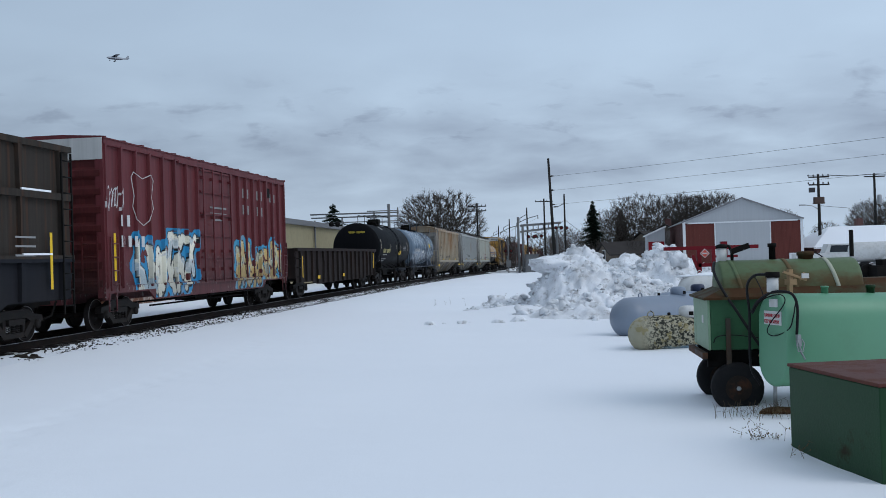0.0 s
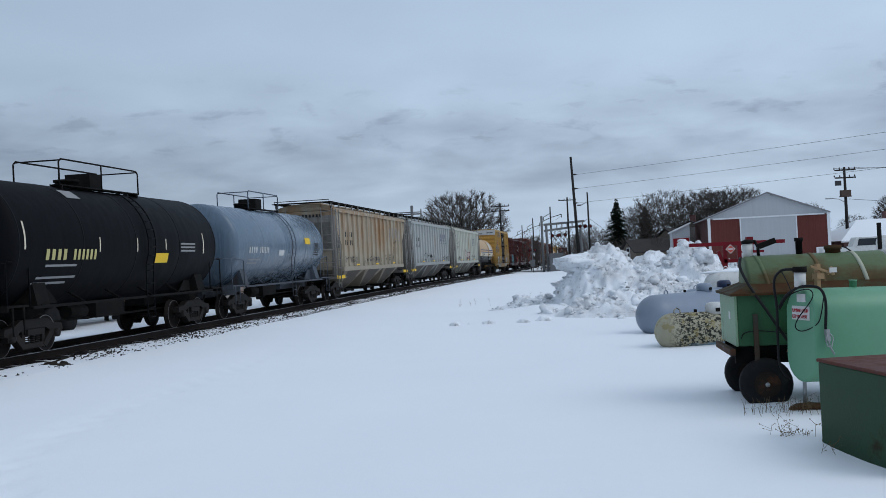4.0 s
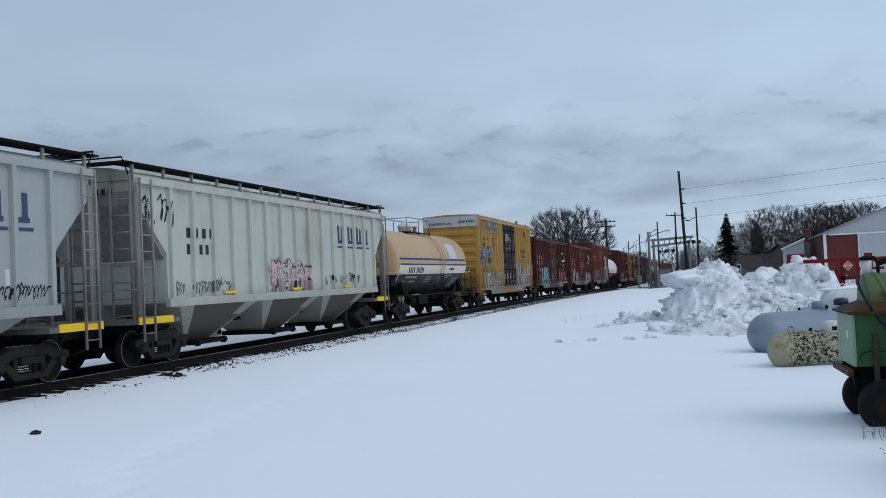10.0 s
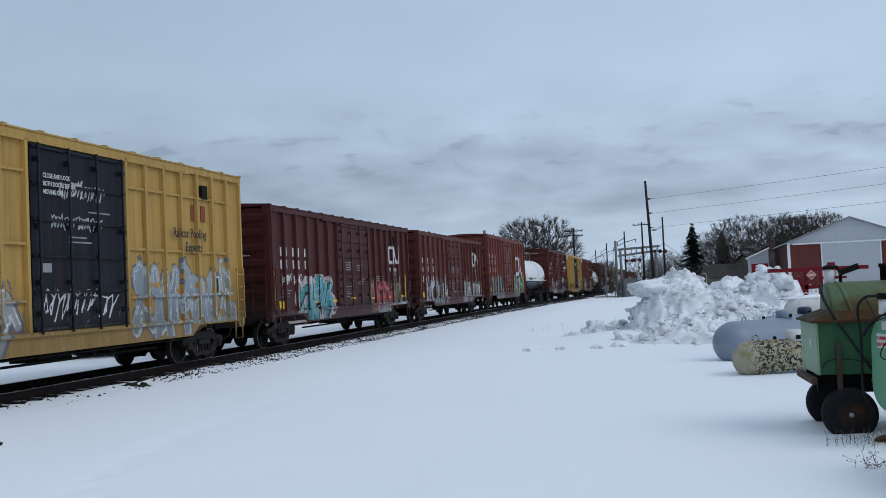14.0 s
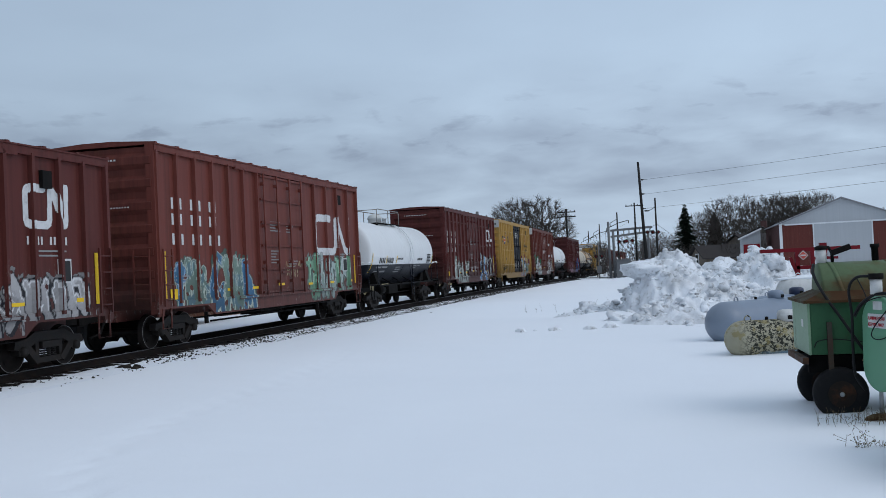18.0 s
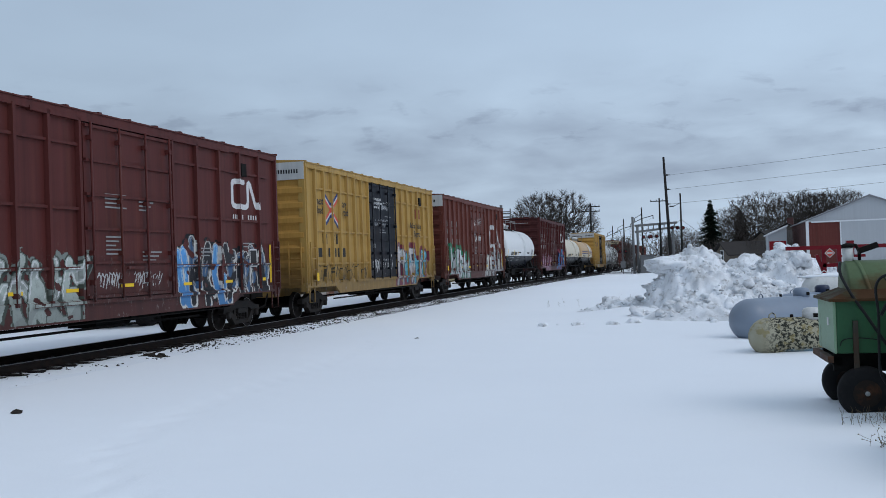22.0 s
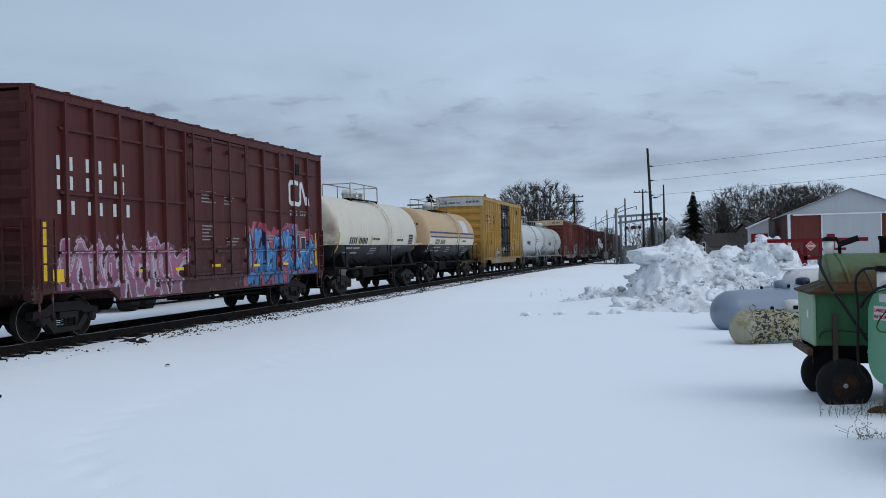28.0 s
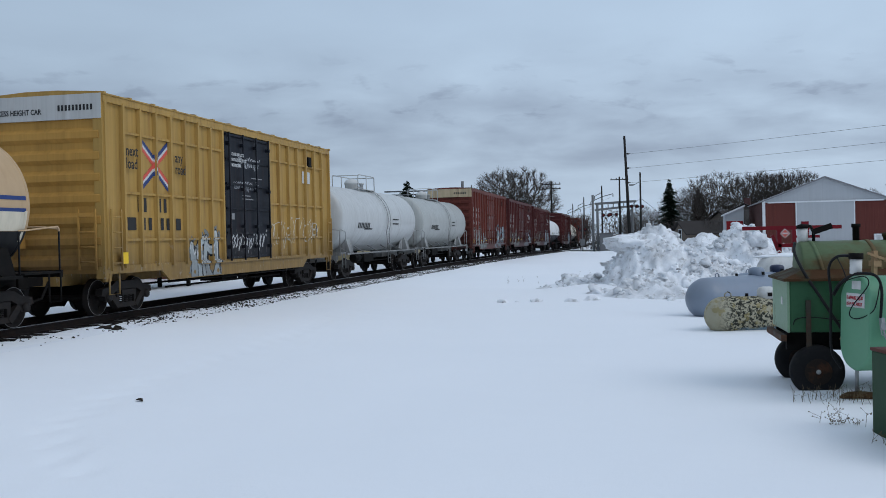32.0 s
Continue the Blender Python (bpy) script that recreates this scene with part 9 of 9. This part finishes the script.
bare_tree(0, 0.0, 172.0, 1.13, 0.4, "large round-crowned leafless tree behind the track")
bare_tree(2, 6.5, 178.0, 0.62, 2.1)
rnd = random.Random(77)
for kind, x, y, k in ((1, 28.0, 147, 1.0), (2, 31.0, 150, 1.0), (2, 26.0, 152, 0.8), (0, 38.5, 156, 0.9), (0, 43.5, 158, 0.92), (2, 47.5, 160, 0.85), (1, 19.0, 160, 0.55), (3, 17.5, 150, 0.8), (2, 21.5, 165, 0.6), (3, 20.0, 140, 0.7), (1, 56.6, 160, 0.82), (2, 62.0, 156, 0.55), (0, 67.5, 150, 0.74), (2, 72.0, 150, 0.8), (1, 59.0, 165, 0.66), (3, 64.5, 150, 0.85), (1, 14.0, 190, 0.6), (3, 12.5, 182, 0.9), (3, 23.0, 136, 0.6), (3, 25.5, 128, 0.55), (3, 10.3, 150, 0.8), (3, 33, 128, 0.7), (3, 29.5, 127, 0.7), (3, 15.2, 147, 0.9)):
    bare_tree(kind, x, y, k, rnd.uniform(0, 6.28))
# a hedge of brush low behind the yard
brush = Mesh()
for i in range(1600):
    x = rnd.uniform(12, 48)
    y = 150 + rnd.gauss(0, 6) + (x - 20) * 0.15
    a = Vector((x, y, base_z(x, y) - 0.2))
    h = rnd.uniform(1.2, 4.0) * (1.0 if x > 22 else 0.8)
    b = a + Vector((rnd.gauss(0, 0.35), rnd.gauss(0, 0.35), 1)) * h
    brush.tube([a, a.lerp(b, 0.5) + Vector((rnd.gauss(0, 0.15), 0, 0)), b], [0.035, 0.022, 0.010], 3, False)
    for j in range(4):
        c = a.lerp(b, rnd.uniform(0.3, 0.95))
        brush.tube([c, c + Vector((rnd.gauss(0, 0.5), rnd.gauss(0, 0.5), rnd.uniform(0.2, 0.9)))], [0.016, 0.007], 3, False)
tagged(solid("brush", brush, TWIG, Matrix.Identity(4), "dense dark leafless brush and saplings at the back", "brush"), kind="stuff")

NEEDLES = plain("dark_needles", (0.018, 0.03, 0.02), 0.9, 0, 0.35, 4, 0.2)


def fir(x, y, height, width, seed, label="dark green spruce with layered drooping boughs"):
    rnd = random.Random(seed)
    t = thing("spruce", pose(x, y, base_z(x, y)), label, "conifer", "conifers")
    part("trunk", Mesh().tube([(0, 0, -0.3), (0, 0, height)], [height * 0.022, 0.03], 8), BARK, t)
    m = Mesh()
    z = height * 0.1
    while z < height * 0.98:
        k = 1 - z / height
        n = 8 if k > 0.2 else 5
        for i in range(n):
            a = 2 * math.pi * (i + rnd.random()) / n
            reach = width * (k ** 0.85) * rnd.uniform(0.5, 1.15) + 0.1
            d = Vector((math.cos(a), math.sin(a), 0))
            side = Vector((-d.y, d.x, 0))
            zz = z + rnd.uniform(-0.03, 0.03) * height
            tip = Vector((0, 0, zz)) + d * reach + Vector((0, 0, -reach * 0.16 + rnd.gauss(0, 0.12)))
            root = Vector((0, 0, zz + 0.1))
            m.tube([root, root.lerp(tip, 0.5) + Vector((0, 0, 0.1)), tip], [0.05, 0.04, 0.02], 3, False)
            for j in range(9):
                u = 0.2 + 0.8 * j / 8
                c = root.lerp(tip, u)
                w = reach * 0.36 * (1.1 - u) + 0.18
                for s in (-1, 1):
                    e = c + side * s * w * rnd.uniform(0.7, 1.2) + d * 0.25 * w + Vector((0, 0, rnd.uniform(-0.28, 0.0)))
                    m.add([c + d * 0.12, e, c - d * 0.12 - Vector((0, 0, 0.14))], [(0, 1, 2)])
        z += height * 0.033
    part("crown", m, NEEDLES, t)
    return t


fir(23.4, 148.2, 9.9, 3.3, 1)
fir(29.4, 158.0, 9.2, 2.2, 2, "dark slender spruce among bare trees")
fir(-16.0, 149.2, 10.8, 5.0, 3, "spruce showing over the train")
fir(32.0, 170.0, 9.0, 2.5, 4, "dark spruce behind bare trees")

# ---- light aeroplane ----
PLANE_WHITE = plain("aircraft_white", (0.33, 0.35, 0.38), 0.4, 0, 0.05, 2, 0.02)
PLANE_DARK = plain("aircraft_dark_belly", (0.03, 0.035, 0.05), 0.4, 0, 0.1, 2, 0.02)


def aeroplane():
    a = thing("aeroplane", Matrix.Identity(4), "small high-wing single-engine aeroplane with fixed wheels", "aeroplane")
    # +y is forwards
    ring = lambda y, w, h, z: [(w * math.cos(t), y, z + h * math.sin(t)) for t in (2 * math.pi * i / 16 for i in range(16))]
    part("fuselage", Mesh().rings([ring(3.0, 0.18, 0.18, 0), ring(2.7, 0.42, 0.42, 0), ring(1.6, 0.55, 0.55, 0.05), ring(0.8, 0.6, 0.75, 0.22), ring(-0.8, 0.55, 0.7, 0.25), ring(-2.2, 0.32, 0.4, 0.25), ring(-5.0, 0.09, 0.15, 0.35)]), PLANE_WHITE, a)
    part("belly", Mesh().rings([ring(2.6, 0.40, 0.30, -0.14), ring(1.4, 0.56, 0.34, -0.2), ring(-1.0, 0.5, 0.3, -0.18), ring(-3.0, 0.2, 0.16, 0.08)]), PLANE_DARK, a)
    part("wing", Mesh().prism([(1.1, 0.88), (0.6, 1.02), (-0.2, 0.98), (-0.5, 0.9), (0.4, 0.86)], -5.5, 5.5), PLANE_DARK, a)
    part("tailplane", Mesh().prism([(-4.2, 0.42), (-4.5, 0.47), (-5.1, 0.42)], -1.7, 1.7), PLANE_WHITE, a)
    part("fin", Mesh().prism([(-3.7, 0.45), (-4.7, 1.75), (-5.2, 1.75), (-5.1, 0.4)], -0.05, 0.05), PLANE_WHITE, a)
    part("windscreen", Mesh().prism([(1.45, 0.5), (0.75, 0.9), (-0.4, 0.9), (-0.6, 0.5)], -0.585, 0.585), GLASS, a)
    part("propeller", Mesh().box(-0.95, 0.95, 3.03, 3.07, -0.06, 0.06), PLANE_DARK, a)
    for x in (-1.1, 1.1):
        part("wing_strut", Mesh().tube([(x * 0.5, 0.3, -0.3), (x * 2.4, 0.3, 0.88)], 0.05, 6), PLANE_WHITE, a)
        part("main_wheel", Mesh().lathe([(x - 0.09, 0.1), (x - 0.09, 0.24), (x + 0.09, 0.24), (x + 0.09, 0.1)], 12, "x", (0, 0.1, -1.05)), PLANE_DARK, a)
        part("wheel_leg", Mesh().tube([(x * 0.4, 0.1, -0.4), (x, 0.1, -1.0)], 0.05, 6), PLANE_DARK, a)
    part("nose_wheel", Mesh().lathe([(-0.07, 0.08), (-0.07, 0.2), (0.07, 0.2), (0.07, 0.08)], 12, "x", (0, 2.0, -1.0)).tube([(0, 2.0, -0.4), (0, 2.0, -1.0)], 0.05, 6), PLANE_DARK, a)
    return a


PLANE = aeroplane()

LEAF = solid("dry_leaf", Mesh().add([(-0.06, 0, 0.0), (-0.02, -0.035, 0.012), (0.035, -0.03, 0.016), (0.07, 0.0, 0.0), (0.03, 0.035, 0.02), (-0.025, 0.03, 0.014), (0.0, 0.0, 0.03)], [(0, 1, 6), (1, 2, 6), (2, 3, 6), (3, 4, 6), (4, 5, 6), (5, 0, 6), (5, 4, 3, 2, 1, 0)]), DEBRIS, Matrix.Identity(4), "dry dark leaf blowing over the snow", "leaf")


# ---- what moves: the train, its wheels and the light aeroplane ----
# place along the track of the leading coupler of the yellow boxcar with the rusted paint
RUN = [(0.0, 123.59), (2.5, 98.26), (6.0, 62.53), (9.0, 31.79), (11.0, 11.52), (13.0, -9.31), (15.0, -29.9), (18.0, -61.34), (19.0, -71.73), (21.0, -92.2), (23.0, -112.92), (26.0, -143.87), (29.0, -174.92), (30.0, -185.22), (32.0, -206.23)]


def run_at(t):
    return float(np.interp(t, [a for a, b in RUN], [b for a, b in RUN]))


def car_pose(s, length):
    a, b = on_track(s + 2.2), on_track(s + length - 2.2)
    d = (b - a).normalized()
    x = d.cross(Vector((0, 0, 1))).normalized()
    z = x.cross(d)
    p = (a + b) / 2
    return Matrix(((x.x, d.x, z.x, p.x), (x.y, d.y, z.y, p.y), (x.z, d.z, z.z, p.z), (0, 0, 0, 1)))


FLIGHT = [(0.0, -123.3, 380.5, 83.0), (1.0, -141.0, 374.3, 78.6), (2.0, -157.5, 367.7, 74.8), (2.8, -170.5, 361.8, 71.4), (8.0, -257, 322, 58), (16.0, -390, 262, 46), (32.0, -656, 142, 34)]


# a dry leaf that the wind drives over the snow until it rests
LEAF_WAY = [(0.0, -4.3, 58.0), (18.0, -4.3, 42.0), (20.0, -4.29, 33.54), (21.0, -3.48, 29.53), (22.0, -3.65, 25.81), (22.5, -3.8, 23.02), (23.0, -4.42, 21.75), (23.5, -5.06, 21.19), (24.0, -6.07, 20.01), (24.5, -7.16, 19.27), (25.0, -7.13, 18.37), (25.5, -7.11, 18.3), (26.0, -7.31, 18.15), (26.5, -7.45, 17.79), (28.5, -6.16, 15.96), (29.0, -5.77, 14.35), (29.5, -5.3, 13.52), (30.0, -4.84, 12.3), (32.0, -4.84, 12.3)]


def motions():
    walk(LEAF, [(t, pose(x, y, base_z(x, y) + 0.015, 12, 10 * math.sin(t * 3), 40 * math.sin(t * 1.3))) for t, x, y in LEAF_WAY])
    walk(PLANE, [(t, pose(x, y, z, 3, -4, 122)) for t, x, y, z in FLIGHT])
    for car, start, length in zip(TRAIN, CAR_START, CAR_LENGTHS):
        walk(car, [(t, car_pose(s + start, length)) for t, s in RUN])
    times = [i * 2 / 30 for i in range(481)]
    turn = [math.degrees((run_at(t) - run_at(0)) / 0.418) for t in times]
    for w, dy in WHEELSETS:
        walk(w, [(t, pose(0, dy, 0.418, a, 0, 0)) for t, a in zip(times, turn)])


motions()
